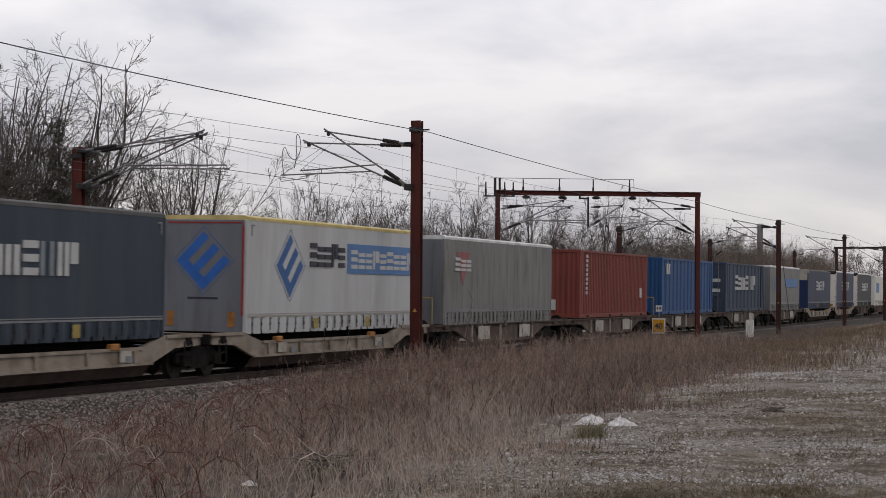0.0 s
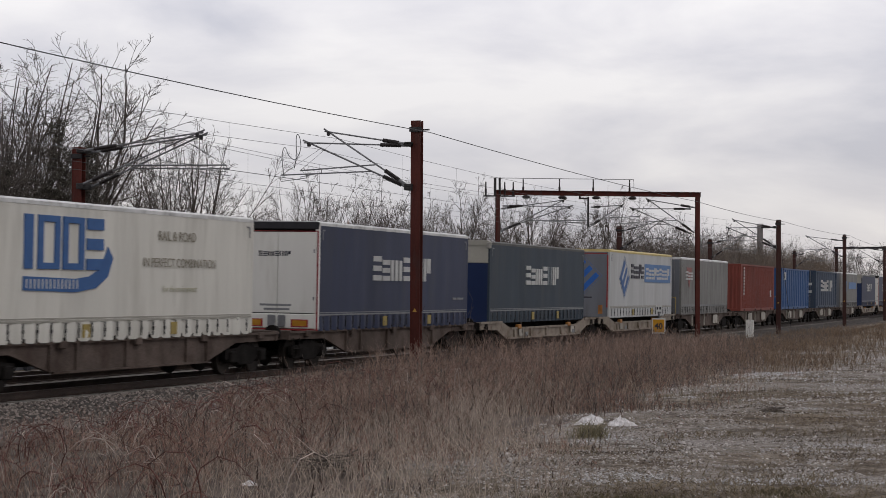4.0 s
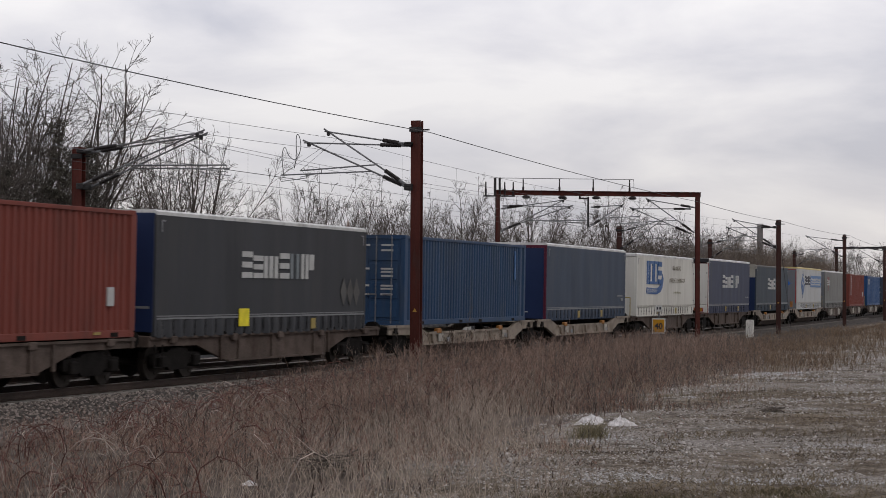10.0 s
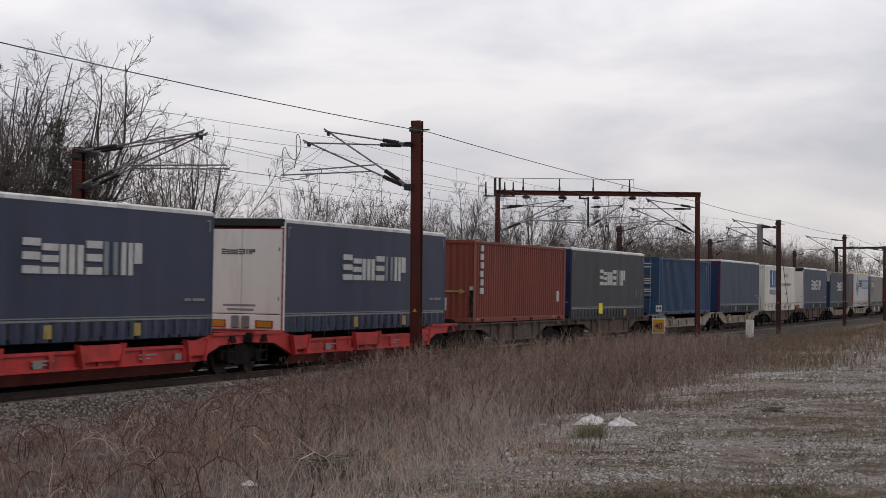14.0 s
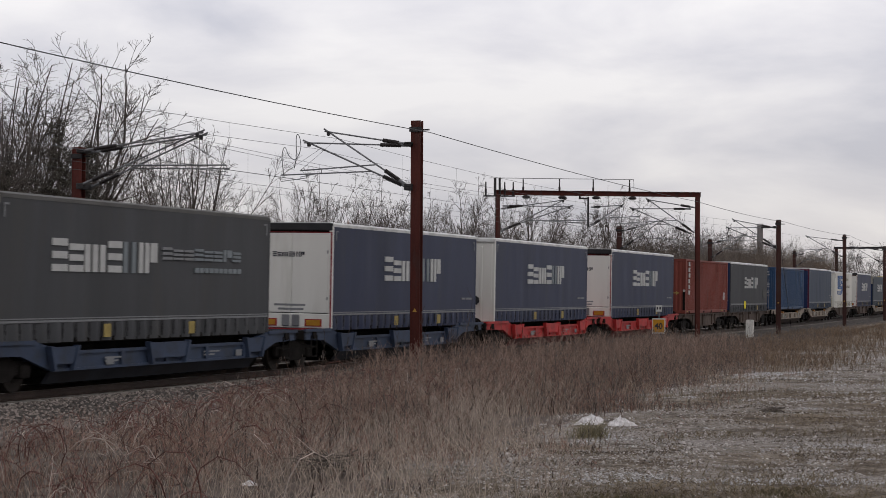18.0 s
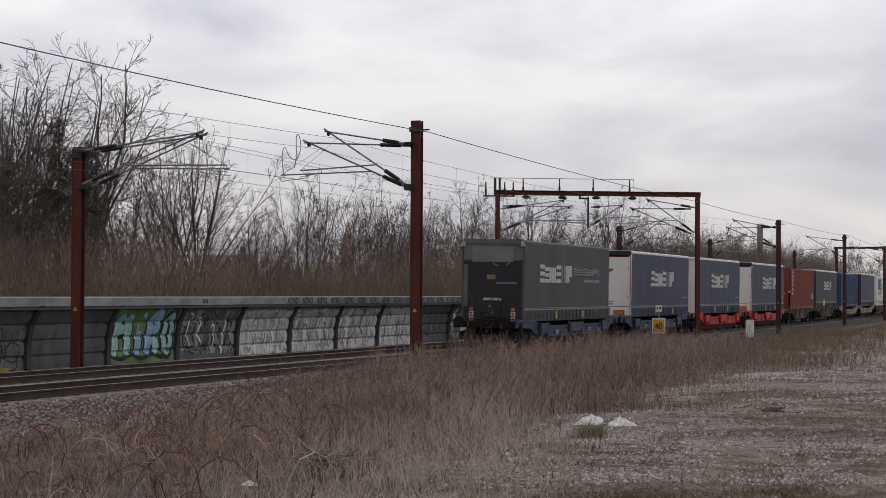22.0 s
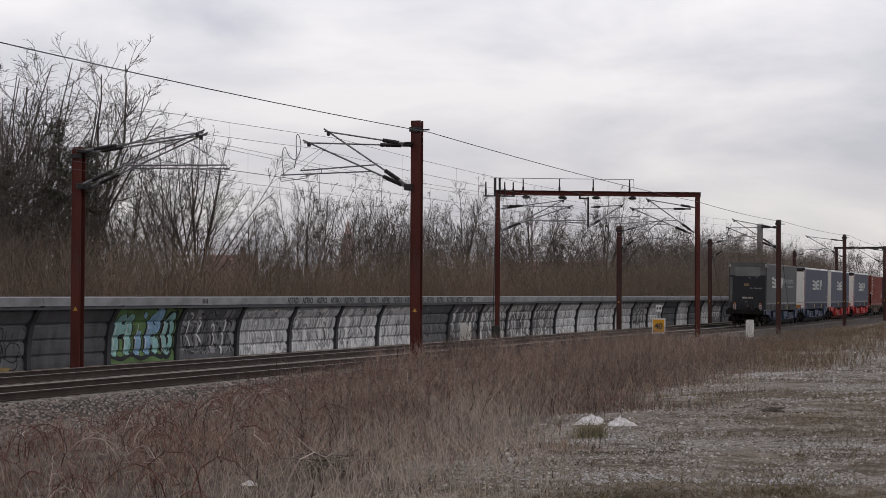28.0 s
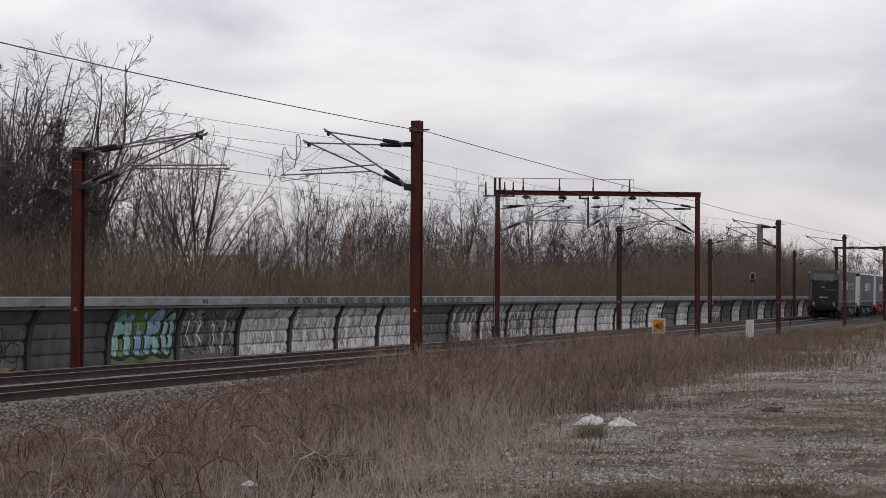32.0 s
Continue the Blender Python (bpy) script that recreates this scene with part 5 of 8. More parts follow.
def rear_diamond(o, h, top, bot):
    """Grey rear with a large blue diamond, red edge strips and amber plates."""
    part("rear_wall", M().cbox(-h - 0.03, -h + 0.05, -HALF + 0.08, HALF - 0.08, bot + 0.05, top - 0.10, 0.015), MAT["grey_door"], o, "grey rear doors")
    part("edge_strip", M().box(-h - 0.04, -h - 0.031, -HALF + 0.08, -HALF + 0.14, bot + 0.5, top - 0.25).box(-h - 0.04, -h - 0.031, -HALF + 0.14, HALF - 0.2, top - 0.20, top - 0.16), MAT["lamp_red"], o, "red reflective strip")
    m = M()
    for pts in diamond(0.0, 3.0, 0.92, 0.92):
        m.prism([(-u, v) for u, v in pts], "x", -h - 0.038, -h - 0.031)
    part("diamond_mark", m, MAT["logo_blue"], o, "blue striped diamond")
    part("small_print", M().box(-h - 0.036, -h - 0.031, -0.45, 0.45, bot + 0.92, bot + 0.98), MAT["logo_black"], o)
    for y in (-0.85, 0.95):
        part("marker_plate", M().box(-h - 0.045, -h - 0.031, y - 0.10, y + 0.10, bot + 0.20, bot + 0.60), MAT["orange_part"], o, "orange plate with red border")


def rear_navy(o, h, top, bot):
    """Plain dark blue doors with thin locking bars."""
    for y0, y1 in ((-HALF + 0.05, -0.006), (0.006, HALF - 0.05)):
        d = part("door", M().cbox(-h - 0.03, -h + 0.05, y0, y1, bot + 0.15, top - 0.06, 0.015), MAT["navy_door"], o, "dark blue rear door leaf")
        part("lock_bar", M().tube((-h - 0.045, (y0 + y1) / 2, bot + 0.2), (-h - 0.045, (y0 + y1) / 2, top - 0.1), 0.014), MAT["dark_steel"], d)
        part("door_stripe", M().box(-h - 0.036, -h - 0.031, y0 + 0.1, y1 - 0.1, bot + 0.72, bot + 0.78), MAT["logo_grey"], d)


REARS = {"navy": rear_navy, "white": rear_white, "rolled": rear_rolled, "dark": rear_dark, "blue": rear_blue, "whitefront": rear_whitefront, "grey": rear_grey, "diamond": rear_diamond}


def steel_container(length, colour, label, top, doors_rear=True, corr=0.278, bot=1.12):
    o = tagged(new("steel_container"), label, "shipping container", "trailers and containers on the train")
    h, mat = length / 2, MAT[colour]
    for y in (-1, 1):
        n = int((2 * h - 0.5) / corr)
        m = M()
        k = (2 * h - 0.5) / n
        for i in range(n):
            x = -h + 0.25 + i * k
            for dx, d in ((0, 0), (0.34 * k, 0), (0.48 * k, 0.055), (0.86 * k, 0.055)):
                m.v += [(x + dx, y * (HALF - 0.02 - d), bot + 0.16), (x + dx, y * (HALF - 0.02 - d), top - 0.10)]
        m.v += [(h - 0.25, y * (HALF - 0.02), bot + 0.16), (h - 0.25, y * (HALF - 0.02), top - 0.10)]
        for i in range(len(m.v) // 2 - 1):
            m.f.append((2 * i, 2 * i + 2, 2 * i + 3, 2 * i + 1))
        part("side_wall", m, mat, o, "corrugated steel side")
        part("top_rail", M().cbox(-h, h, min(y * HALF, y * (HALF - 0.08)), max(y * HALF, y * (HALF - 0.08)), top - 0.11, top - 0.01, 0.01), mat, o)
        part("bottom_rail", M().cbox(-h, h, min(y * HALF, y * (HALF - 0.10)), max(y * HALF, y * (HALF - 0.10)), bot, bot + 0.17, 0.01), mat, o)
        for x in (-h, h - 0.22):
            part("corner_post", M().cbox(x, x + 0.22, min(y * (HALF + 0.004), y * (HALF - 0.16)), max(y * (HALF + 0.004), y * (HALF - 0.16)), bot, top, 0.015), mat, o)
            for z in (bot, top - 0.12):
                part("corner_casting", M().cbox(x - 0.008, x + 0.228, min(y * (HALF + 0.01), y * (HALF - 0.16)), max(y * (HALF + 0.01), y * (HALF - 0.16)), z - 0.002, z + 0.122, 0.01), mat, o)
    for x in (-6.1, 6.0):
        part("lifting_post", M().cbox(x, x + 0.16, -HALF - 0.002, -HALF + 0.09, bot + 0.15, top - 0.10, 0.012), mat, o)
    # fork pockets as flat dark blocks, their inner shade given by colour
    for x in (-5.2, -1.2, 1.0, 5.0):
        part("fork_pocket", M().box(x, x + 0.36, -HALF - 0.004, -HALF + 0.02, bot + 0.02, bot + 0.12), MAT["running_gear"], o)
    part("roof", M().box(-h + 0.05, h - 0.05, -HALF + 0.05, HALF - 0.05, top - 0.06, top - 0.02), mat, o)
    part("floor", M().box(-h + 0.05, h - 0.05, -HALF + 0.08, HALF - 0.08, bot + 0.05, bot + 0.15), MAT["running_gear"], o)
    part("front_wall", M().box(h - 0.08, h - 0.03, -HALF + 0.15, HALF - 0.15, bot + 0.1, top - 0.1), mat, o)
    part("end_sill", M().cbox(-h - 0.0, -h + 0.10, -HALF + 0.15, HALF - 0.15, bot, bot + 0.15, 0.01), mat, o)
    part("end_header", M().cbox(-h, -h + 0.10, -HALF + 0.15, HALF - 0.15, top - 0.13, top, 0.01), mat, o)
    if doors_rear:
        for y0, y1 in ((-HALF + 0.17, -0.008), (0.008, HALF - 0.17)):
            d = M().box(-h + 0.04, -h + 0.08, y0, y1, bot + 0.16, top - 0.14)
            door = part("door", d, mat, o, "panelled container door")
            for q in range(4):
                z0 = bot + 0.24 + q * (top - bot - 0.46) / 4
                part("panel", M().cbox(-h + 0.015, -h + 0.05, y0 + 0.10, y1 - 0.10, z0, z0 + (top - bot - 0.46) / 4 - 0.10, 0.012), mat, door)
            for yy in (y0 + 0.28, y1 - 0.28):
                part("lock_bar", M().tube((-h - 0.02, yy, bot + 0.05), (-h - 0.02, yy, top - 0.05), 0.018), MAT["galv"], door, "grey locking bar")
                part("bar_handle", M().box(-h - 0.05, -h - 0.03, yy - 0.02, yy + 0.30, bot + 0.98, bot + 1.02), MAT["galv"], door)
    else:
        pts = []
        n = 9
        k = (2 * HALF - 0.32) / n
        for i in range(n):
            y = -HALF + 0.16 + i * k
            pts += [(-h + 0.06, y), (-h + 0.06, y + 0.25 * k), (-h + 0.02, y + 0.5 * k), (-h + 0.02, y + 0.75 * k)]
        m = M().prism(pts + [(-h + 0.06, HALF - 0.16), (-h + 0.12, HALF - 0.16), (-h + 0.12, -HALF + 0.16)], "z", bot + 0.15, top - 0.12)
        part("end_wall", m, mat, o, "corrugated end wall")
    return o


# ---------- wagons ----------
WHEEL = M().tube((0, -0.07, 0), (0, 0.07, 0), 0.44, 22).tube((0, 0.06, 0), (0, 0.085, 0), 0.475, 22).tube((0, -0.085, 0), (0, -0.06, 0), 0.24, 14)


def wheelset_mesh():
    m = M()
    for y, sg in ((0.79, 1), (-0.79, -1)):
        k = len(m.v)
        m.v += [(a, y - sg * b, c) for a, b, c in WHEEL.v]
        m.f += [tuple(k + i for i in q) for q in WHEEL.f]
    m.tube((0, -0.95, 0), (0, 0.95, 0), 0.08, 10)
    for i in range(3):
        a = 2 * math.pi * i / 3
        m.tube((0.30 * math.cos(a), -0.88, 0.30 * math.sin(a)), (0.30 * math.cos(a), -0.86, 0.30 * math.sin(a)), 0.05, 6)
    me = m.mesh("wheelset")
    me.materials.append(MAT["wheel_steel"])
    return me


WHEELSET = wheelset_mesh()
SPINNING = []


def bogie(o, x):
    for dx in (-0.9, 0.9):
        w = new("wheelset", WHEELSET)
        w.parent = o
        w.matrix_basis = pose(x + dx, 0, 0.46)
        tagged(w, "dark steel wheel pair")
        SPINNING.append(w)
    for y in (-1.02, 1.02):
        m = M().prism([(x - 1.25, 0.42), (x - 1.25, 0.66), (x - 0.55, 0.70), (x - 0.35, 0.80), (x + 0.35, 0.80), (x + 0.55, 0.70), (x + 1.25, 0.66), (x + 1.25, 0.42), (x + 0.65, 0.42), (x + 0.4, 0.26), (x - 0.4, 0.26), (x - 0.65, 0.42)], "y", y - 0.06, y + 0.06)
        f = part("bogie_frame", m, MAT["running_gear"], o, "dark bogie side frame")
        for dx in (-0.9, 0.9):
            part("axle_box", M().cbox(x + dx - 0.17, x + dx + 0.17, y - 0.16, y + 0.16, 0.32, 0.62, 0.03), MAT["running_gear"], f)
            for ds in (-0.25, 0.25):
                part("spring", M().tube((x + dx + ds, y, 0.40), (x + dx + ds, y, 0.64), 0.07, 8), MAT["running_gear"], f)
    part("bolster", M().cbox(x - 0.3, x + 0.3, -1.0, 1.0, 0.45, 0.78, 0.03), MAT["running_gear"], o)


def buffers(o, x, d):
    for y in (-0.875, 0.875):
        part("buffer", M().tube((x, y, 1.04), (x + d * 0.38, y, 1.04), 0.09, 10).tube((x + d * 0.38, y, 1.04), (x + d * 0.44, y, 1.04), 0.23, 14), MAT["running_gear"], o)
    part("coupling", M().tube((x, 0, 0.98), (x + d * 0.45, 0, 0.90), 0.05).tube((x + d * 0.4, 0, 0.92), (x + d * 0.42, 0, 0.45), 0.03).tube((x, 0.5, 0.95), (x + d * 0.2, 0.45, 0.45), 0.03), MAT["running_gear"], o)


def pocket_wagon(x0, x1, colour, label, joint_rear, joint_front):
    """Half of a twin pocket wagon, from x0 to x1: high ends over the bogies, low sills between."""
    o = tagged(new("pocket_wagon"), label, "freight wagon", "wagons of the train")
    mat = MAT[colour]
    a, b = x0 + 0.25, x1 - 0.25
    e0, e1 = (1.9 if joint_rear else 2.6), (1.9 if joint_front else 2.6)
    for y in (-1.26, 1.14):
        out = [(a, 1.12), (a + e0, 1.12), (a + e0 + 1.2, 0.86), (b - e1 - 1.2, 0.86), (b - e1, 1.12), (b, 1.12), (b, 0.84), (b - e1 + 0.5, 0.80), (b - e1 - 0.7, 0.46), (a + e0 + 0.7, 0.46), (a + e0 - 0.5, 0.80), (a, 0.84)]
        sill = part("side_sill", M().prism(out, "y", y, y + 0.12), mat, o)
        yo = y - 0.05 if y < 0 else y + 0.12
        part("sill_flange", M().box(a + e0 + 1.2, b - e1 - 1.2, yo, yo + 0.05, 0.80, 0.875).box(a + e0 + 0.7, b - e1 - 0.7, yo, yo + 0.05, 0.44, 0.50).box(a, a + e0, yo, yo + 0.05, 1.05, 1.135).box(b - e1, b, yo, yo + 0.05, 1.05, 1.135), mat, sill)
        n = 5
        for i in range(n):
            xx = a + e0 + 1.6 + (b - e1 - a - e0 - 3.2) * i / (n - 1)
            part("gusset", M().prism([(xx - 0.06, 0.50), (xx + 0.06, 0.50), (xx + 0.10, 0.80), (xx - 0.10, 0.80)], "y", yo - 0.02, yo + 0.04), mat, sill)
    # lower walls take the darker pan tone, grime and shade together
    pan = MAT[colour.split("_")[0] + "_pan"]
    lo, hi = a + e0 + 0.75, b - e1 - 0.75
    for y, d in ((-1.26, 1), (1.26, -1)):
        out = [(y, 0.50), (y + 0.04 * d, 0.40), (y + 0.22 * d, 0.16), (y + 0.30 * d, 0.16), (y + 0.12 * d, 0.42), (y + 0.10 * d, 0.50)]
        part("pocket_wall", M().prism(out, "x", lo, hi), pan, o, "grimy lower wall of the pocket, shade in its colour")
    if colour != "beige_wagon":
        for x, hw in (((lo + hi) / 2, 0.95), (lo + 0.3, 0.5), (hi - 0.3, 0.5)):
            f = part("box_bracket", M().prism([(x - hw, 0.97), (x + hw, 0.97), (x + hw - 0.16, 0.60), (x - hw + 0.16, 0.60)], "y", -1.40, -1.27), mat, o, "raised box bracket on the sill")
            for d in (-1, 1):
                e = x + d * hw
                part("bracket_rib", M().prism([(e + 0.12 * d, 1.0), (e + 0.02 * d, 1.0), (e - 0.16 * d, 0.46), (e - 0.06 * d, 0.46)], "y", -1.43, -1.29), mat, f)
        for x in (lo + 2.2, hi - 3.2):
            part("sill_print", M().box(x, x + 0.9, -1.318, -1.311, 0.66, 0.70).box(x, x + 0.6, -1.318, -1.311, 0.58, 0.62), MAT["logo_grey"], o, "small white print")
    else:
        for x in (lo + 1.4, hi - 1.6):
            part("pale_panel", M().box(x, x + 0.55, -1.318, -1.311, 0.54, 0.80), MAT["pale_wagon"], o, "pale repainted patch on the sill")
    for x in (a + 0.5, b - 0.9):
        part("end_step", M().line([(x, -1.27, 0.95), (x, -1.27, 0.35), (x + 0.4, -1.27, 0.35), (x + 0.4, -1.27, 0.95)], 0.02).line([(x, -1.27, 0.62), (x + 0.4, -1.27, 0.62)], 0.02), MAT["running_gear"], o)
        part("hand_wheel", M().tube((x + 0.2, -1.30, 0.98), (x + 0.2, -1.27, 0.98), 0.14, 12), MAT["running_gear"], o)
    part("floor_pan", M().box(lo, hi, -0.95, 0.95, 0.14, 0.30), MAT["underside_shade_black"], o)
    for x, y in ((a + 0.14, a + e0 + 0.2), (b - e1 - 0.2, b - 0.14)):
        part("end_deck", M().box(x, y, -1.14, 1.14, 0.95, 1.06), mat, o)
    for x in (a - 0.02, b - 0.14):
        part("end_beam", M().cbox(x, x + 0.16, -1.26, 1.26, 0.82, 1.10, 0.02), MAT["running_gear"], o)
    part("hitch", M().prism([(b - e1 - 0.1, 1.05), (b - e1 + 0.9, 1.05), (b - e1 + 0.6, 1.30), (b - e1 + 0.2, 1.30)], "y", -0.4, 0.4), mat, o)
    for x in (a + e0 + 2.2, b - e1 - 2.6):
        if colour == "beige_wagon":
            part("lifting_pad", M().cbox(x - 0.20, x + 0.20, -1.34, -1.20, 0.82, 0.98, 0.02), MAT["orange_part"], o)
    for x in (a + e0 + 3.0, b - e1 - 2.1):
        part("data_panel", M().box(x, x + 0.34, -1.325, -1.315, 0.52, 0.68), MAT["logo_grey"], o, "small white data panel")
    if joint_rear:
        bogie(o, x0)
    else:
        bogie(o, a + 1.55)
        buffers(o, a, -1)
    if not joint_front:
        bogie(o, b - 1.55)
        buffers(o, b, 1)
    return o


def container_wagon(x0, x1, colour, label, ribs_colour=None, handrail=False):
    """A flat container wagon with fish-bellied side sills and ribs."""
    o = tagged(new("container_wagon"), label, "freight wagon", "wagons of the train")
    mat = MAT[colour]
    a, b = x0 + 0.35, x1 - 0.35
    for y in (-1.18, 1.08):
        out = [(a, 1.08), (b, 1.08), (b, 0.86), (b - 2.6, 0.84), (b - 4.3, 0.40), (a + 4.3, 0.40), (a + 2.6, 0.84), (a, 0.86)]
        sill = part("side_sill", M().prism(out, "y", y, y + 0.10), mat, o)
        yo = y - 0.07 if y < 0 else y + 0.10
        part("sill_flange", M().box(a, b, yo, yo + 0.07, 1.03, 1.09).box(a + 4.3, b - 4.3, yo, yo + 0.07, 0.38, 0.43), mat, sill)
        for k in (0.26, 0.33, 0.47, 0.66, 0.73):
            xx = a + (b - a) * k
            part("rib", M().box(xx - 0.05, xx + 0.05, yo + 0.004, yo + 0.066, 0.44, 1.03), MAT[ribs_colour or colour], sill)
        for xx in (a + 1.2, a + 4.6, (a + b) / 2, b - 4.6, b - 1.2):
            part("spigot", M().cbox(xx - 0.14, xx + 0.14, yo - 0.05, yo + 0.06, 0.92, 1.10, 0.02), mat, sill)
        if ribs_colour:
            for x in (a + 4.8, b - 6.2):
                part("name_plate", M().box(x, x + 1.4, yo - 0.005, yo + 0.003, 0.50, 0.98), MAT[ribs_colour], sill, "pale panel on the sill")
    part("deck", M().box(a, b, -1.08, 1.08, 0.98, 1.05).box(a + 3, b - 3, -0.3, 0.3, 0.5, 0.98), MAT["running_gear"], o)
    for x in (a - 0.02, b - 0.14):
        part("end_beam", M().cbox(x, x + 0.16, -1.22, 1.22, 0.84, 1.12, 0.02), mat, o)
    part("step", M().line([(a + 0.25, -1.24, 0.9), (a + 0.25, -1.24, 0.35), (a + 0.65, -1.24, 0.35), (a + 0.65, -1.24, 0.9)], 0.018).line([(a + 0.25, -1.24, 0.6), (a + 0.65, -1.24, 0.6)], 0.018), MAT["running_gear"], o)
    if handrail:
        part("end_handrail", M().line([(a + 0.05, -1.15, 1.1), (a + 0.05, -1.15, 2.0), (a + 0.05, -0.75, 2.0), (a + 0.05, -0.75, 1.1)], 0.022), MAT["yellow_patch"], o, "yellow bent handrail")
    bogie(o, a + 1.75)
    bogie(o, b - 1.75)
    buffers(o, a, -1)
    buffers(o, b, 1)
    return o


# rear and front of each load along the train, in metres from its reference point
LOADS = [(-10.35, 3.05), (7.4, 20.75), (23.0, 36.3), (40.65, 54.05), (57.2, 69.4), (70.45, 83.9), (87.3, 100.8), (103.8, 117.2), (119.6, 133.0), (137.4, 150.8),
         (153.4, 166.8), (171.4, 184.6), (187.05, 200.4), (204.9, 217.7), (221.1, 234.5), (238.6, 252.0), (254.8, 268.3), (273.0, 286.4), (290.5, 303.9),
         (307.5, 320.9), (324.6, 338.0), (341.5, 354.9)]


def brand_side(o, x0, x1, z0, z1, mat="logo_white", n=7):
    word_shapes(o, x0, x1, z0, z1, n, MAT[mat], side_y=-HALF - 0.014, label="white plain logo block" if mat == "logo_white" else "grey plain logo block", dim=(4,) if n == 7 else ())


def text_on_side(o, words, x, z, size, mat, label):
    me = text_mesh(words, size, mat)
    ob = new("slogan", me)
    ob.parent = o
    ob.matrix_basis = pose(x, -HALF - 0.032, z, 90, 0, 0)
    tagged(ob, label)


def make_loads():
    out = []
    L = [b - a for a, b in LOADS]
    navy = "slate blue curtain-sided trailer with white block lettering, white rear doors"
    for i, ln in enumerate(L):
        h = ln / 2
        if i == 0:
            o = curtain_body(ln, "charcoal_curtain", "dark_tarp", "dark", "dirty charcoal curtain-sided trailer with black end, last on the train", seed=1, patches=(-h + 4.6, h - 4.6), top=4.24)
            brand_side(o, -h + 2.15, -h + 7.0, 2.62, 3.34)
            brand_side(o, -h + 7.2, -h + 8.9, 2.96, 3.26, "logo_grey", 3)
            brand_side(o, -h + 8.9, -h + 11.6, 2.96, 3.26, "logo_dim", 5)
            rectangles(o, "small_print", word_blocks(-h + 8.9, -h + 11.6, 2.66, 2.78, 10), MAT["logo_dim"], -HALF - 0.012)
        elif i in (1, 2, 3, 9, 19):
            rear = "whitefront" if i == 2 else "white"
            cur = "charcoal_curtain" if i in (19,) else "slate_curtain"
            o = curtain_body(ln, cur, "roof_edge", rear, navy if rear == "white" else "slate blue curtain-sided trailer with a plain white end wall", seed=i, patches=(-h + 5.3, h - 4.0), top=4.22)
            brand_side(o, -h + 4.25, -h + 9.55, 2.56, 3.32)
            rectangles(o, "small_print", [(h - 1.6, h - 1.25, 1.95, 2.02), (h - 1.15, h - 0.5, 1.95, 2.02)], MAT["logo_grey"], -HALF - 0.012)
        elif i == 4:
            o = steel_container(ln, "oxide_red_box", "oxide red corrugated steel container with white markings", 4.08, False)
            rectangles(o, "brand_mark", [(-h + 0.78 - 0.04 * (k % 2), -h + 1.04 + 0.03 * (k % 3), 3.70 - 0.31 * k, 3.92 - 0.31 * k) for k in range(6)], MAT["logo_white"], -HALF - 0.004, "white upright lettering blocks")
            rectangles(o, "data_panel", [(h - 1.3, h - 1.0, 1.85, 2.28)], MAT["logo_white"], -HALF - 0.004)
            rectangles(o, "hazard_mark", [(h - 1.9, h - 1.6, 1.2, 1.26), (-h + 0.3, -h + 0.6, 1.2, 1.26)], MAT["yellow_patch"], -HALF - 0.016)
            m = M()
            for k in range(9):
                m.box(-h - 0.002, -h + 0.006, -0.10, -0.02, 2.62 + 0.135 * k, 2.71 + 0.135 * k)
            part("end_print", m, MAT["logo_white"], o, "column of small white bars")
            # nothing is cut here; a dark block gives the recess its shade
            part("corner_recess", M().box(-h - 0.006, -h + 0.05, -HALF + 0.02, -HALF + 0.15, 1.3, 2.3), MAT["running_gear"], o, "dark block painted as a shaded recess at the corner")
            part("corner_flag", M().box(-h - 0.008, -h + 0.05, -HALF + 0.02, -HALF + 0.15, 2.28, 2.42), MAT["logo_white"], o)
            part("end_label", M().box(-h - 0.002, -h + 0.006, -0.25, 0.3, 1.55, 2.0), MAT["logo_white"], o, "white placard")
            part("placard_print", M().box(-h - 0.006, -h - 0.002, -0.12, 0.10, 1.64, 1.69).box(-h - 0.006, -h - 0.002, -0.15, 0.15, 1.86, 1.91).box(-h - 0.006, -h - 0.002, -0.05, 0.15, 1.75, 1.80), MAT["red_frame"], o)
            part("stripe", M().box(-h - 0.002, -h + 0.006, -0.75, 1.1, 2.2, 2.26).prism([(-0.75, 2.12), (-0.95, 2.23), (-0.75, 2.34)], "x", -h - 0.002, -h + 0.006), MAT["yellow_patch"], o, "yellow arrow")
        elif i == 5:
            o = curtain_body(ln, "dark_charcoal_curtain", "roof_edge", "navy", "worn charcoal curtain-sided swap body with pale lettering", seed=5, patches=(h - 4.0,), top=4.14)
            brand_side(o, -h + 4.7, -h + 9.5, 2.56, 3.26)
            for k in range(3):
                cx = h - 1.75 + 0.5 * k
                part("warning_diamond", M().prism([(cx - 0.26, 2.2), (cx, 1.78), (cx + 0.26, 2.2), (cx, 2.62)], "y", -HALF - 0.020, -HALF - 0.014), MAT["dark_tarp"], o, "faded grey diamond")
            part("yellow_tag", M().cbox(-h + 4.55, -h + 5.15, -HALF - 0.05, -HALF - 0.02, 1.28, 1.75, 0.01), MAT["bright_yellow"], o, "bright yellow tag")
        elif i == 6:
            o = steel_container(ln, "blue_box", "dark blue corrugated steel container with panelled doors", 4.05, True)
            m = M()
            for z in (3.72, 3.55, 2.95, 2.85, 2.72, 2.40, 2.30, 2.12):
                m.box(-h + 0.004, -h + 0.012, -0.86, -0.45, z - 0.03, z + 0.03)
                if z in (3.72, 2.95, 2.40, 2.12):
                    m.box(-h + 0.004, -h + 0.012, -0.05, 0.25 if z == 3.72 else 0.15, z - 0.03, z + 0.03)
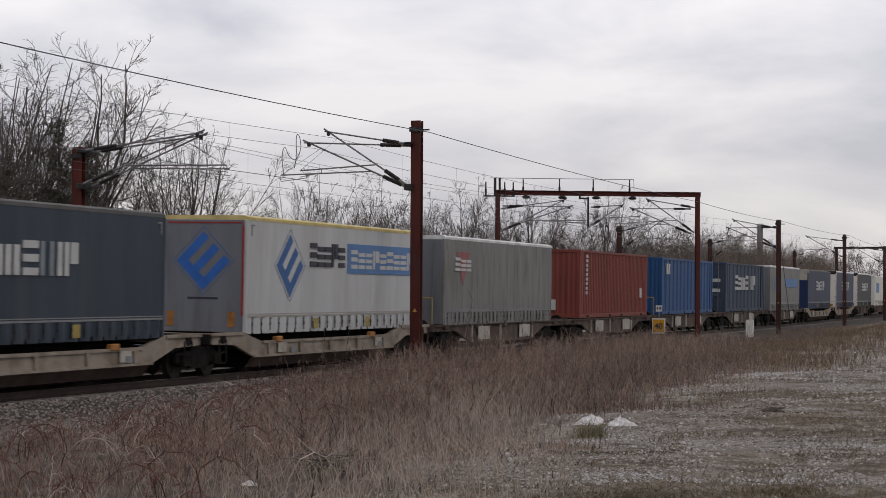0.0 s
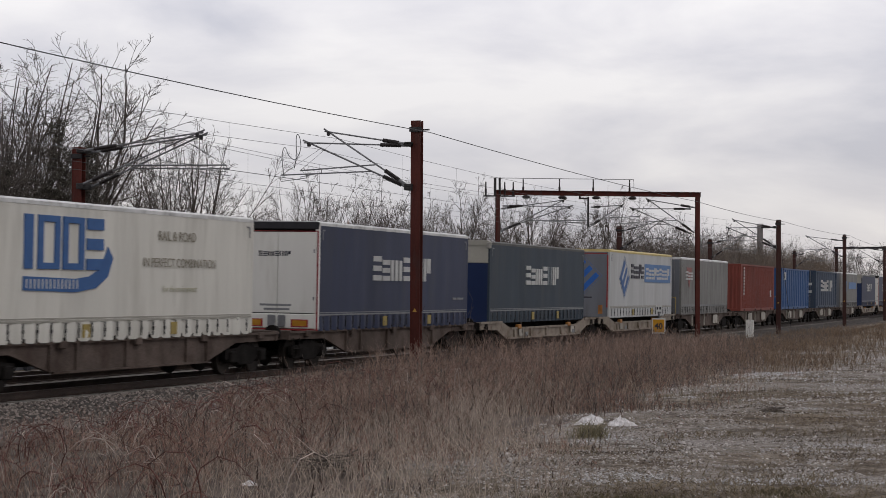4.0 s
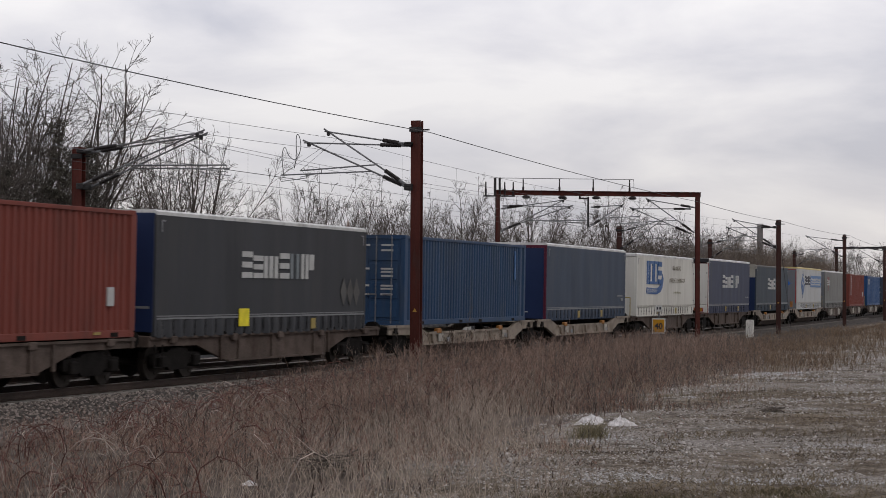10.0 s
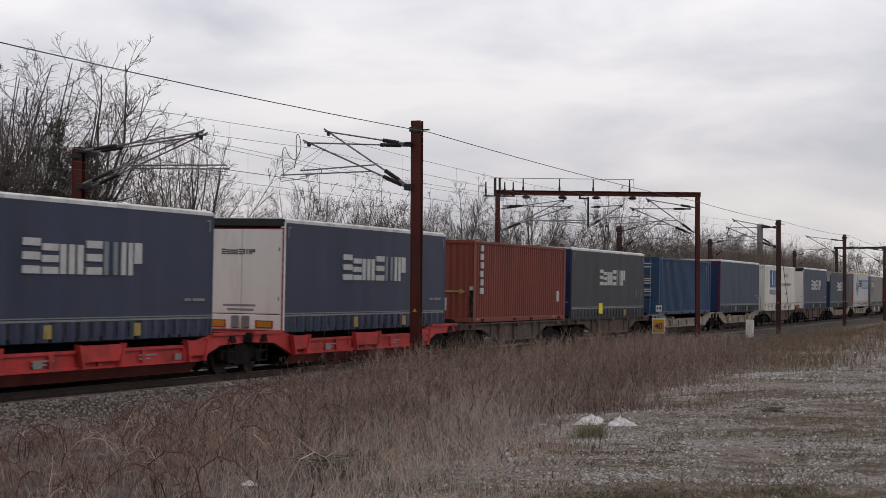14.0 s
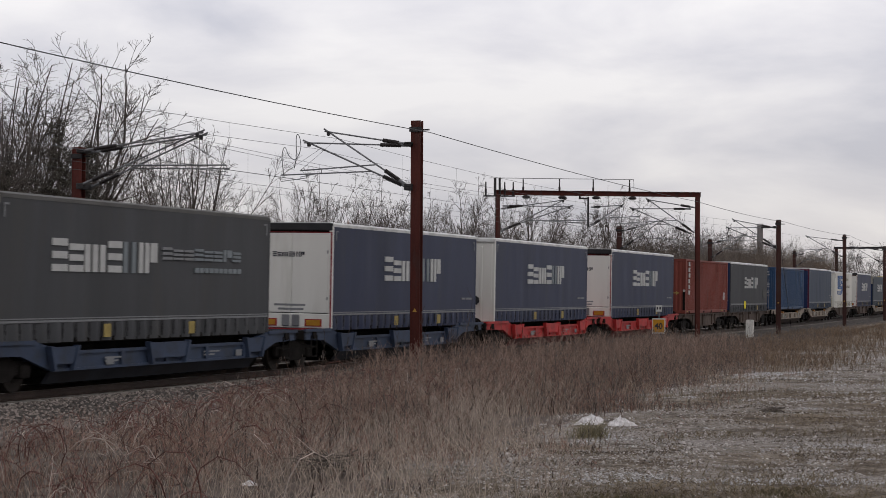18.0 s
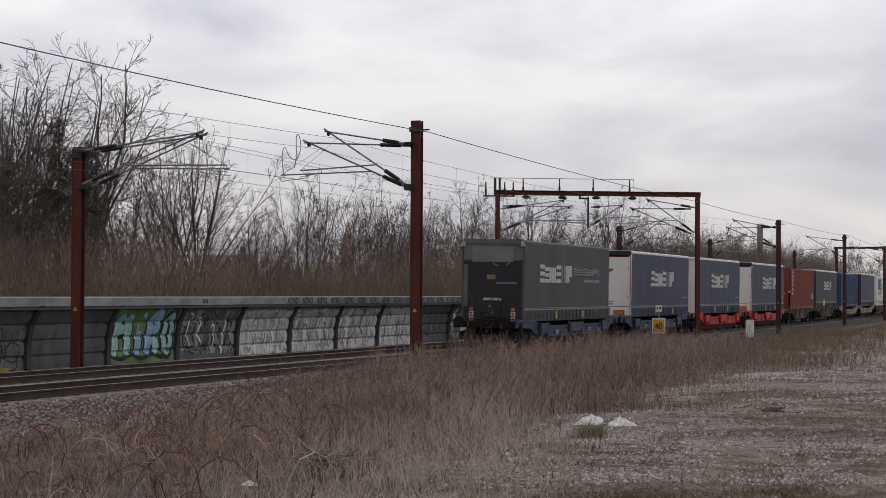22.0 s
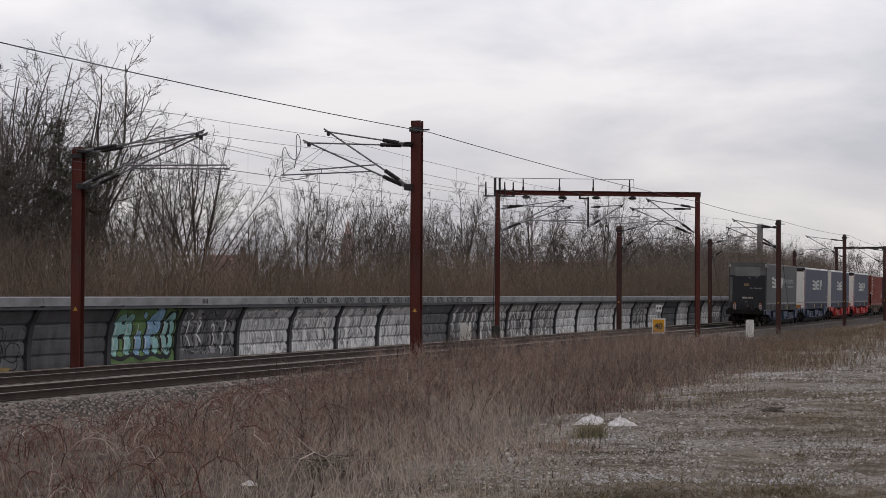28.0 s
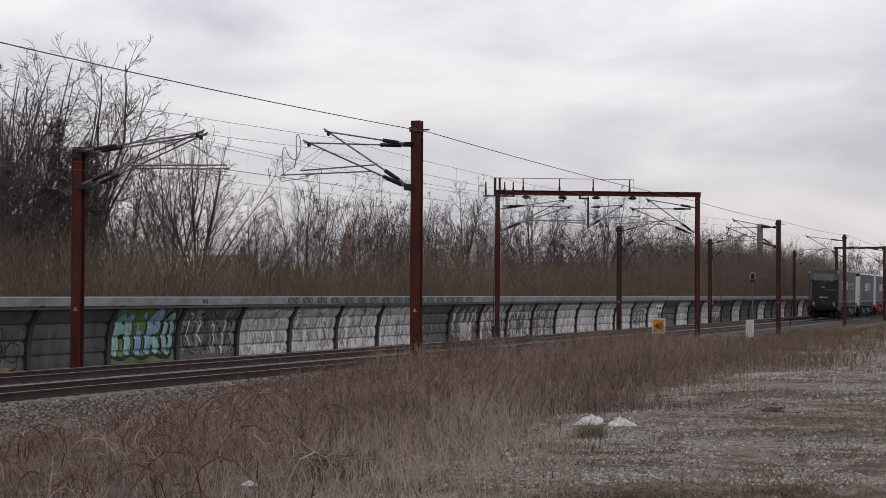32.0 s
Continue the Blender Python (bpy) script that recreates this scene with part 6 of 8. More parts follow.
            part("door_print", m, MAT["logo_white"], o, "small white print on the door")
            rectangles(o, "upright_print", [(h - 1.45, h - 1.36, 2.7, 3.8)], MAT["logo_pale_blue"], -HALF - 0.004)
        elif i == 7:
            o = curtain_body(ln, "blue_slate_curtain", "roof_edge", "blue", "plain blue-grey curtain-sided trailer with deep blue rear doors", seed=7, patches=(-h + 5.0, h - 4.5), top=4.22)
            rectangles(o, "small_print", [(h - 1.6, h - 0.6, 2.05, 2.12), (h - 0.9, h - 0.5, 1.85, 1.98)], MAT["logo_grey"], -HALF - 0.012)
        elif i == 8:
            o = curtain_body(ln, "white_curtain", "roof_edge", "whitefront", "dirty white curtain-sided swap body with large blue mark", seed=8, patches=(-h + 4.7, h - 4.5), top=4.14)
            word_shapes(o, -h + 1.95, -h + 5.5, 2.66, 3.82, 4, MAT["logo_navy"], side_y=-HALF - 0.014, label="blue plain logo block")
            tail = [(-h + 2.05, 2.20), (-h + 4.2, 2.16), (-h + 5.1, 2.26), (-h + 5.62, 2.52), (-h + 5.85, 2.95), (-h + 5.6, 3.2), (-h + 5.45, 2.95), (-h + 5.25, 2.68), (-h + 4.8, 2.52), (-h + 4.2, 2.46), (-h + 2.05, 2.50)]
            part("logo_tail", M().prism(tail, "y", -HALF - 0.028, -HALF + 0.005), MAT["logo_navy"], o, "curved blue band")
            for k in range(14):
                part("logo_tick", M().box(-h + 2.15 + 0.16 * k, -h + 2.19 + 0.16 * k, -HALF - 0.034, -HALF - 0.028, 2.24, 2.44), MAT["white_curtain"], o)
            text_on_side(o, "RAIL & ROAD", -h + 9.0, 3.42, 0.33, "text_brown", "olive slogan lettering")
            text_on_side(o, "IN PERFECT COMBINATION", -h + 9.2, 2.78, 0.31, "text_brown", "olive slogan lettering")
            text_on_side(o, "for the environment", -h + 9.2, 2.18, 0.22, "text_olive", "faint olive slogan lettering")
        elif i in (10, 17):
            o = curtain_body(ln, "slate_grey_curtain" if i == 10 else "slate_curtain", "dark_tarp", "rolled", "dark slate curtain-sided swap body with white lettering", seed=i, patches=(-h + 5.6, h - 4.2), top=4.08)
            brand_side(o, -h + 4.6, -h + 9.3, 2.52, 3.26)
        elif i == 11:
            o = curtain_body(ln, "shaded_white_curtain", "yellow_edge", "diamond", "white curtain-sided trailer with blue diamond and lettering", seed=11, patches=(-h + 4.6, h - 4.6), top=4.20)
            dm = M()
            for pts in diamond(-h + 2.75, 2.92, 1.05, 1.02):
                dm.prism(pts, "y", -HALF - 0.020, -HALF - 0.014)
            part("diamond_mark", dm, MAT["logo_navy"], o, "blue striped diamond")
            word_shapes(o, -h + 4.15, -h + 6.75, 2.92, 3.60, 5, MAT["logo_black"], side_y=-HALF - 0.014, label="dark plain logo block")
            rectangles(o, "brand_panel", [(-h + 6.9, h - 0.45, 2.75, 3.64)], MAT["logo_pale_blue"], -HALF - 0.012, "blue panel")
            word_shapes(o, -h + 7.15, h - 0.7, 2.90, 3.46, 9, MAT["logo_white"], side_y=-HALF - 0.020, label="white plain logo block")
        elif i in (12, 16):
            o = curtain_body(ln, "grey_curtain", "roof_edge", "grey", "grey curtain-sided swap body", seed=i, patches=(), top=4.14, straps=30)
            if i == 12:
                part("logo_wedge", M().prism([(-h + 1.25, 3.62), (-h + 2.75, 3.62), (-h + 2.0, 2.45)], "y", -HALF - 0.020, -HALF - 0.014), MAT["faded_red"], o, "faded red downward wedge")
                word_shapes(o, -h + 1.1, -h + 2.9, 2.95, 3.42, 3, MAT["logo_white"], side_y=-HALF - 0.021, label="white plain logo block")
            else:
                rectangles(o, "brand_mark", [(-h + 2, -h + 4.5, 2.4, 3.4), (-h + 6.5, h - 1.2, 2.7, 3.3)], MAT["logo_pale_blue"], -HALF - 0.012, "faded blue panels")
        elif i == 13:
            o = steel_container(ln, "oxide_red_box", "oxide red corrugated steel container with white markings", 4.08, False)
            rectangles(o, "brand_mark", [(-h + 1.0, -h + 1.25, 3.75 - 0.2 * k, 3.88 - 0.2 * k) for k in range(9)], MAT["logo_white"], -HALF - 0.004, "white upright lettering blocks")
            rectangles(o, "data_panel", [(h - 1.6, h - 1.25, 2.0, 2.45)], MAT["logo_white"], -HALF - 0.004)
            part("end_label", M().box(-h - 0.002, -h + 0.006, -0.2, 0.35, 1.45, 1.9), MAT["logo_white"], o, "white placard")
        elif i == 14:
            o = steel_container(ln, "bright_blue_box", "bright blue steel container with a white letter mark", 4.05, False, corr=0.9)
            rectangles(o, "brand_mark", [(-h + 1.0, -h + 1.3, 3.2, 3.75), (-h + 1.4, -h + 1.8, 3.2, 3.75)], MAT["logo_white"], -HALF - 0.004, "white letter block")
        elif i == 15:
            o = steel_container(ln, "blue_slate_curtain", "slate blue container with bold white lettering", 4.08, True, corr=1.2)
            brand_side(o, -h + 3.0, -h + 10.2, 2.45, 3.35)
            part("end_mark", M().box(-h - 0.004, -h + 0.004, -0.95, -0.2, 2.9, 3.1).box(-h - 0.004, -h + 0.004, -0.95, 0.0, 2.3, 2.5), MAT["logo_white"], o)
        elif i == 18:
            o = curtain_body(ln, "slate_curtain", "roof_edge", "white", navy, seed=18, patches=(), top=4.2)
            brand_side(o, -h + 4.25, -h + 9.55, 2.56, 3.32)
        elif i == 20:
            o = curtain_body(ln, "white_curtain", "roof_edge", "whitefront", "white curtain-sided trailer with blue mark", seed=20, top=4.14)
            rectangles(o, "blue_mark", [(-h + 2, -h + 5, 2.4, 3.4)], MAT["logo_pale_blue"], -HALF - 0.012)
        else:
            o = curtain_body(ln, "grey_curtain", "roof_edge", "grey", "grey curtain-sided swap body", seed=i, top=4.14)
        out.append(o)
    return out


def make_wagons():
    out = []
    n = len(LOADS)
    ends = [LOADS[0][0] - 1.3] + [(LOADS[i][1] + LOADS[i + 1][0]) / 2 for i in range(n - 1)] + [LOADS[-1][1] + 1.3]
    pairs = {0: "r", 1: "f", 2: "r", 3: "f", 6: "r", 7: "f", 10: "r", 11: "f", 17: "r", 18: "f"}
    colour = {0: "blue_wagon", 1: "blue_wagon", 2: "red_wagon", 3: "red_wagon"}
    words = {"blue_wagon": "blue-grey steel pocket wagon section, dirty", "red_wagon": "bright red steel pocket wagon section", "beige_wagon": "beige steel pocket wagon section, rust-stained"}
    for i, (a, b) in enumerate(LOADS):
        c = (a + b) / 2
        if i in pairs:
            k = colour.get(i, "beige_wagon")
            o = pocket_wagon(ends[i] - c, ends[i + 1] - c, k, words[k], pairs[i] == "f", pairs[i] == "r")
        elif i in (12, 13, 14, 15, 16):
            o = container_wagon(ends[i] - c, ends[i + 1] - c, "brown_wagon", "brown container wagon with pale sill panels", "pale_wagon", handrail=i in (12, 14))
        else:
            o = container_wagon(ends[i] - c, ends[i + 1] - c, "brown_wagon", "dark rusty brown flat container wagon", handrail=i == 8)
        out.append(o)
    return out


TRAIN_LOADS = make_loads()
TRAIN_WAGONS = make_wagons()

# how far the train has come along the line at each time
T_KNOTS = [0, 4, 8, 12, 16, 20, 24, 28, 32]
SPEEDS = [9.7246, 9.6556, 9.4797, 9.2997, 9.1224, 9.2823, 9.4378, 9.616, 9.8074]
_tg = np.arange(0, 32.001, 0.05)
_vg = np.interp(_tg, T_KNOTS, SPEEDS)
_sg = np.concatenate([[0], np.cumsum((_vg[1:] + _vg[:-1]) / 2 * 0.05)])
_sg = _sg - np.interp(19.0, _tg, _sg)


def run(t):
    return float(np.interp(t, _tg, _sg))


def motions():
    times = [k * 0.5 for k in range(65)]
    for (a, b), load, wagon in zip(LOADS, TRAIN_LOADS, TRAIN_WAGONS):
        rows = []
        for t in times:
            u = run(t)
            p, q = at(u + (a + b) / 2 - 5, 0), at(u + (a + b) / 2 + 5, 0)
            c = (p + q) / 2
            d = q - p
            rows.append((t, Matrix.Translation(c) @ pose(0, 0, 0, 0, 0, math.degrees(math.atan2(d.y, d.x))) @ pose(0, 0, 0, 0.8, 0, 0)))
        walk(load, rows)
        walk(wagon, rows)
    spin = [k / 15 for k in range(481)]
    turns = [math.degrees((run(t) - run(0)) / 0.46) for t in spin]
    for w in SPINNING:
        base = w.matrix_basis.translation.copy()
        walk(w, [(t, Matrix.Translation(base) @ pose(0, 0, 0, 0, a % 360, 0)) for t, a in zip(spin, turns)])


# ---------- vegetation ----------
def strokes(P, Q, r1, r2, n=3):
    """Tapered n-sided sticks from P to Q: vertices and faces."""
    P, Q = np.asarray(P, float), np.asarray(Q, float)
    r1, r2 = np.broadcast_to(r1, len(P)), np.broadcast_to(r2, len(P))
    d = Q - P
    d /= np.maximum(np.linalg.norm(d, axis=1, keepdims=True), 1e-6)
    ref = np.where(np.abs(d[:, 2:3]) > 0.9, np.array([[1.0, 0, 0]]), np.array([[0, 0, 1.0]]))
    a = np.cross(d, ref)
    a /= np.maximum(np.linalg.norm(a, axis=1, keepdims=True), 1e-6)
    b = np.cross(d, a)
    v = np.empty((len(P), 2 * n, 3))
    for i in range(n):
        c, s = math.cos(2 * math.pi * i / n), math.sin(2 * math.pi * i / n)
        v[:, i] = P + r1[:, None] * (c * a + s * b)
        v[:, n + i] = Q + r2[:, None] * (c * a + s * b)
    base = (np.arange(len(P)) * 2 * n)[:, None, None]
    f = np.array([[i, (i + 1) % n, n + (i + 1) % n, n + i] for i in range(n)])[None] + base
    return v.reshape(-1, 3), f.reshape(-1, 4)


def grow(seed, limbs, spread, trunk=0.15, leaders=1, r0=0.11, kids=(7, 4, 3), angle=(34, 38, 42), share=(0.52, 0.5, 0.5), up=0.05, wander=0.055, bare=0.25, dome=0.35, tilt=(0, 0)):
    """Branch segments of a bare tree 10 m high at the origin: limbs that fan out of the trunk, each forking three times into straight fine twigs."""
    rng = np.random.default_rng(seed)
    segs = []

    def unit(v):
        return v / max(np.linalg.norm(v), 1e-6)

    def off(d, ang):
        ax = unit(np.cross(d, rng.normal(0, 1, 3)))
        t = math.radians(ang * rng.uniform(0.65, 1.25))
        return unit(d * math.cos(t) + ax * math.sin(t))

    def limb(p, d, length, r, lev):
        n = (7, 4, 2, 1)[lev]
        spots = np.sort(rng.uniform(bare if lev == 0 else 0.15, 1.0, kids[lev] + rng.integers(0, 2))) if lev < 3 else []
        j = 0
        for i in range(n):
            d = unit(d + rng.normal(0, wander, 3) + np.array([0, 0, up * (0.2 if lev else 1.0)]))
            q = p + d * length / n
            ra, rb = r * (1 - 0.8 * i / n), r * (1 - 0.8 * (i + 1) / n)
            segs.append((p, q, ra, rb, lev))
            while j < len(spots) and spots[j] <= (i + 1) / n:
                k = spots[j]
                limb(p + (q - p) * (k * n - i), off(d, angle[lev]), length * share[lev] * (1.2 - 0.75 * k) * rng.uniform(0.6, 1.15), max(ra * 0.55, 0.006), lev + 1)
                j += 1
            p = q

    top = np.array([0.0, 0.0, 0.0])
    if trunk:
        a = np.zeros(3)
        for i in range(4):
            q = np.array([tilt[0] * trunk * 10 * (i + 1) / 4, tilt[1] * trunk * 10 * (i + 1) / 4, trunk * 10 * (i + 1) / 4]) + rng.normal(0, 0.04, 3) * np.array([1, 1, 0])
            segs.append((a, q, r0 * (1.15 - 0.08 * i), r0 * (1.07 - 0.08 * i), 0))
            a = q
        top = a
    for k in range(limbs):
        a = 2 * math.pi * (k * 0.382 + rng.random() * 0.12)
        t = spread * ((k + 0.4) / limbs) ** 0.6 * rng.uniform(0.85, 1.1)
        ln = 10 * (1 - trunk) * (1 - dome * (t / max(spread, 1)) ** 2) * rng.uniform(0.82, 1.05)
        t = math.radians(t)
        base = top * rng.uniform(0.82, 1.0) if trunk else rng.normal(0, 0.35, 3) * np.array([1, 1, 0])
        limb(base, unit(np.array([math.sin(t) * math.cos(a) + tilt[0], math.sin(t) * math.sin(a) + tilt[1], math.cos(t)])), ln, r0 * (0.62 if k < leaders else 0.42) * rng.uniform(0.8, 1.1), 0)
    k = 10.0 / float(np.percentile([s[1][2] for s in segs], 99.0))
    return [(p * k, q * k, a, b, lev) for p, q, a, b, lev in segs]


TREE_KINDS = {
    "tall": (dict(limbs=7, spread=34, trunk=0.34, leaders=2, r0=0.13, kids=(9, 5, 2), angle=(42, 46, 48), share=(0.50, 0.5, 0.7), up=0.02, wander=0.09, bare=0.10, dome=0.25, seed=4), "tall open leafless tree with thin crown"),
    "fan": (dict(limbs=19, spread=56, trunk=0.15, leaders=1, r0=0.15, kids=(8, 5, 2), angle=(30, 40, 44), share=(0.40, 0.55, 0.8), up=0.03, wander=0.045, bare=0.32, dome=0.40, seed=11), "leafless tree with a round fan of stems"),
    "wide": (dict(limbs=15, spread=62, trunk=0.18, leaders=2, r0=0.15, kids=(8, 5, 2), angle=(42, 46, 46), share=(0.43, 0.55, 0.8), up=0.045, wander=0.07, bare=0.28, dome=0.42, seed=17), "leafless tree with a wide forked crown"),
    "shrub": (dict(limbs=14, spread=44, trunk=0.0, r0=0.11, kids=(7, 5, 2), angle=(46, 48, 46), share=(0.38, 0.55, 0.8), up=0.025, wander=0.07, bare=0.30, dome=0.30, seed=23), "leafless multi-stemmed thicket tree"),
    "upright": (dict(limbs=12, spread=32, trunk=0.08, leaders=3, r0=0.12, kids=(8, 5, 2), angle=(48, 50, 46), share=(0.34, 0.55, 0.8), up=0.03, wander=0.07, bare=0.22, dome=0.30, seed=35), "leafless tree with dense upright fine twigs"),
}


def tree_proto(kind, stout):
    spec, label = TREE_KINDS[kind]
    segs = grow(**spec)
    o = tagged(new("bare_tree"), label, "tree", "bare trees behind the barrier")
    least = np.array([0.020, 0.0115, 0.0085, 0.0065]) * stout
    for nm, sel, mat, n in (("trunk", [s for s in segs if s[4] < 1], MAT["bark"], 5), ("crown", [s for s in segs if s[4] >= 1], MAT["twig"], 3)):
        lev = np.array([s[4] for s in sel])
        v, f = strokes([s[0] for s in sel], [s[1] for s in sel], np.maximum([s[2] for s in sel], least[lev]), np.maximum([s[3] for s in sel], least[lev] * 0.7), n)
        part(nm, quick_mesh(nm, v, f, mat, 4), mat, o)
    return o


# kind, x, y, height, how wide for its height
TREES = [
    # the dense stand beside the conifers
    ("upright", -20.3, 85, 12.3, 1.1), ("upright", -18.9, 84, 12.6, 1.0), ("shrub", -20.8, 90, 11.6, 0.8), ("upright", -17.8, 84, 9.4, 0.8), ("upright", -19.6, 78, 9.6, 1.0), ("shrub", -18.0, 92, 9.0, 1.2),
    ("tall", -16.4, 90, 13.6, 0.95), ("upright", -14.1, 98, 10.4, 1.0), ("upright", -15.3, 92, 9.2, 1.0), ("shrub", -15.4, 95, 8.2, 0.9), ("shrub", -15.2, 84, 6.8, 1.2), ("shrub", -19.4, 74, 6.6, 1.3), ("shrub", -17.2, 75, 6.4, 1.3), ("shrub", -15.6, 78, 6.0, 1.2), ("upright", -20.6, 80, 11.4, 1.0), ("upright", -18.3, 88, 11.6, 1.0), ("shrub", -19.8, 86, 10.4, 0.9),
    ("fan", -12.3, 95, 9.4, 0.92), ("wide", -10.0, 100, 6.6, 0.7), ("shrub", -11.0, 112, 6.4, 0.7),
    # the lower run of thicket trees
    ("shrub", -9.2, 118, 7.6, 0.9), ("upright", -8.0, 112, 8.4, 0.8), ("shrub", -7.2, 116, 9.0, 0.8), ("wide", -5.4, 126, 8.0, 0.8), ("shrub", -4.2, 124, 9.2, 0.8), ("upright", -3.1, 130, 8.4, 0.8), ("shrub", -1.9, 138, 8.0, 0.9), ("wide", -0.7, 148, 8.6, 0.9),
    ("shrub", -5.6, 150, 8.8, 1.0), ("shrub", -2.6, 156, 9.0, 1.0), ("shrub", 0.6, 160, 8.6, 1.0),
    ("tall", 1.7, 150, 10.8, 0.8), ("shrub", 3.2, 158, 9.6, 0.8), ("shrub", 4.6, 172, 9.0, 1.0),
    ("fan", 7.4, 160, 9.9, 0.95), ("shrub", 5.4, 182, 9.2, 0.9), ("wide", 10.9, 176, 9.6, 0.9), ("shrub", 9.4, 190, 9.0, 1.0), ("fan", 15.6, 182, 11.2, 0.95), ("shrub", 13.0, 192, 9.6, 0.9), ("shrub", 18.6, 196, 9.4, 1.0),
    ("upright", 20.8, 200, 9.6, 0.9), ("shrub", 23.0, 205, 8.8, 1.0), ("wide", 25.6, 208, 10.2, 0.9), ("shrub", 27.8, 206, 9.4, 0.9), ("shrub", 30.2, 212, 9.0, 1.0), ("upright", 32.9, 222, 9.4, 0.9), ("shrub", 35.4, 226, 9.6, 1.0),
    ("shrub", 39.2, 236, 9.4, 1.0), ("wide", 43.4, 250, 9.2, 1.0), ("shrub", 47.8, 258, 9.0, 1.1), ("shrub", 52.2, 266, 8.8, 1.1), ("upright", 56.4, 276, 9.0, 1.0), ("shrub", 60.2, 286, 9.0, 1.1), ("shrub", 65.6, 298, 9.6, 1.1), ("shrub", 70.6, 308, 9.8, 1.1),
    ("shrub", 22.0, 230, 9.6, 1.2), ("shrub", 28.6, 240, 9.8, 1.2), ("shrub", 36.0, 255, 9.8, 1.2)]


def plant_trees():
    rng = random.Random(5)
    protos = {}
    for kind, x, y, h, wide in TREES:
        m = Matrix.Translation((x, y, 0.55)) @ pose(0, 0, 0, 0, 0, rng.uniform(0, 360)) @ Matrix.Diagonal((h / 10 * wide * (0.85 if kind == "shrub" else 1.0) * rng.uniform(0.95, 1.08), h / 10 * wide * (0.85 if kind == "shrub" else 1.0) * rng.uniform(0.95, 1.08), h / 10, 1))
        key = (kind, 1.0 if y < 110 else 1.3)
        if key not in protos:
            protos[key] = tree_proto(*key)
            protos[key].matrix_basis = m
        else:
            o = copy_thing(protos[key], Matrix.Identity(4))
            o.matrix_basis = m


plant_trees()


def conifer(x, y, height, radius, seed):
    rng = np.random.default_rng(seed)
    o = tagged(new("conifer"), "dark ragged evergreen conifer", "tree", "conifers behind the barrier")
    o.matrix_basis = pose(x, y, 0.5)
    part("trunk", M().tube((0, 0, 0), (0, 0, height * 0.97), 0.16, 7, 0.02), MAT["bark"], o)
    P, Q, R1, R2, NP, NQ = [], [], [], [], [], []
    for i in range(150):
        k = rng.random() ** 0.8
        z = height * (0.10 + 0.88 * k)
        ln = radius * (1.0 - k) ** 0.75 * rng.uniform(0.25, 1.25) + 0.12
        a = rng.uniform(0, 2 * math.pi)
        d = np.array([math.cos(a), math.sin(a), rng.uniform(-0.25, 0.12)])
        p, q = np.array([0, 0, z]), np.array([0, 0, z]) + d * ln
        P.append(p), Q.append(q), R1.append(0.022), R2.append(0.006)
        n = int(22 * ln / radius * 2) + 5
        for _ in range(n):
            t = rng.uniform(0.15, 1.05)
            c = p + d * ln * t + rng.normal(0, 0.05, 3)
            dn = d * 0.5 + rng.normal(0, 0.7, 3) + np.array([0, 0, -0.25])
            dn /= np.linalg.norm(dn)
            NP.append(c), NQ.append(c + dn * rng.uniform(0.12, 0.30))
    v, f = strokes(P, Q, np.array(R1), np.array(R2))
    tagged(part("branch_work", quick_mesh("branch_work", v, f, MAT["bark"], 4), MAT["bark"], o), kind="stuff")
    v, f = strokes(NP, NQ, 0.019, 0.005)
    part("needles", quick_mesh("needles", v, f, MAT["needle"], 4), MAT["needle"], o, "dark green needle sprays")


conifer(-16.2, 80.0, 9.2, 2.4, 1)
conifer(-14.8, 79.0, 8.1, 1.7, 2)
conifer(-17.9, 77.5, 6.8, 2.4, 3)


def stand(name, label, category, material, s, w, z, h, seed, lean=0.10, branches=3, thick=0.010, blen=0.3, droop=0.0, kind="stuff", heads=0.0):
    """Many dry stems with side twigs, one mesh. s, w, z: where each stands; h: heights."""
    rng = np.random.default_rng(seed)
    n = len(s)
    X, Y = at_many(s, w)
    base = np.stack([X, Y, z], 1)
    dirn = np.stack([rng.normal(0, lean, n), rng.normal(0, lean, n), np.ones(n)], 1)
    bend = np.stack([rng.normal(0, lean * 1.6, n), rng.normal(0, lean * 1.6, n), -droop * np.ones(n)], 1)
    mid = base + dirn * (h * 0.55)[:, None]
    top = mid + (dirn + bend) * (h * 0.45)[:, None]
    th = thick * rng.uniform(0.7, 1.3, n)
    P, Q, R1, R2 = [base, mid], [mid, top], [th, th * 0.75], [th * 0.75, th * 0.35]
    for _ in range(branches):
        k = rng.uniform(0.35, 0.98, n)[:, None]
        p = np.where(k < 0.55, base + (mid - base) * k / 0.55, mid + (top - mid) * (k - 0.55) / 0.45)
        a = rng.uniform(0, 2 * math.pi, n)
        ln = (h * blen * rng.uniform(0.4, 1.2, n))[:, None]
        q = p + np.stack([np.cos(a) * 0.55, np.sin(a) * 0.55, rng.uniform(0.3, 1.0, n)], 1) * ln
        P.append(p), Q.append(q), R1.append(th * 0.55), R2.append(th * 0.3)
    if heads:
        P.append(top - dirn * 0.01), Q.append(top + (dirn + bend) * heads * 3.5), R1.append(np.full(n, heads)), R2.append(np.full(n, heads * 0.4))
        for k in (-1, -2):
            P.append(Q[k - 1]), Q.append(Q[k - 1] + np.array([0.0, 0.0, heads * 2.5])), R1.append(np.full(n, heads * 0.8)), R2.append(np.full(n, heads * 0.3))
    v, f = strokes(np.concatenate(P), np.concatenate(Q), np.concatenate(R1), np.concatenate(R2))
    return tagged(new(name, quick_mesh(name, v, f, MAT[material], 4)), label, category, kind=kind)


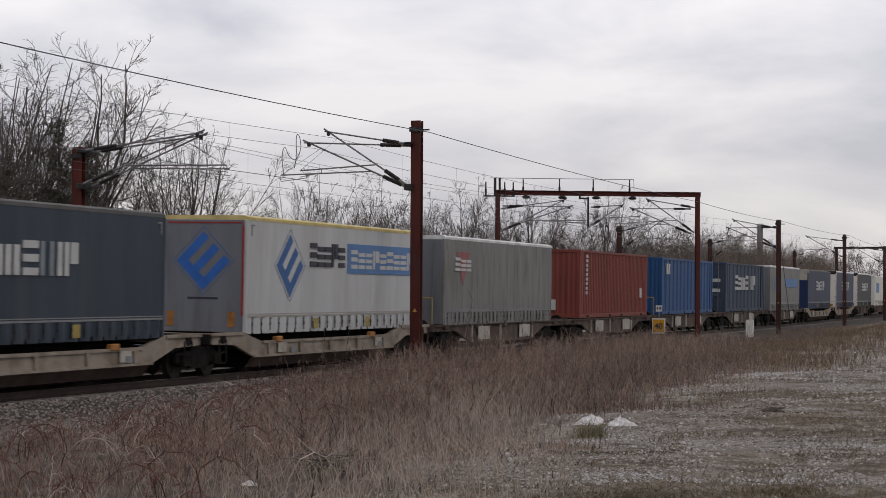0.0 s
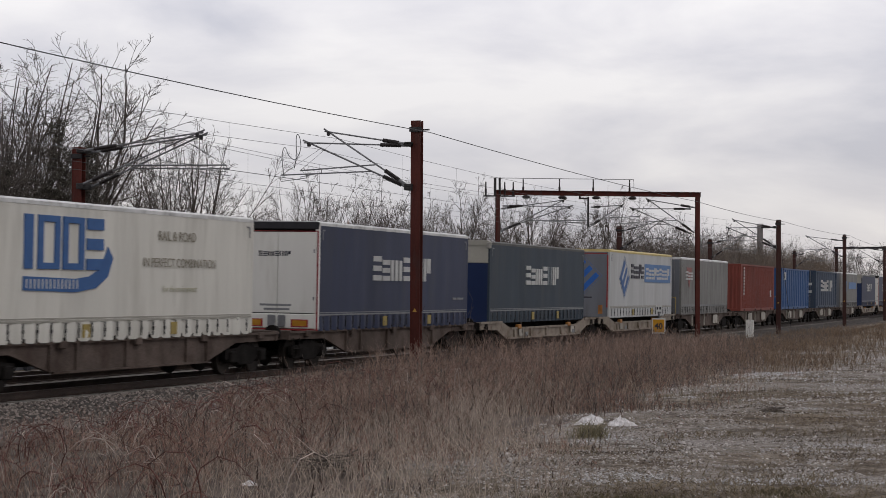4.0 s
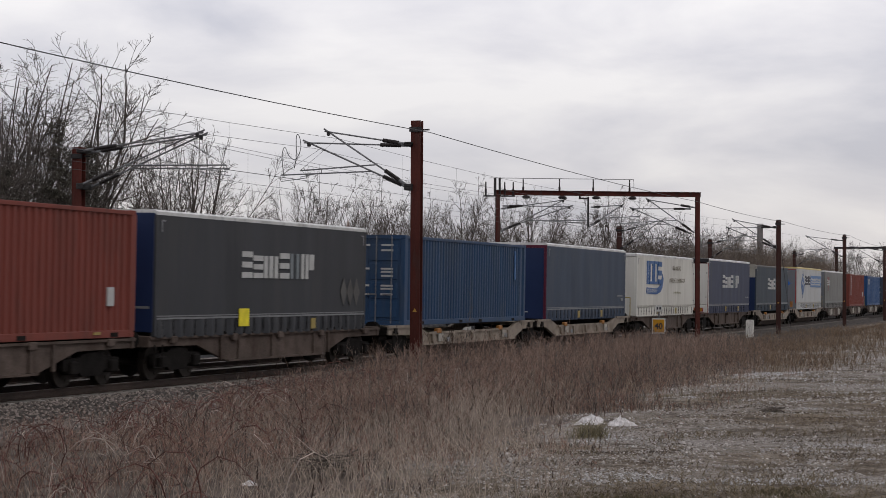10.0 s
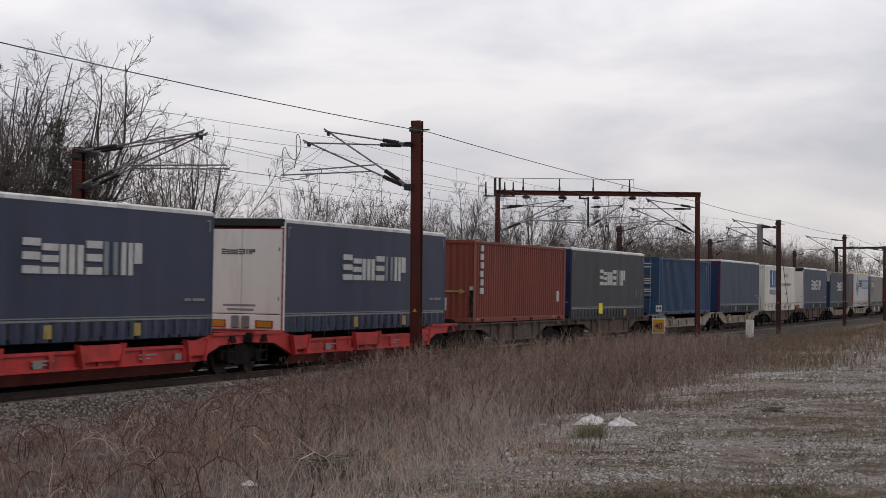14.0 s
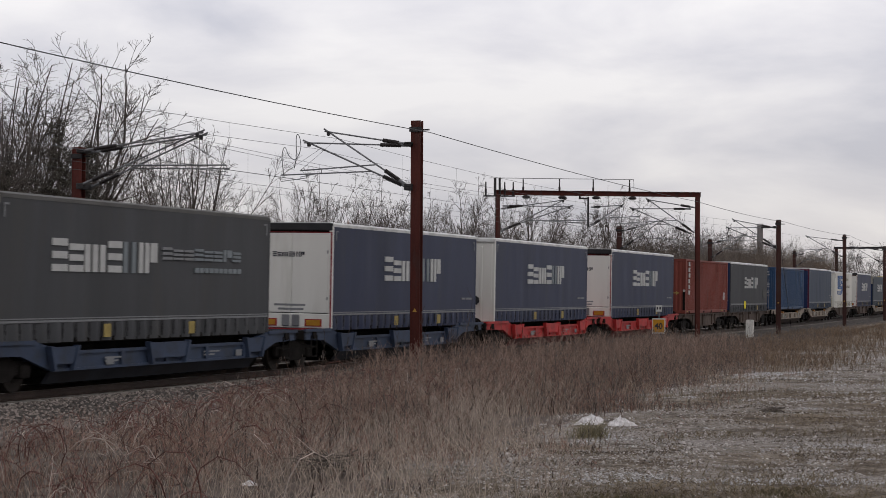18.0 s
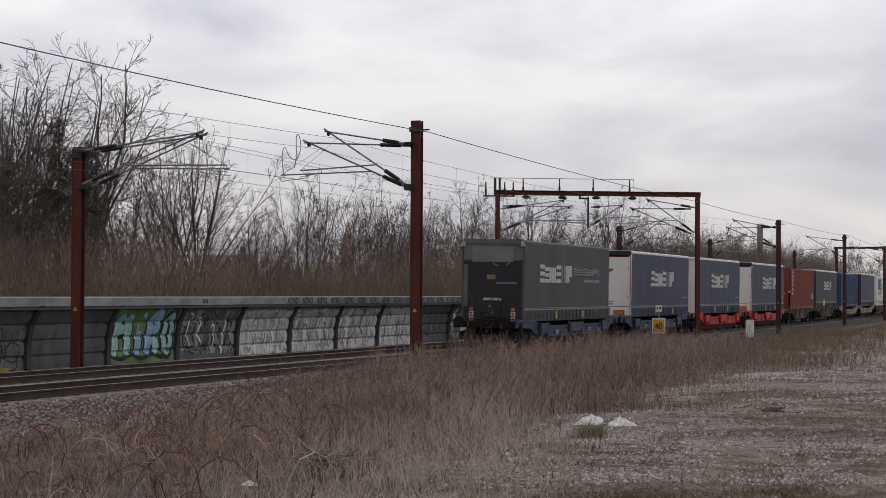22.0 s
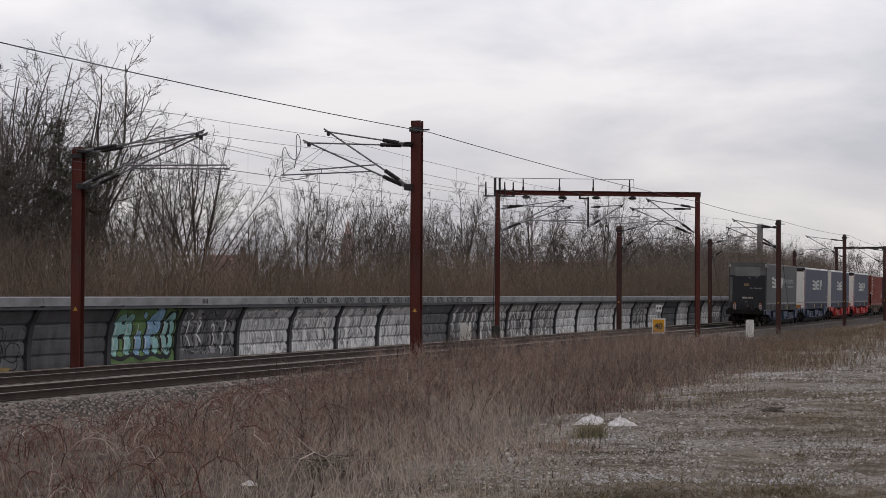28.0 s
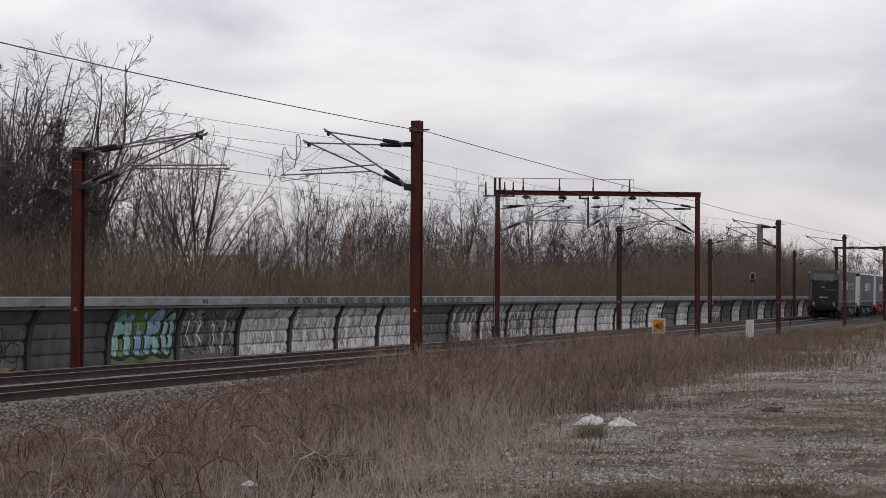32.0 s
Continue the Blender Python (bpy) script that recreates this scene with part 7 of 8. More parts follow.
def plant_brush():
    """Thicket on the bank behind the barrier."""
    rng = np.random.default_rng(8)
    n = 26000
    s = rng.uniform(-30, 230, n)
    w = -10.3 - 13 * rng.random(n) ** 1.3
    h = rng.uniform(2.1, 4.0, n) * (1 + 0.16 * np.sin(s * 0.13) + 0.08 * np.sin(s * 0.41)) * np.interp(s, [-30, 40, 130, 180], [0.85, 0.95, 1.05, 1.7])
    stand("thicket", "dense brown leafless thicket on the bank", "thicket", "brush", s, w, ground_z(w) - 0.1, h, 9, 0.17, 4, 0.013, 0.26)
    n = 9000
    s = rng.uniform(120, 240, n)
    w = -10.5 - 16 * rng.random(n)
    h = rng.uniform(3.4, 7.2, n) * (1 + 0.15 * np.sin(s * 0.21 + 1) + 0.1 * np.sin(s * 0.5)) * np.interp(s, [120, 140, 200, 240], [0.75, 1.0, 1.0, 0.8])
    stand("thicket", "high grey brown leafless thicket on the bank", "thicket", "grey_brush", s, w, ground_z(w) - 0.1, h, 19, 0.17, 5, 0.014, 0.24)
    n = 5000
    s = rng.uniform(-30, 200, n)
    w = -9.6 - 5 * rng.random(n)
    stand("dry_grass", "tall tawny dry grass behind the barrier", "grass", "straw_dark", s, w, ground_z(w) - 0.1, rng.uniform(1.7, 3.0, n), 10, 0.08, 2, 0.014, 0.25)


MAT["grey_brush"] = surface("grey_brush_stem", (0.135, 0.112, 0.094), 0.95, 0.0, 0.25, 0.25, 6, 0, island=0.4)
MAT["straw_dark"] = surface("tawny_grass", (0.155, 0.112, 0.078), 0.95, 0.0, 0.25, 0.3, 6, 0, island=0.4)
plant_brush()


def weed_edge(s):
    """How far from the line the weeds reach."""
    return np.interp(s, [-60, -36, -20, 0, 35, 60, 100, 160], [17.5, 17.6, 16.6, 15.2, 11.6, 8.8, 6.2, 5.0])


def arching_canes():
    """Long bowed canes tangled over the weeds."""
    rng = np.random.default_rng(77)
    for mat, label, n, r in (("bramble_dark", "arching dark red bramble canes over the weeds", 300, 0.0082), ("pale_cane", "arching bleached canes over the weeds", 110, 0.0066)):
        s = rng.uniform(-41, -6, n)
        w = np.interp(s, [-41, -22, -14, -6], [10.5, 6.5, 4.6, 4.2]) + rng.uniform(0, 6.5, n) * rng.random(n)
        X, Y = at_many(s, w)
        p = np.stack([X, Y, ground_z(w) - 0.03], 1)
        a = rng.uniform(0, 2 * math.pi, n)
        step = rng.uniform(0.10, 0.24, n) * np.interp(X / Y, [-0.22, -0.08], [0.7, 1.0])
        out, rise = rng.uniform(0.35, 0.8, n), rng.uniform(0.9, 1.3, n)
        P, Q, R1, R2 = [], [], [], []
        for i in range(8):
            d = np.stack([np.cos(a) * out * (0.4 + 0.18 * i), np.sin(a) * out * (0.4 + 0.18 * i), rise - 0.34 * i], 1)
            d /= np.linalg.norm(d, axis=1, keepdims=True)
            a = a + rng.normal(0, 0.15, n)
            q = p + d * step[:, None]
            q[:, 2] = np.maximum(q[:, 2], ground_z(w) + 0.02)
            P.append(p), Q.append(q), R1.append(np.full(n, r * (1 - 0.08 * i))), R2.append(np.full(n, r * (0.92 - 0.08 * i)))
            if i > 1:
                e = q + np.stack([rng.normal(0, 0.10, n), rng.normal(0, 0.10, n), rng.uniform(-0.02, 0.14, n)], 1)
                P.append(q), Q.append(e), R1.append(np.full(n, r * 0.5)), R2.append(np.full(n, r * 0.3))
            p = q
        v, f = strokes(np.concatenate(P), np.concatenate(Q), np.concatenate(R1), np.concatenate(R2))
        tagged(new("bramble", quick_mesh("bramble", v, f, MAT[mat], 4)), label, "bramble", kind="stuff")


def plant_weeds():
    rng = np.random.default_rng(12)

    def field(n, s0, s1, inner=3.7, outer=0.0, clump=0.20, least=0.0):
        s = rng.uniform(s0, s1, n * 2)
        u = rng.random(n * 2)
        lo = np.interp(s, [-40, -22, -16, -10, 28, 36], [9.0, 7.6, 4.7, inner, inner, 7.6])
        w = lo + (weed_edge(s) + outer - lo) * u
        X, Y = at_many(s, w)
        g = np.array([noise.noise((a * 0.35, b * 0.30, 1.7)) + 0.7 * noise.noise((a * 1.3, b * 0.8, 4.2)) for a, b in zip(X, Y)])
        litter = (X > 1.5 + (29.3 - Y) * 0.06 + rng.normal(0, 0.35, len(X)) * (Y < 27.5)) & (X < 3.4 + rng.normal(0, 0.3, len(X))) & (Y > 20) & (Y < 29.3 + rng.normal(0, 0.2, len(X)))
        ok = np.where((g + rng.normal(0, clump, len(g)) > least) & ~litter)[0][:n]
        return s[ok], w[ok], g[ok]

    def right(s, w):
        """Lower growth where the weeds thin out towards the yard."""
        X, Y = at_many(s, w)
        return np.interp(X / Y, [0.10, 0.135, 0.16], [1.0, 0.72, 0.5])

    def rim(s, w):
        return np.clip((weed_edge(s) - w) / 4.0, 0.25, 1)

    def low(s, w):
        """Short growth on the slope before the bare ballast."""
        X, Y = at_many(s, w)
        return np.where(Y < 46, np.interp(X / Y, [-0.22, -0.10, -0.05], [0.50, 0.72, 1.0]), 1.0)

    # tall reddish weeds
    for n, s0, s1, seed, th, br in ((6500, -40, -5, 21, 0.0046, 5), (9500, -8, 30, 22, 0.006, 5), (8000, 25, 110, 23, 0.008, 4)):
        s, w, g = field(n, s0, s1)
        edge = np.clip((weed_edge(s) - w) / 4.6, 0.2, 1)
        near = np.interp(w, [3.5, 9], [0.92, 1.0]) * np.interp(s, [-30, -22, -13, -7, 0, 12, 32], [0.52, 0.62, 0.70, 0.88, 1.0, 0.95, 0.95])
        h = rng.uniform(0.25, 0.92, len(s)) * edge * near * np.clip(1 + 0.9 * g, 0.45, 1.7) * right(s, w) * low(s, w)
        stand("dry_weeds", "dense reddish brown dry weeds beside the track", "weeds", "weed", s, w, ground_z(w) - 0.05, h, seed, 0.15, br, th, 0.32)
    # grey old stems
    for n, s0, s1, seed, th in ((3500, -40, 0, 24, 0.004), (3500, -5, 90, 25, 0.006)):
        s, w, g = field(n, s0, s1)
        h = rng.uniform(0.3, 0.9, len(s)) * np.clip(1 + 0.4 * g, 0.5, 1.4) * np.interp(s, [-30, -18, 12, 32], [0.48, 0.56, 0.64, 0.95]) * right(s, w) * low(s, w) * rim(s, w)
        stand("dry_weeds", "grey brown dead stems beside the track", "weeds", "old_stem", s, w, ground_z(w) - 0.05, h, seed, 0.18, 4, th, 0.3, heads=th * 2.2)
    # pale straw
    for n, s0, s1, seed, th in ((16000, -42, -8, 31, 0.0029), (6500, -19.9, 40, 32, 0.0045), (2500, 30, 120, 33, 0.007)):
        s, w, g = field(n, s0, s1, outer=0.6 if s0 < 20 else 0.0, least=-0.5)
        if s0 < -20:
            X, Y = at_many(s, w)
            ok = (X / Y < 0.02 + 0.06 * rng.random(len(s))) & (rng.random(len(s)) < np.interp(X / Y, [-0.22, -0.13, -0.05, 0.0], [0.5, 0.75, 1.0, 1.0]))
            s, w, g = s[ok], w[ok], g[ok]
        h = rng.uniform(0.15, 0.62, len(s)) * np.clip(1 - 0.5 * g, 0.5, 1.4) * right(s, w) * low(s, w)
        stand("dry_grass", "bleached dry grass among the weeds", "grass", "straw" if s0 < -20 else ("straw_mid" if s0 < 20 else "straw_dark"), s, w, ground_z(w) - 0.05, h, seed, 0.30, 1, th, 0.3, 0.3)
    # sparse low growth on the shoulder
    n = 1500
    s, w = rng.uniform(-40, -8, n), rng.uniform(3.2, 8.5, n)
    stand("dry_weeds", "sparse low weeds on the ballast shoulder", "weeds", "weed", s, w, ground_z(w) - 0.05, rng.uniform(0.1, 0.32, n), 26, 0.25, 4, 0.004, 0.4)
    # a few tall stalks
    s, w, g = field(900, -30, 60)
    stand("tall_stalks", "tall thin dry stalks above the weeds", "weeds", "old_stem", s, w, ground_z(w) - 0.05, rng.uniform(0.55, 1.15, len(s)) * low(s, w) * rim(s, w), 27, 0.07, 5, 0.006, 0.2, heads=0.012)
    # red bramble canes
    s, w, g = field(1500, -42, -10)
    stand("bramble", "tangled reddish bramble canes", "bramble", "bramble", s, w, ground_z(w) - 0.05, rng.uniform(0.4, 0.9, len(s)) * low(s, w) * rim(s, w), 41, 0.4, 2, 0.005, 0.5, 0.5)
    # clumps of tall dark stalks that stand up before the rails
    for cs, cw, ns, hs in ((-13.5, 4.4, 12, 0.9), (-11.0, 4.6, 10, 0.8), (-3.0, 4.0, 14, 1.0), (0.5, 4.2, 26, 1.45), (3.5, 4.1, 22, 1.2), (8.0, 4.4, 30, 1.1), (13.0, 4.3, 22, 1.0), (-7.0, 4.5, 12, 0.8), (19.0, 4.2, 26, 1.0)):
        s, w = rng.normal(cs, 0.9, ns), np.maximum(rng.normal(cw, 0.35, ns), 3.5)
        stand("tall_stalks", "clump of tall dark dry stalks beside the track", "weeds", "dark_stalk", s, w, ground_z(w) - 0.05, hs * rng.uniform(0.5, 1.1, ns), int(100 + cs), 0.10, 6, 0.0075, 0.24, heads=0.011)
    s, w, g = field(2600, -38, 45, least=-0.2)
    stand("dry_weeds", "dark dead stalks scattered through the weeds", "weeds", "dark_stalk", s, w, ground_z(w) - 0.05, rng.uniform(0.25, 0.66, len(s)) * right(s, w) * low(s, w) * rim(s, w), 71, 0.16, 5, 0.0062, 0.34)
    arching_canes()
    # low brown grass that runs out over the far yard
    n = 14000
    Y = rng.uniform(50, 135, n)
    X = Y * rng.uniform(0.12, 0.27, n)
    s, w = line_coords(X, Y)
    g = np.array([noise.noise((a * 0.25, b * 0.12, 29.0)) + 0.5 * noise.noise((a * 0.9, b * 0.5, 2.0)) for a, b in zip(X, Y)])
    ok = (w > 4.2) & (g + rng.normal(0, 0.2, n) > -0.12 + np.interp(Y, [50, 62, 75], [0.4, 0.15, 0.0]))
    s, w, X, Y = s[ok], w[ok], X[ok], Y[ok]
    stand("dry_grass", "low brown dry grass over the far yard", "grass", "straw_dark", s, w, ground_at(X, Y) - 0.03, rng.uniform(0.10, 0.42, len(s)), 61, 0.2, 4, 0.009, 0.4)
    # short tufts over the yard, in the wedge that is seen
    n = 24000
    Y = 16 + 75 * rng.random(n) ** 1.7
    X = Y * rng.uniform(-0.06, 0.25, n)
    s, w = line_coords(X, Y)
    g = np.array([noise.noise((a * 0.45, b * 0.25, 9.0)) + 0.5 * noise.noise((a * 1.6, b * 1.2, 2.0)) for a, b in zip(X, Y)])
    ok = (g + rng.normal(0, 0.22, n) > 0.10) & (w > weed_edge(s) - 1.0)
    s, w, X, Y = s[ok], w[ok], X[ok], Y[ok]
    stand("short_grass", "short dead grass tufts on the gravel yard", "grass", "tuft", s, w, ground_at(X, Y) - 0.02, rng.uniform(0.03, 0.09, len(s)), 51, 0.45, 2, 0.004, 0.6, 0.1)
    # mossy strip at the edge of the yard
    n = 7000
    Y = rng.uniform(16.6, 18.6, n)
    X = Y * rng.uniform(0.02, 0.25, n)
    g = np.array([noise.noise((a * 0.9, b * 0.9, 39.0)) for a, b in zip(X, Y)])
    ok = g + rng.normal(0, 0.15, n) > (Y - 17.6) * 0.25
    X, Y = X[ok], Y[ok]
    s, w = line_coords(X, Y)
    stand("short_grass", "low olive brown moss and grass at the yard edge", "grass", "moss", s, w, ground_at(X, Y) - 0.02, rng.uniform(0.02, 0.055, len(X)), 53, 0.5, 3, 0.004, 0.7)
    # brown grass along old wheel ruts that cross the yard
    for x0, x1, y0, slope, n, seed in ((2.8, 7.4, 26.4, 0.02, 420, 81), (3.6, 9.6, 36.2, 0.03, 420, 82)):
        X = rng.uniform(x0, x1, n)
        Y = y0 + slope * (X - x0) + rng.normal(0, 0.22, n) + 0.25 * np.sin(X * 1.7)
        s, w = line_coords(X, Y)
        stand("short_grass", "matted brown grass along an old wheel rut", "grass", "tuft", s, w, ground_at(X, Y) - 0.02, rng.uniform(0.03, 0.12, n), seed, 0.4, 3, 0.004, 0.6, 0.1)
    # one greener tuft by the litter
    n = 260
    X, Y = rng.normal(2.08, 0.13, n), rng.normal(26.6, 0.2, n)
    s, w = line_coords(X, Y)
    stand("grass_tuft", "olive tuft of grass beside the litter", "grass", "olive_tuft", s, w, ground_at(X, Y) - 0.03, rng.uniform(0.10, 0.28, n), 52, 0.35, 1, 0.004, 0.5, 0.2)


MAT["tuft"] = surface("dead_yard_grass", (0.15, 0.12, 0.078), 0.95, 0.0, 0.25, 0.3, 6, 0, island=0.45)
MAT["moss"] = surface("olive_moss", (0.085, 0.072, 0.040), 0.95, 0.0, 0.25, 0.3, 6, 0, island=0.5)
MAT["olive_tuft"] = surface("olive_grass", (0.14, 0.122, 0.075), 0.95, 0.0, 0.25, 0.3, 6, 0, island=0.4)
MAT["bramble_dark"] = surface("dark_bramble_cane", (0.110, 0.052, 0.043), 0.8, 0.0, 0.25, 0.3, 6, 0, island=0.5)
MAT["debris_dark"] = surface("dark_soil_crumbs", (0.055, 0.042, 0.031), 0.95, 0.0, 0.25, 0.3, 6, 0, island=0.5)
MAT["debris"] = surface("dark_plant_debris", (0.088, 0.068, 0.050), 0.95, 0.0, 0.25, 0.3, 6, 0, island=0.6)
MAT["dark_stalk"] = surface("dark_dry_stalk", (0.062, 0.042, 0.035), 0.95, 0.0, 0.25, 0.3, 6, 0, island=0.5)
MAT["straw_mid"] = surface("faded_straw", (0.26, 0.205, 0.16), 0.95, 0.0, 0.2, 0.3, 6, 0, island=0.45)
MAT["pale_cane"] = surface("bleached_cane", (0.34, 0.285, 0.25), 0.9, 0.0, 0.2, 0.3, 6, 0, island=0.4)
MAT["old_stem"] = surface("grey_old_stem", (0.125, 0.105, 0.09), 0.95, 0.0, 0.25, 0.3, 6, 0, island=0.5)
plant_weeds()


def scatter_stones(name, label, category, material, s, w, z, size, seed, off=0.0):
    """Angular stones, joined."""
    rng = np.random.default_rng(seed)
    n = len(s)
    X, Y = at_many(s, w)
    base = np.array([[1, 0, 0], [-0.5, 0.87, 0], [-0.5, -0.87, 0], [0.25, 0.3, 0.75], [-0.35, -0.1, 0.6]])
    a = rng.uniform(0, 2 * math.pi, n)
    c, sn = np.cos(a)[:, None], np.sin(a)[:, None]
    b = base[None] * rng.uniform(0.6, 1.25, (n, 5, 3)) * size[:, None, None]
    v = np.stack([b[..., 0] * c - b[..., 1] * sn + X[:, None], b[..., 0] * sn + b[..., 1] * c + Y[:, None], b[..., 2] + z[:, None] + off], 2)
    f = np.array([[0, 1, 3], [1, 4, 3], [1, 2, 4], [2, 0, 3], [2, 3, 4]])[None] + (np.arange(n) * 5)[:, None, None]
    return tagged(new(name, quick_mesh(name, v.reshape(-1, 3), f.reshape(-1, 3), MAT[material], 3)), label, category, kind="stuff")


def lay_stones():
    rng = np.random.default_rng(14)
    n = 52000
    s = -45 + 105 * rng.random(n) ** 1.4
    w = rng.uniform(0.9, 5.6, n)
    z = np.interp(w, [0, 1.75, 3.1, 3.4, 7], [-0.215, -0.215, -0.43, -0.42, -0.18])
    scatter_stones("ballast_stones", "loose grey ballast stones on the shoulder", "ballast", "stone", s, w, z, rng.uniform(0.025, 0.06, n), 15)
    n = 9000
    s = rng.uniform(-30, 120, n)
    w = rng.uniform(-6.3, 0.9, n)
    scatter_stones("ballast_stones", "loose grey ballast stones between the tracks", "ballast", "stone", s, w, np.full(n, -0.22), rng.uniform(0.02, 0.045, n), 16)
    n = 85000
    Y = 15.5 + 62 * rng.random(n) ** 1.8
    X = Y * rng.uniform(-0.10, 0.25, n)
    s, w = line_coords(X, Y)
    g = np.array([noise.noise((a * 0.45, b * 0.25, 9.0)) + 0.5 * noise.noise((a * 1.6, b * 1.2, 2.0)) for a, b in zip(X, Y)])
    ok = (g + rng.normal(0, 0.25, n) < 0.12) & (w > weed_edge(s) - 2.5)
    s, w, X, Y = s[ok], w[ok], X[ok], Y[ok]
    size = rng.uniform(0.005, 0.018, len(s)) * rng.choice([1, 1, 1, 1, 1, 1.9], len(s)) * np.interp(Y, [16, 70], [1, 2.0])
    scatter_stones("yard_gravel", "pale gravel stones scattered over the yard", "gravel", "pebble", s, w, ground_at(X, Y), size, 17)
    n = 60000
    Y = 15.5 + 62 * rng.random(n) ** 1.8
    X = Y * rng.uniform(-0.10, 0.25, n)
    s, w = line_coords(X, Y)
    g = np.array([noise.noise((a * 0.6, b * 0.4, 19.0)) + 0.5 * noise.noise((a * 2.2, b * 1.6, 12.0)) for a, b in zip(X, Y)])
    ok = (g + rng.normal(0, 0.2, n) > 0.0) & (w > weed_edge(s) - 2.5)
    s, w, X, Y = s[ok], w[ok], X[ok], Y[ok]
    scatter_stones("yard_debris", "dark scraps of soil and dead plants on the yard", "debris", "debris", s, w, ground_at(X, Y), rng.uniform(0.006, 0.018, len(s)) * np.interp(Y, [16, 70], [1, 1.6]), 27)
    # pale and dark drifts drawn out along the yard
    n = 60000
    Y = 16.5 + 45 * rng.random(n) ** 1.6
    X = Y * rng.uniform(0.0, 0.25, n)
    s, w = line_coords(X, Y)
    g = np.array([noise.noise((a * 0.30, b * 0.85, 51.0)) + 0.6 * noise.noise((a * 0.9, b * 2.4, 33.0)) for a, b in zip(X, Y)])
    spare = w > weed_edge(s) - 1.2
    for sel, name, label, cat, mat, seed in (((g + rng.normal(0, 0.10, n) > 0.36) & spare, "gravel_patch", "drift of pale gravel over the yard", "gravel", "pale_pebble", 91),
                                             ((g + rng.normal(0, 0.10, n) < -0.34) & spare, "yard_debris", "drift of dark soil and dead plants", "debris", "debris_dark", 92)):
        scatter_stones(name, label, cat, mat, s[sel], w[sel], ground_at(X[sel], Y[sel]), rng.uniform(0.007, 0.020, sel.sum()) * np.interp(Y[sel], [16, 60], [1, 1.8]), seed)
    n = 1900
    X, Y = rng.normal(8.2, 0.42, n), rng.normal(47.5, 2.0, n)
    s, w = line_coords(X, Y)
    scatter_stones("gravel_patch", "bright patch of spilled pale gravel", "gravel", "pale_pebble", s, w, ground_at(X, Y), rng.uniform(0.012, 0.04, n), 18)


MAT["pale_pebble"] = surface("pale_pebble", (0.31, 0.305, 0.30), 0.9, 0.0, 0.25, 6, 60, 0.3, island=0.4)
lay_stones()


# ---------- small things ----------
def speed_sign():
    o = tagged(new("speed_sign"), "yellow square speed sign marked 40 with white border", "railway sign")
    o.matrix_basis = on_line(35.0, 2.75, 0.06) @ pose(0, 0, 0, 0, 0, -90)
    # faces towards the camera: local -y points back along the line
    part("post", M().tube((0, 0, -0.6), (0, 0, 1.30), 0.035, 8), MAT["galv"], o, "grey steel post")
    part("border", M().cbox(-0.32, 0.32, -0.05, -0.035, 0.22, 0.95, 0.006), MAT["sign_white"], o, "white border plate")
    part("face", M().cbox(-0.27, 0.27, -0.062, -0.051, 0.28, 0.89, 0.005), MAT["sign_yellow"], o, "amber yellow face")
    b = part("small_plate", M().cbox(-0.15, 0.15, -0.05, -0.035, 1.26, 1.56, 0.006), MAT["sign_white"], o, "small white plate")
    part("mark", M().box(-0.10, -0.03, -0.056, -0.051, 1.36, 1.48).box(0.03, 0.10, -0.056, -0.051, 1.36, 1.48), MAT["logo_black"], b)
    me = text_mesh("40", 0.38, "logo_black", 0.012)
    d = new("digits", me)
    d.parent = o
    d.matrix_basis = pose(0, -0.066, 0.45, 90, 0, 0)
    tagged(d, "black figures 40")


paint("sign_white", (0.50, 0.50, 0.48), rough=0.5, var=0.1, scale=3)
paint("sign_yellow", (0.44, 0.215, 0.015), rough=0.5, var=0.1, scale=3)
speed_sign()


def marker_post(s, w, width, z0, z1, label, name="marker_post", thick=0.16):
    o = tagged(new(name), label, "post")
    o.matrix_basis = on_line(s, w) @ pose(0, 0, 0, 0, 0, -90)
    h = width / 2
    out = [(-h, z0), (h, z0), (h, z1 - 0.05), (h * 0.75, z1), (-h * 0.75, z1), (-h, z1 - 0.08)]
    part("slab", M().prism(out, "y", -thick / 2, thick / 2), MAT["pale_concrete"], o)
    return o


paint("pale_concrete", (0.50, 0.49, 0.46), rough=0.85, var=0.15, scale=3, dirt=(0.2, 0.19, 0.17), dirt_amount=0.35, streak=(3, 3, 0.8))
marker_post(44.5, 5.4, 0.40, -0.5, 0.85, "weathered white concrete marker post beside the track")
marker_post(36.2, -7.3, 0.46, -0.5, 0.68, "low pale concrete block before the barrier", "concrete_block", 0.4)


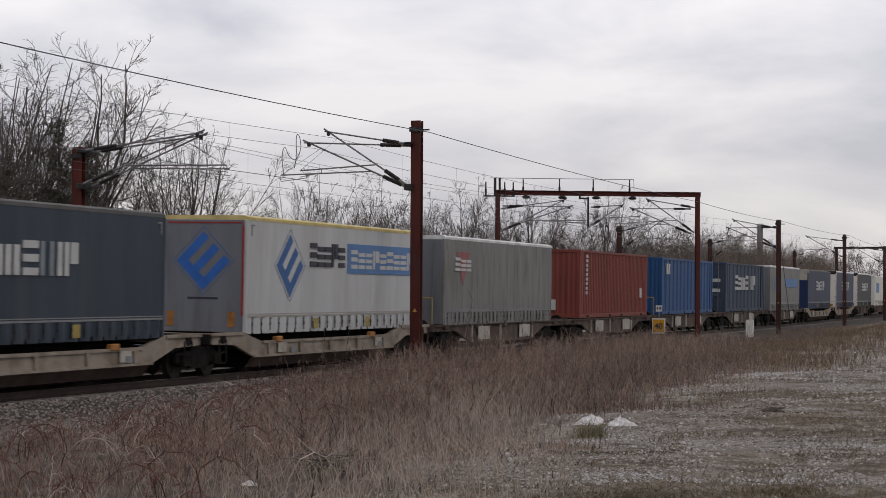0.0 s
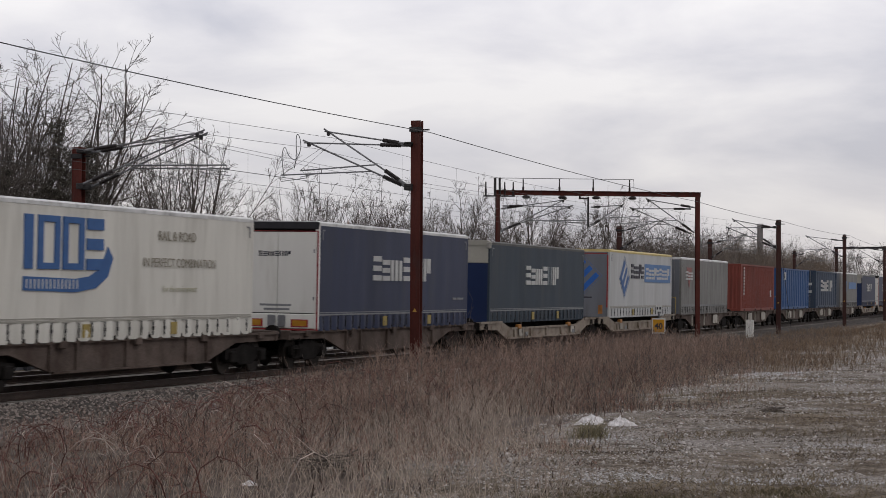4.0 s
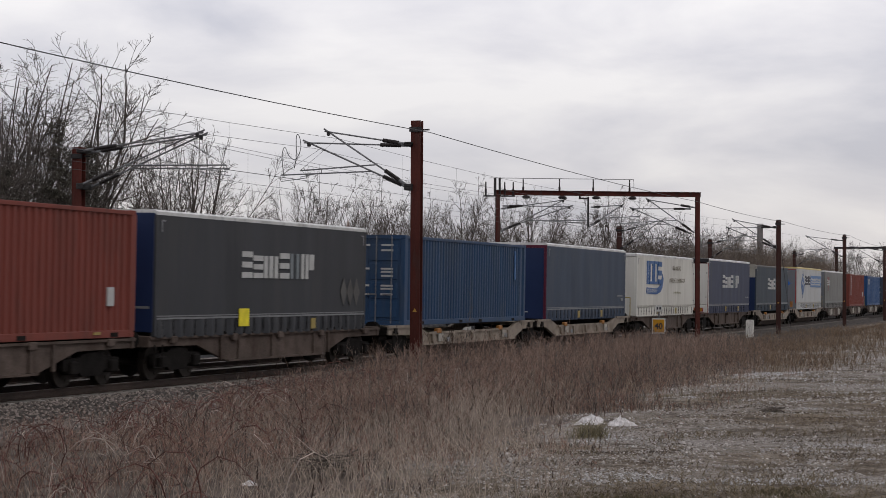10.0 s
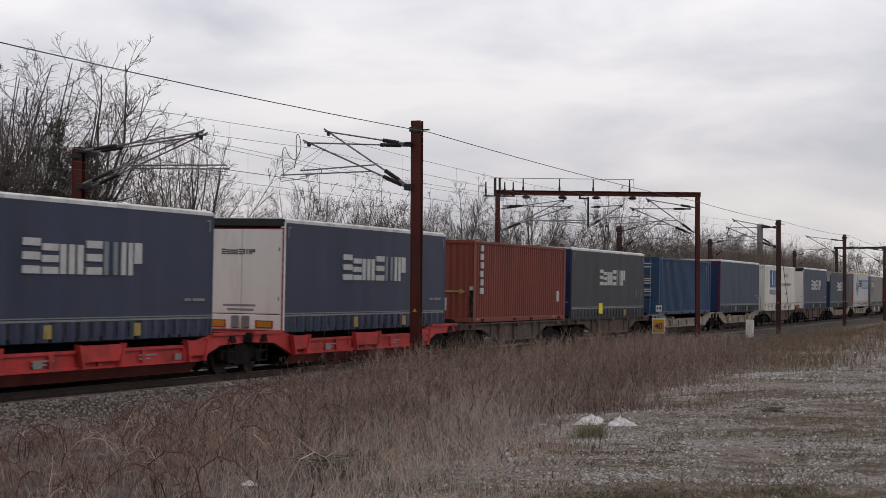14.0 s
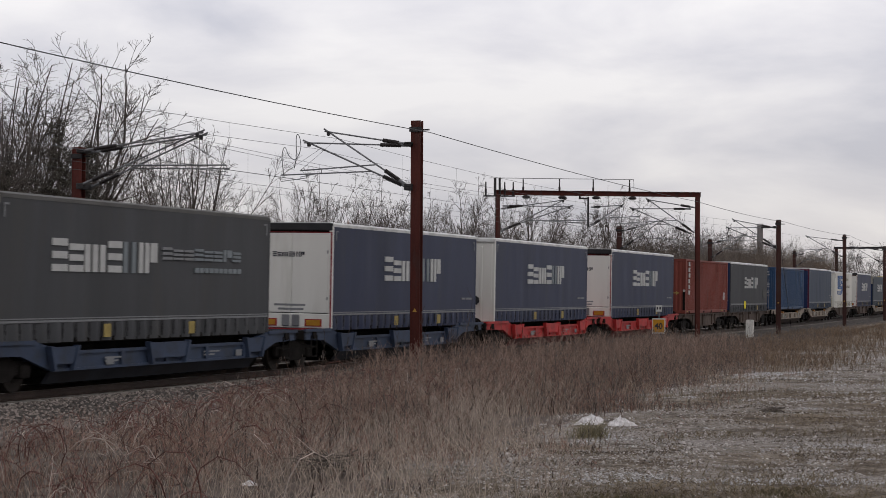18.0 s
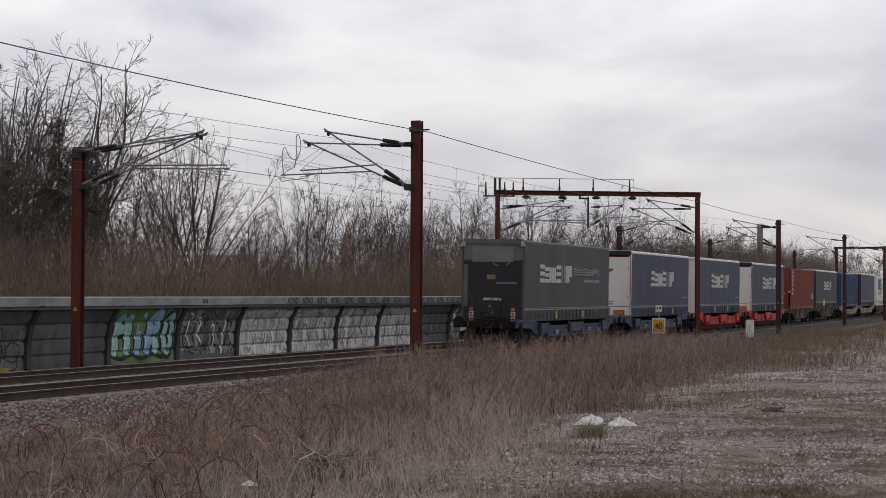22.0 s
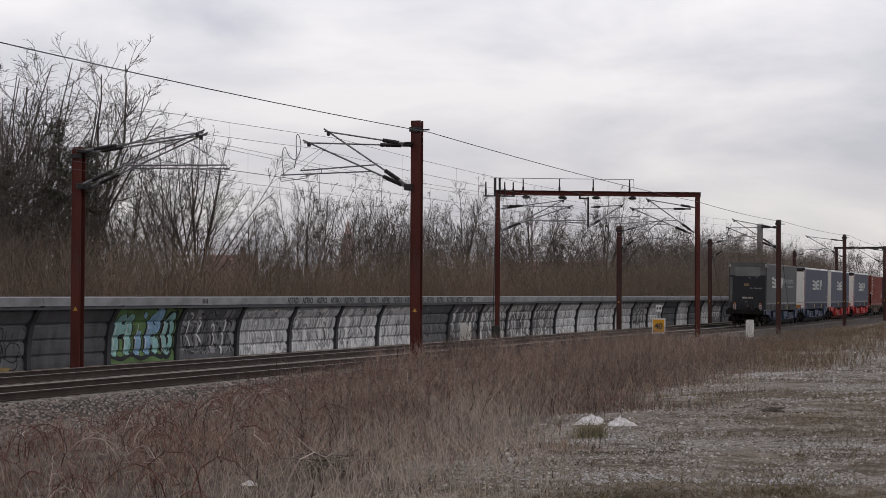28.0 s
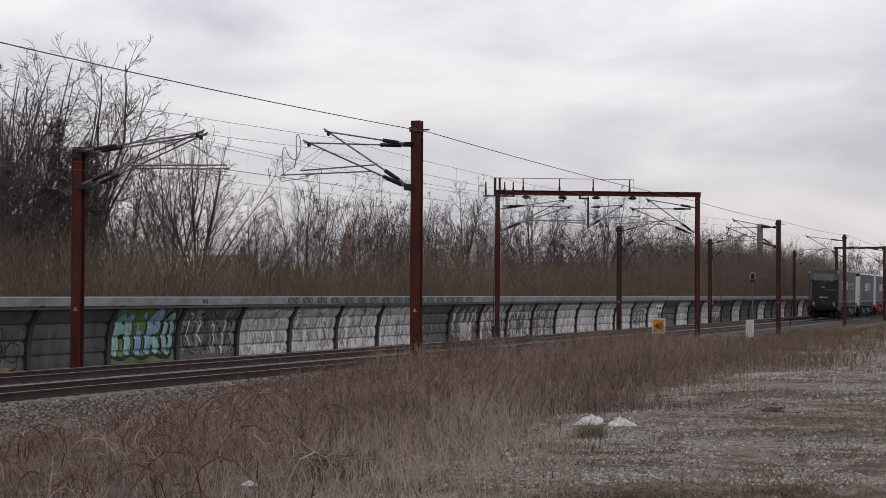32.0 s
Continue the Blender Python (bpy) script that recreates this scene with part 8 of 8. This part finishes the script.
def plastic_heap(x, y, z, size, seed, mat, label):
    m = M()
    nu, nv = 34, 12
    for j in range(nv + 1):
        for i in range(nu):
            a, k = 2 * math.pi * i / nu, j / nv
            r = size * (1 - k) ** 0.8 * (1 + 0.5 * noise.noise((math.cos(a) * 1.5, math.sin(a) * 1.5, seed + k * 2)) + 0.12 * (i % 3 - 1) * (1 - k))
            h = size * 0.62 * math.sqrt(k) * (1 + 0.9 * noise.noise((math.cos(a) * 2.2, math.sin(a) * 2.2, seed + 5))) + 0.30 * size * abs(noise.noise((i * 0.7, j * 0.8, seed))) + 0.10 * size * ((i + j) % 2)
            m.v.append((r * math.cos(a) * 1.25, r * math.sin(a) * 0.8, max(-0.04, h - 0.02)))
    for j in range(nv):
        for i in range(nu):
            q = (i + 1) % nu
            m.f.append((j * nu + i, j * nu + q, (j + 1) * nu + q, (j + 1) * nu + i))
    m.f.append(tuple(nv * nu + i for i in range(nu)))
    ob = tagged(part("plastic_sheet", m, MAT[mat]), label, "litter", "litter on the yard")
    ob.matrix_basis = pose(x, y, z)


paint("dirty_plastic", (0.62, 0.60, 0.60), rough=0.5, var=0.12, scale=6, grain=20, bump=0.3, dirt=(0.35, 0.31, 0.29), dirt_amount=0.4)
plastic_heap(2.22, 28.4, 0.19, 0.185, 1.0, "dirty_plastic", "crumpled dirty white plastic sheet on the gravel")
plastic_heap(2.63, 28.0, 0.22, 0.165, 4.0, "dirty_plastic", "crumpled dirty white plastic sheet on the gravel")
plastic_heap(-1.98, 19.6, 0.2, 0.06, 7.0, "dirty_plastic", "small scrap of white plastic in the grass")


def round_signal():
    o = tagged(new("signal"), "slim signal post with a rounded pale-edged hood", "railway signal")
    o.matrix_basis = on_line(118.0, -6.9) @ pose(0, 0, 0, 0, 0, -90)
    part("post", M().tube((0, 0, -0.6), (0, 0, 3.3), 0.06, 8), MAT["galv"], o)
    ring = [(0.24 * math.cos(a), 0.0, 3.75 + 0.36 * math.sin(a)) for a in [math.radians(-40 + 26 * k) for k in range(11)]]
    part("hood_edge", M().line(ring, 0.032, 6), MAT["sign_white"], o, "pale rounded edge")
    part("board", M().prism([(p[0] * 0.9, 3.75 + (p[2] - 3.75) * 0.9) for p in ring], "y", 0.02, 0.06), MAT["dark_steel"], o)
    part("lamp_housing", M().cbox(-0.2, 0.2, -0.08, 0.2, 3.28, 3.48, 0.04), MAT["dark_steel"], o)


round_signal()


paint("grey_brown_concrete", (0.17, 0.155, 0.15), rough=0.9, var=0.2, scale=1.0)


def chimney():
    o = tagged(new("concrete_column"), "grey concrete column rising behind the trees", "column")
    o.matrix_basis = pose(43.4, 260, 0)
    part("shaft", M().cbox(-0.36, 0.36, -0.36, 0.36, 0.3, 11.8, 0.06), MAT["grey_brown_concrete"], o)
    part("cap", M().cbox(-0.42, 0.42, -0.42, 0.42, 11.5, 11.75, 0.05), MAT["concrete"], o)


chimney()


def house(x, y, turn, length, depth, eaves, ridge, label):
    o = tagged(new("house"), label, "house", "houses beyond the thicket")
    o.matrix_basis = pose(x, y, 0.5, 0, 0, turn)
    h, d = length / 2, depth / 2
    part("wall", M().prism([(-d, 0), (d, 0), (d, eaves), (0, ridge - 0.2), (-d, eaves)], "x", -h, h), MAT["hazed_brick_wall"], o, "red brick walls")
    for sgn in (-1, 1):
        part("roof", M().prism([(sgn * (d + 0.4), eaves - 0.25), (sgn * (d + 0.4), eaves - 0.05), (0, ridge + 0.15), (0, ridge - 0.05)], "x", -h - 0.4, h + 0.4), MAT["hazed_roof_tile"], o, "red tiled roof slope")
    part("chimney", M().cbox(h * 0.4, h * 0.4 + 0.6, -0.3, 0.3, ridge - 0.6, ridge + 0.9, 0.03), MAT["hazed_brick_wall"], o)
    for k in (-0.5, 0.2):
        part("window", M().cbox(h * k, h * k + 1.1, -d - 0.04, -d + 0.05, 1.0, 2.2, 0.02), MAT["sign_white"], o)


# wall and roof reds muted by haze painted into them
paint("hazed_brick_wall", (0.18, 0.125, 0.11), rough=0.9, var=0.2, scale=2)
paint("hazed_roof_tile", (0.20, 0.125, 0.115), rough=0.85, var=0.2, scale=2)
house(-21.2, 190, 8, 4.6, 6, 2.9, 5.2, "house with a red tiled roof, haze in its colour")
house(14.0, 250, 5, 13, 8, 2.8, 5.6, "house with a red tiled roof, haze in its colour")


# brick lightened so that the distance haze is in its colour
paint("hazed_brick", (0.34, 0.25, 0.23), rough=0.9, var=0.12, scale=2)


def tower():
    o = tagged(new("church_tower"), "small brick tower with a pointed roof beyond the trees", "tower")
    o.matrix_basis = pose(-21.0, 420, 0.5, 0, 0, 20)
    part("wall", M().cbox(-1.1, 1.1, -1.1, 1.1, 0, 11.6, 0.05), MAT["hazed_brick"], o)
    m = M()
    m.v = [(-1.35, -1.35, 11.5), (1.35, -1.35, 11.5), (1.35, 1.35, 11.5), (-1.35, 1.35, 11.5), (0, 0, 17.8)]
    m.f = [(0, 1, 4), (1, 2, 4), (2, 3, 4), (3, 0, 4), (3, 2, 1, 0)]
    part("spire", m, MAT["hazed_brick"], o)


tower()


def guy_wire(s, w, z, s2):
    a, b = at(s, w, z), at(s2, w, -0.4)
    o = tagged(new("guy_wire"), "thin steel guy wire of a mast", "guy wire", "guy wires")
    part("cable", M().tube(a, b, 0.016, 5), MAT["wire"], o)
    part("turnbuckle", M().tube(a.lerp(b, 0.86), a.lerp(b, 0.90), 0.04, 6), MAT["dark_steel"], o)


guy_wire(95.5, FAR_W + 0.1, 5.9, 102.0)
guy_wire(70.1, NEAR_W + 0.1, 5.6, 75.0)


def sapling(s, w, h, seed):
    rng = np.random.default_rng(seed)
    P, Q, R1, R2 = [], [], [], []
    p, d = np.zeros(3), np.array([rng.normal(0, 0.06), rng.normal(0, 0.06), 1.0])
    for i in range(6):
        d = d + rng.normal(0, 0.05, 3)
        q = p + d / np.linalg.norm(d) * h / 6
        P.append(p), Q.append(q), R1.append(0.010 * (1 - i / 8)), R2.append(0.010 * (1 - (i + 1) / 8))
        if i > 0:
            for _ in range(2):
                a = rng.uniform(0, 6.28)
                P.append(q), Q.append(q + np.array([math.cos(a) * 0.4, math.sin(a) * 0.4, 0.8]) * h * 0.16 * rng.uniform(0.5, 1.2)), R1.append(0.005), R2.append(0.003)
        p = q
    v, f = strokes(P, Q, np.array(R1), np.array(R2))
    o = tagged(new("sapling"), "thin bare sapling among the weeds", "sapling", "saplings beside the track")
    o.matrix_basis = Matrix.Translation(at(s, w, float(ground_z(w)) - 0.05))
    part("stem", quick_mesh("stem", v, f, MAT["twig"], 4), MAT["twig"], o)


for k, (s, w, h) in enumerate([(-2.0, 4.2, 2.0), (0.5, 4.6, 2.4), (2.0, 4.4, 1.9), (-6.0, 5.0, 1.6), (3.5, 4.1, 1.7), (6.0, 4.8, 1.5), (-12.0, 6.0, 1.5), (-17, 7.5, 1.5)]):
    sapling(s, w, h, 60 + k)


def twig_pile(x, y, seed, size=1.0):
    rng = np.random.default_rng(seed)
    n = 60
    a = rng.uniform(0, math.pi, n)
    c = rng.normal(0, 1, (n, 3)) * np.array([0.16, 0.12, 0.04]) * size + np.array([0, 0, 0.10])
    d = np.stack([np.cos(a), np.sin(a), rng.normal(0, 0.25, n)], 1) * (size * rng.uniform(0.12, 0.4, n))[:, None]
    v, f = strokes(c - d, c + d, 0.008, 0.004)
    o = tagged(new("twig_pile"), "dark heap of cut twigs on the gravel", "twig pile", "twig piles", "stuff")
    p = part("twigs", quick_mesh("twigs", v, f, MAT["old_stem"], 4), MAT["old_stem"], o)
    o.matrix_basis = pose(x, y, 0.2)


twig_pile(-1.25, 20.9, 3)
twig_pile(5.38, 31.0, 4, 0.4)


motions()
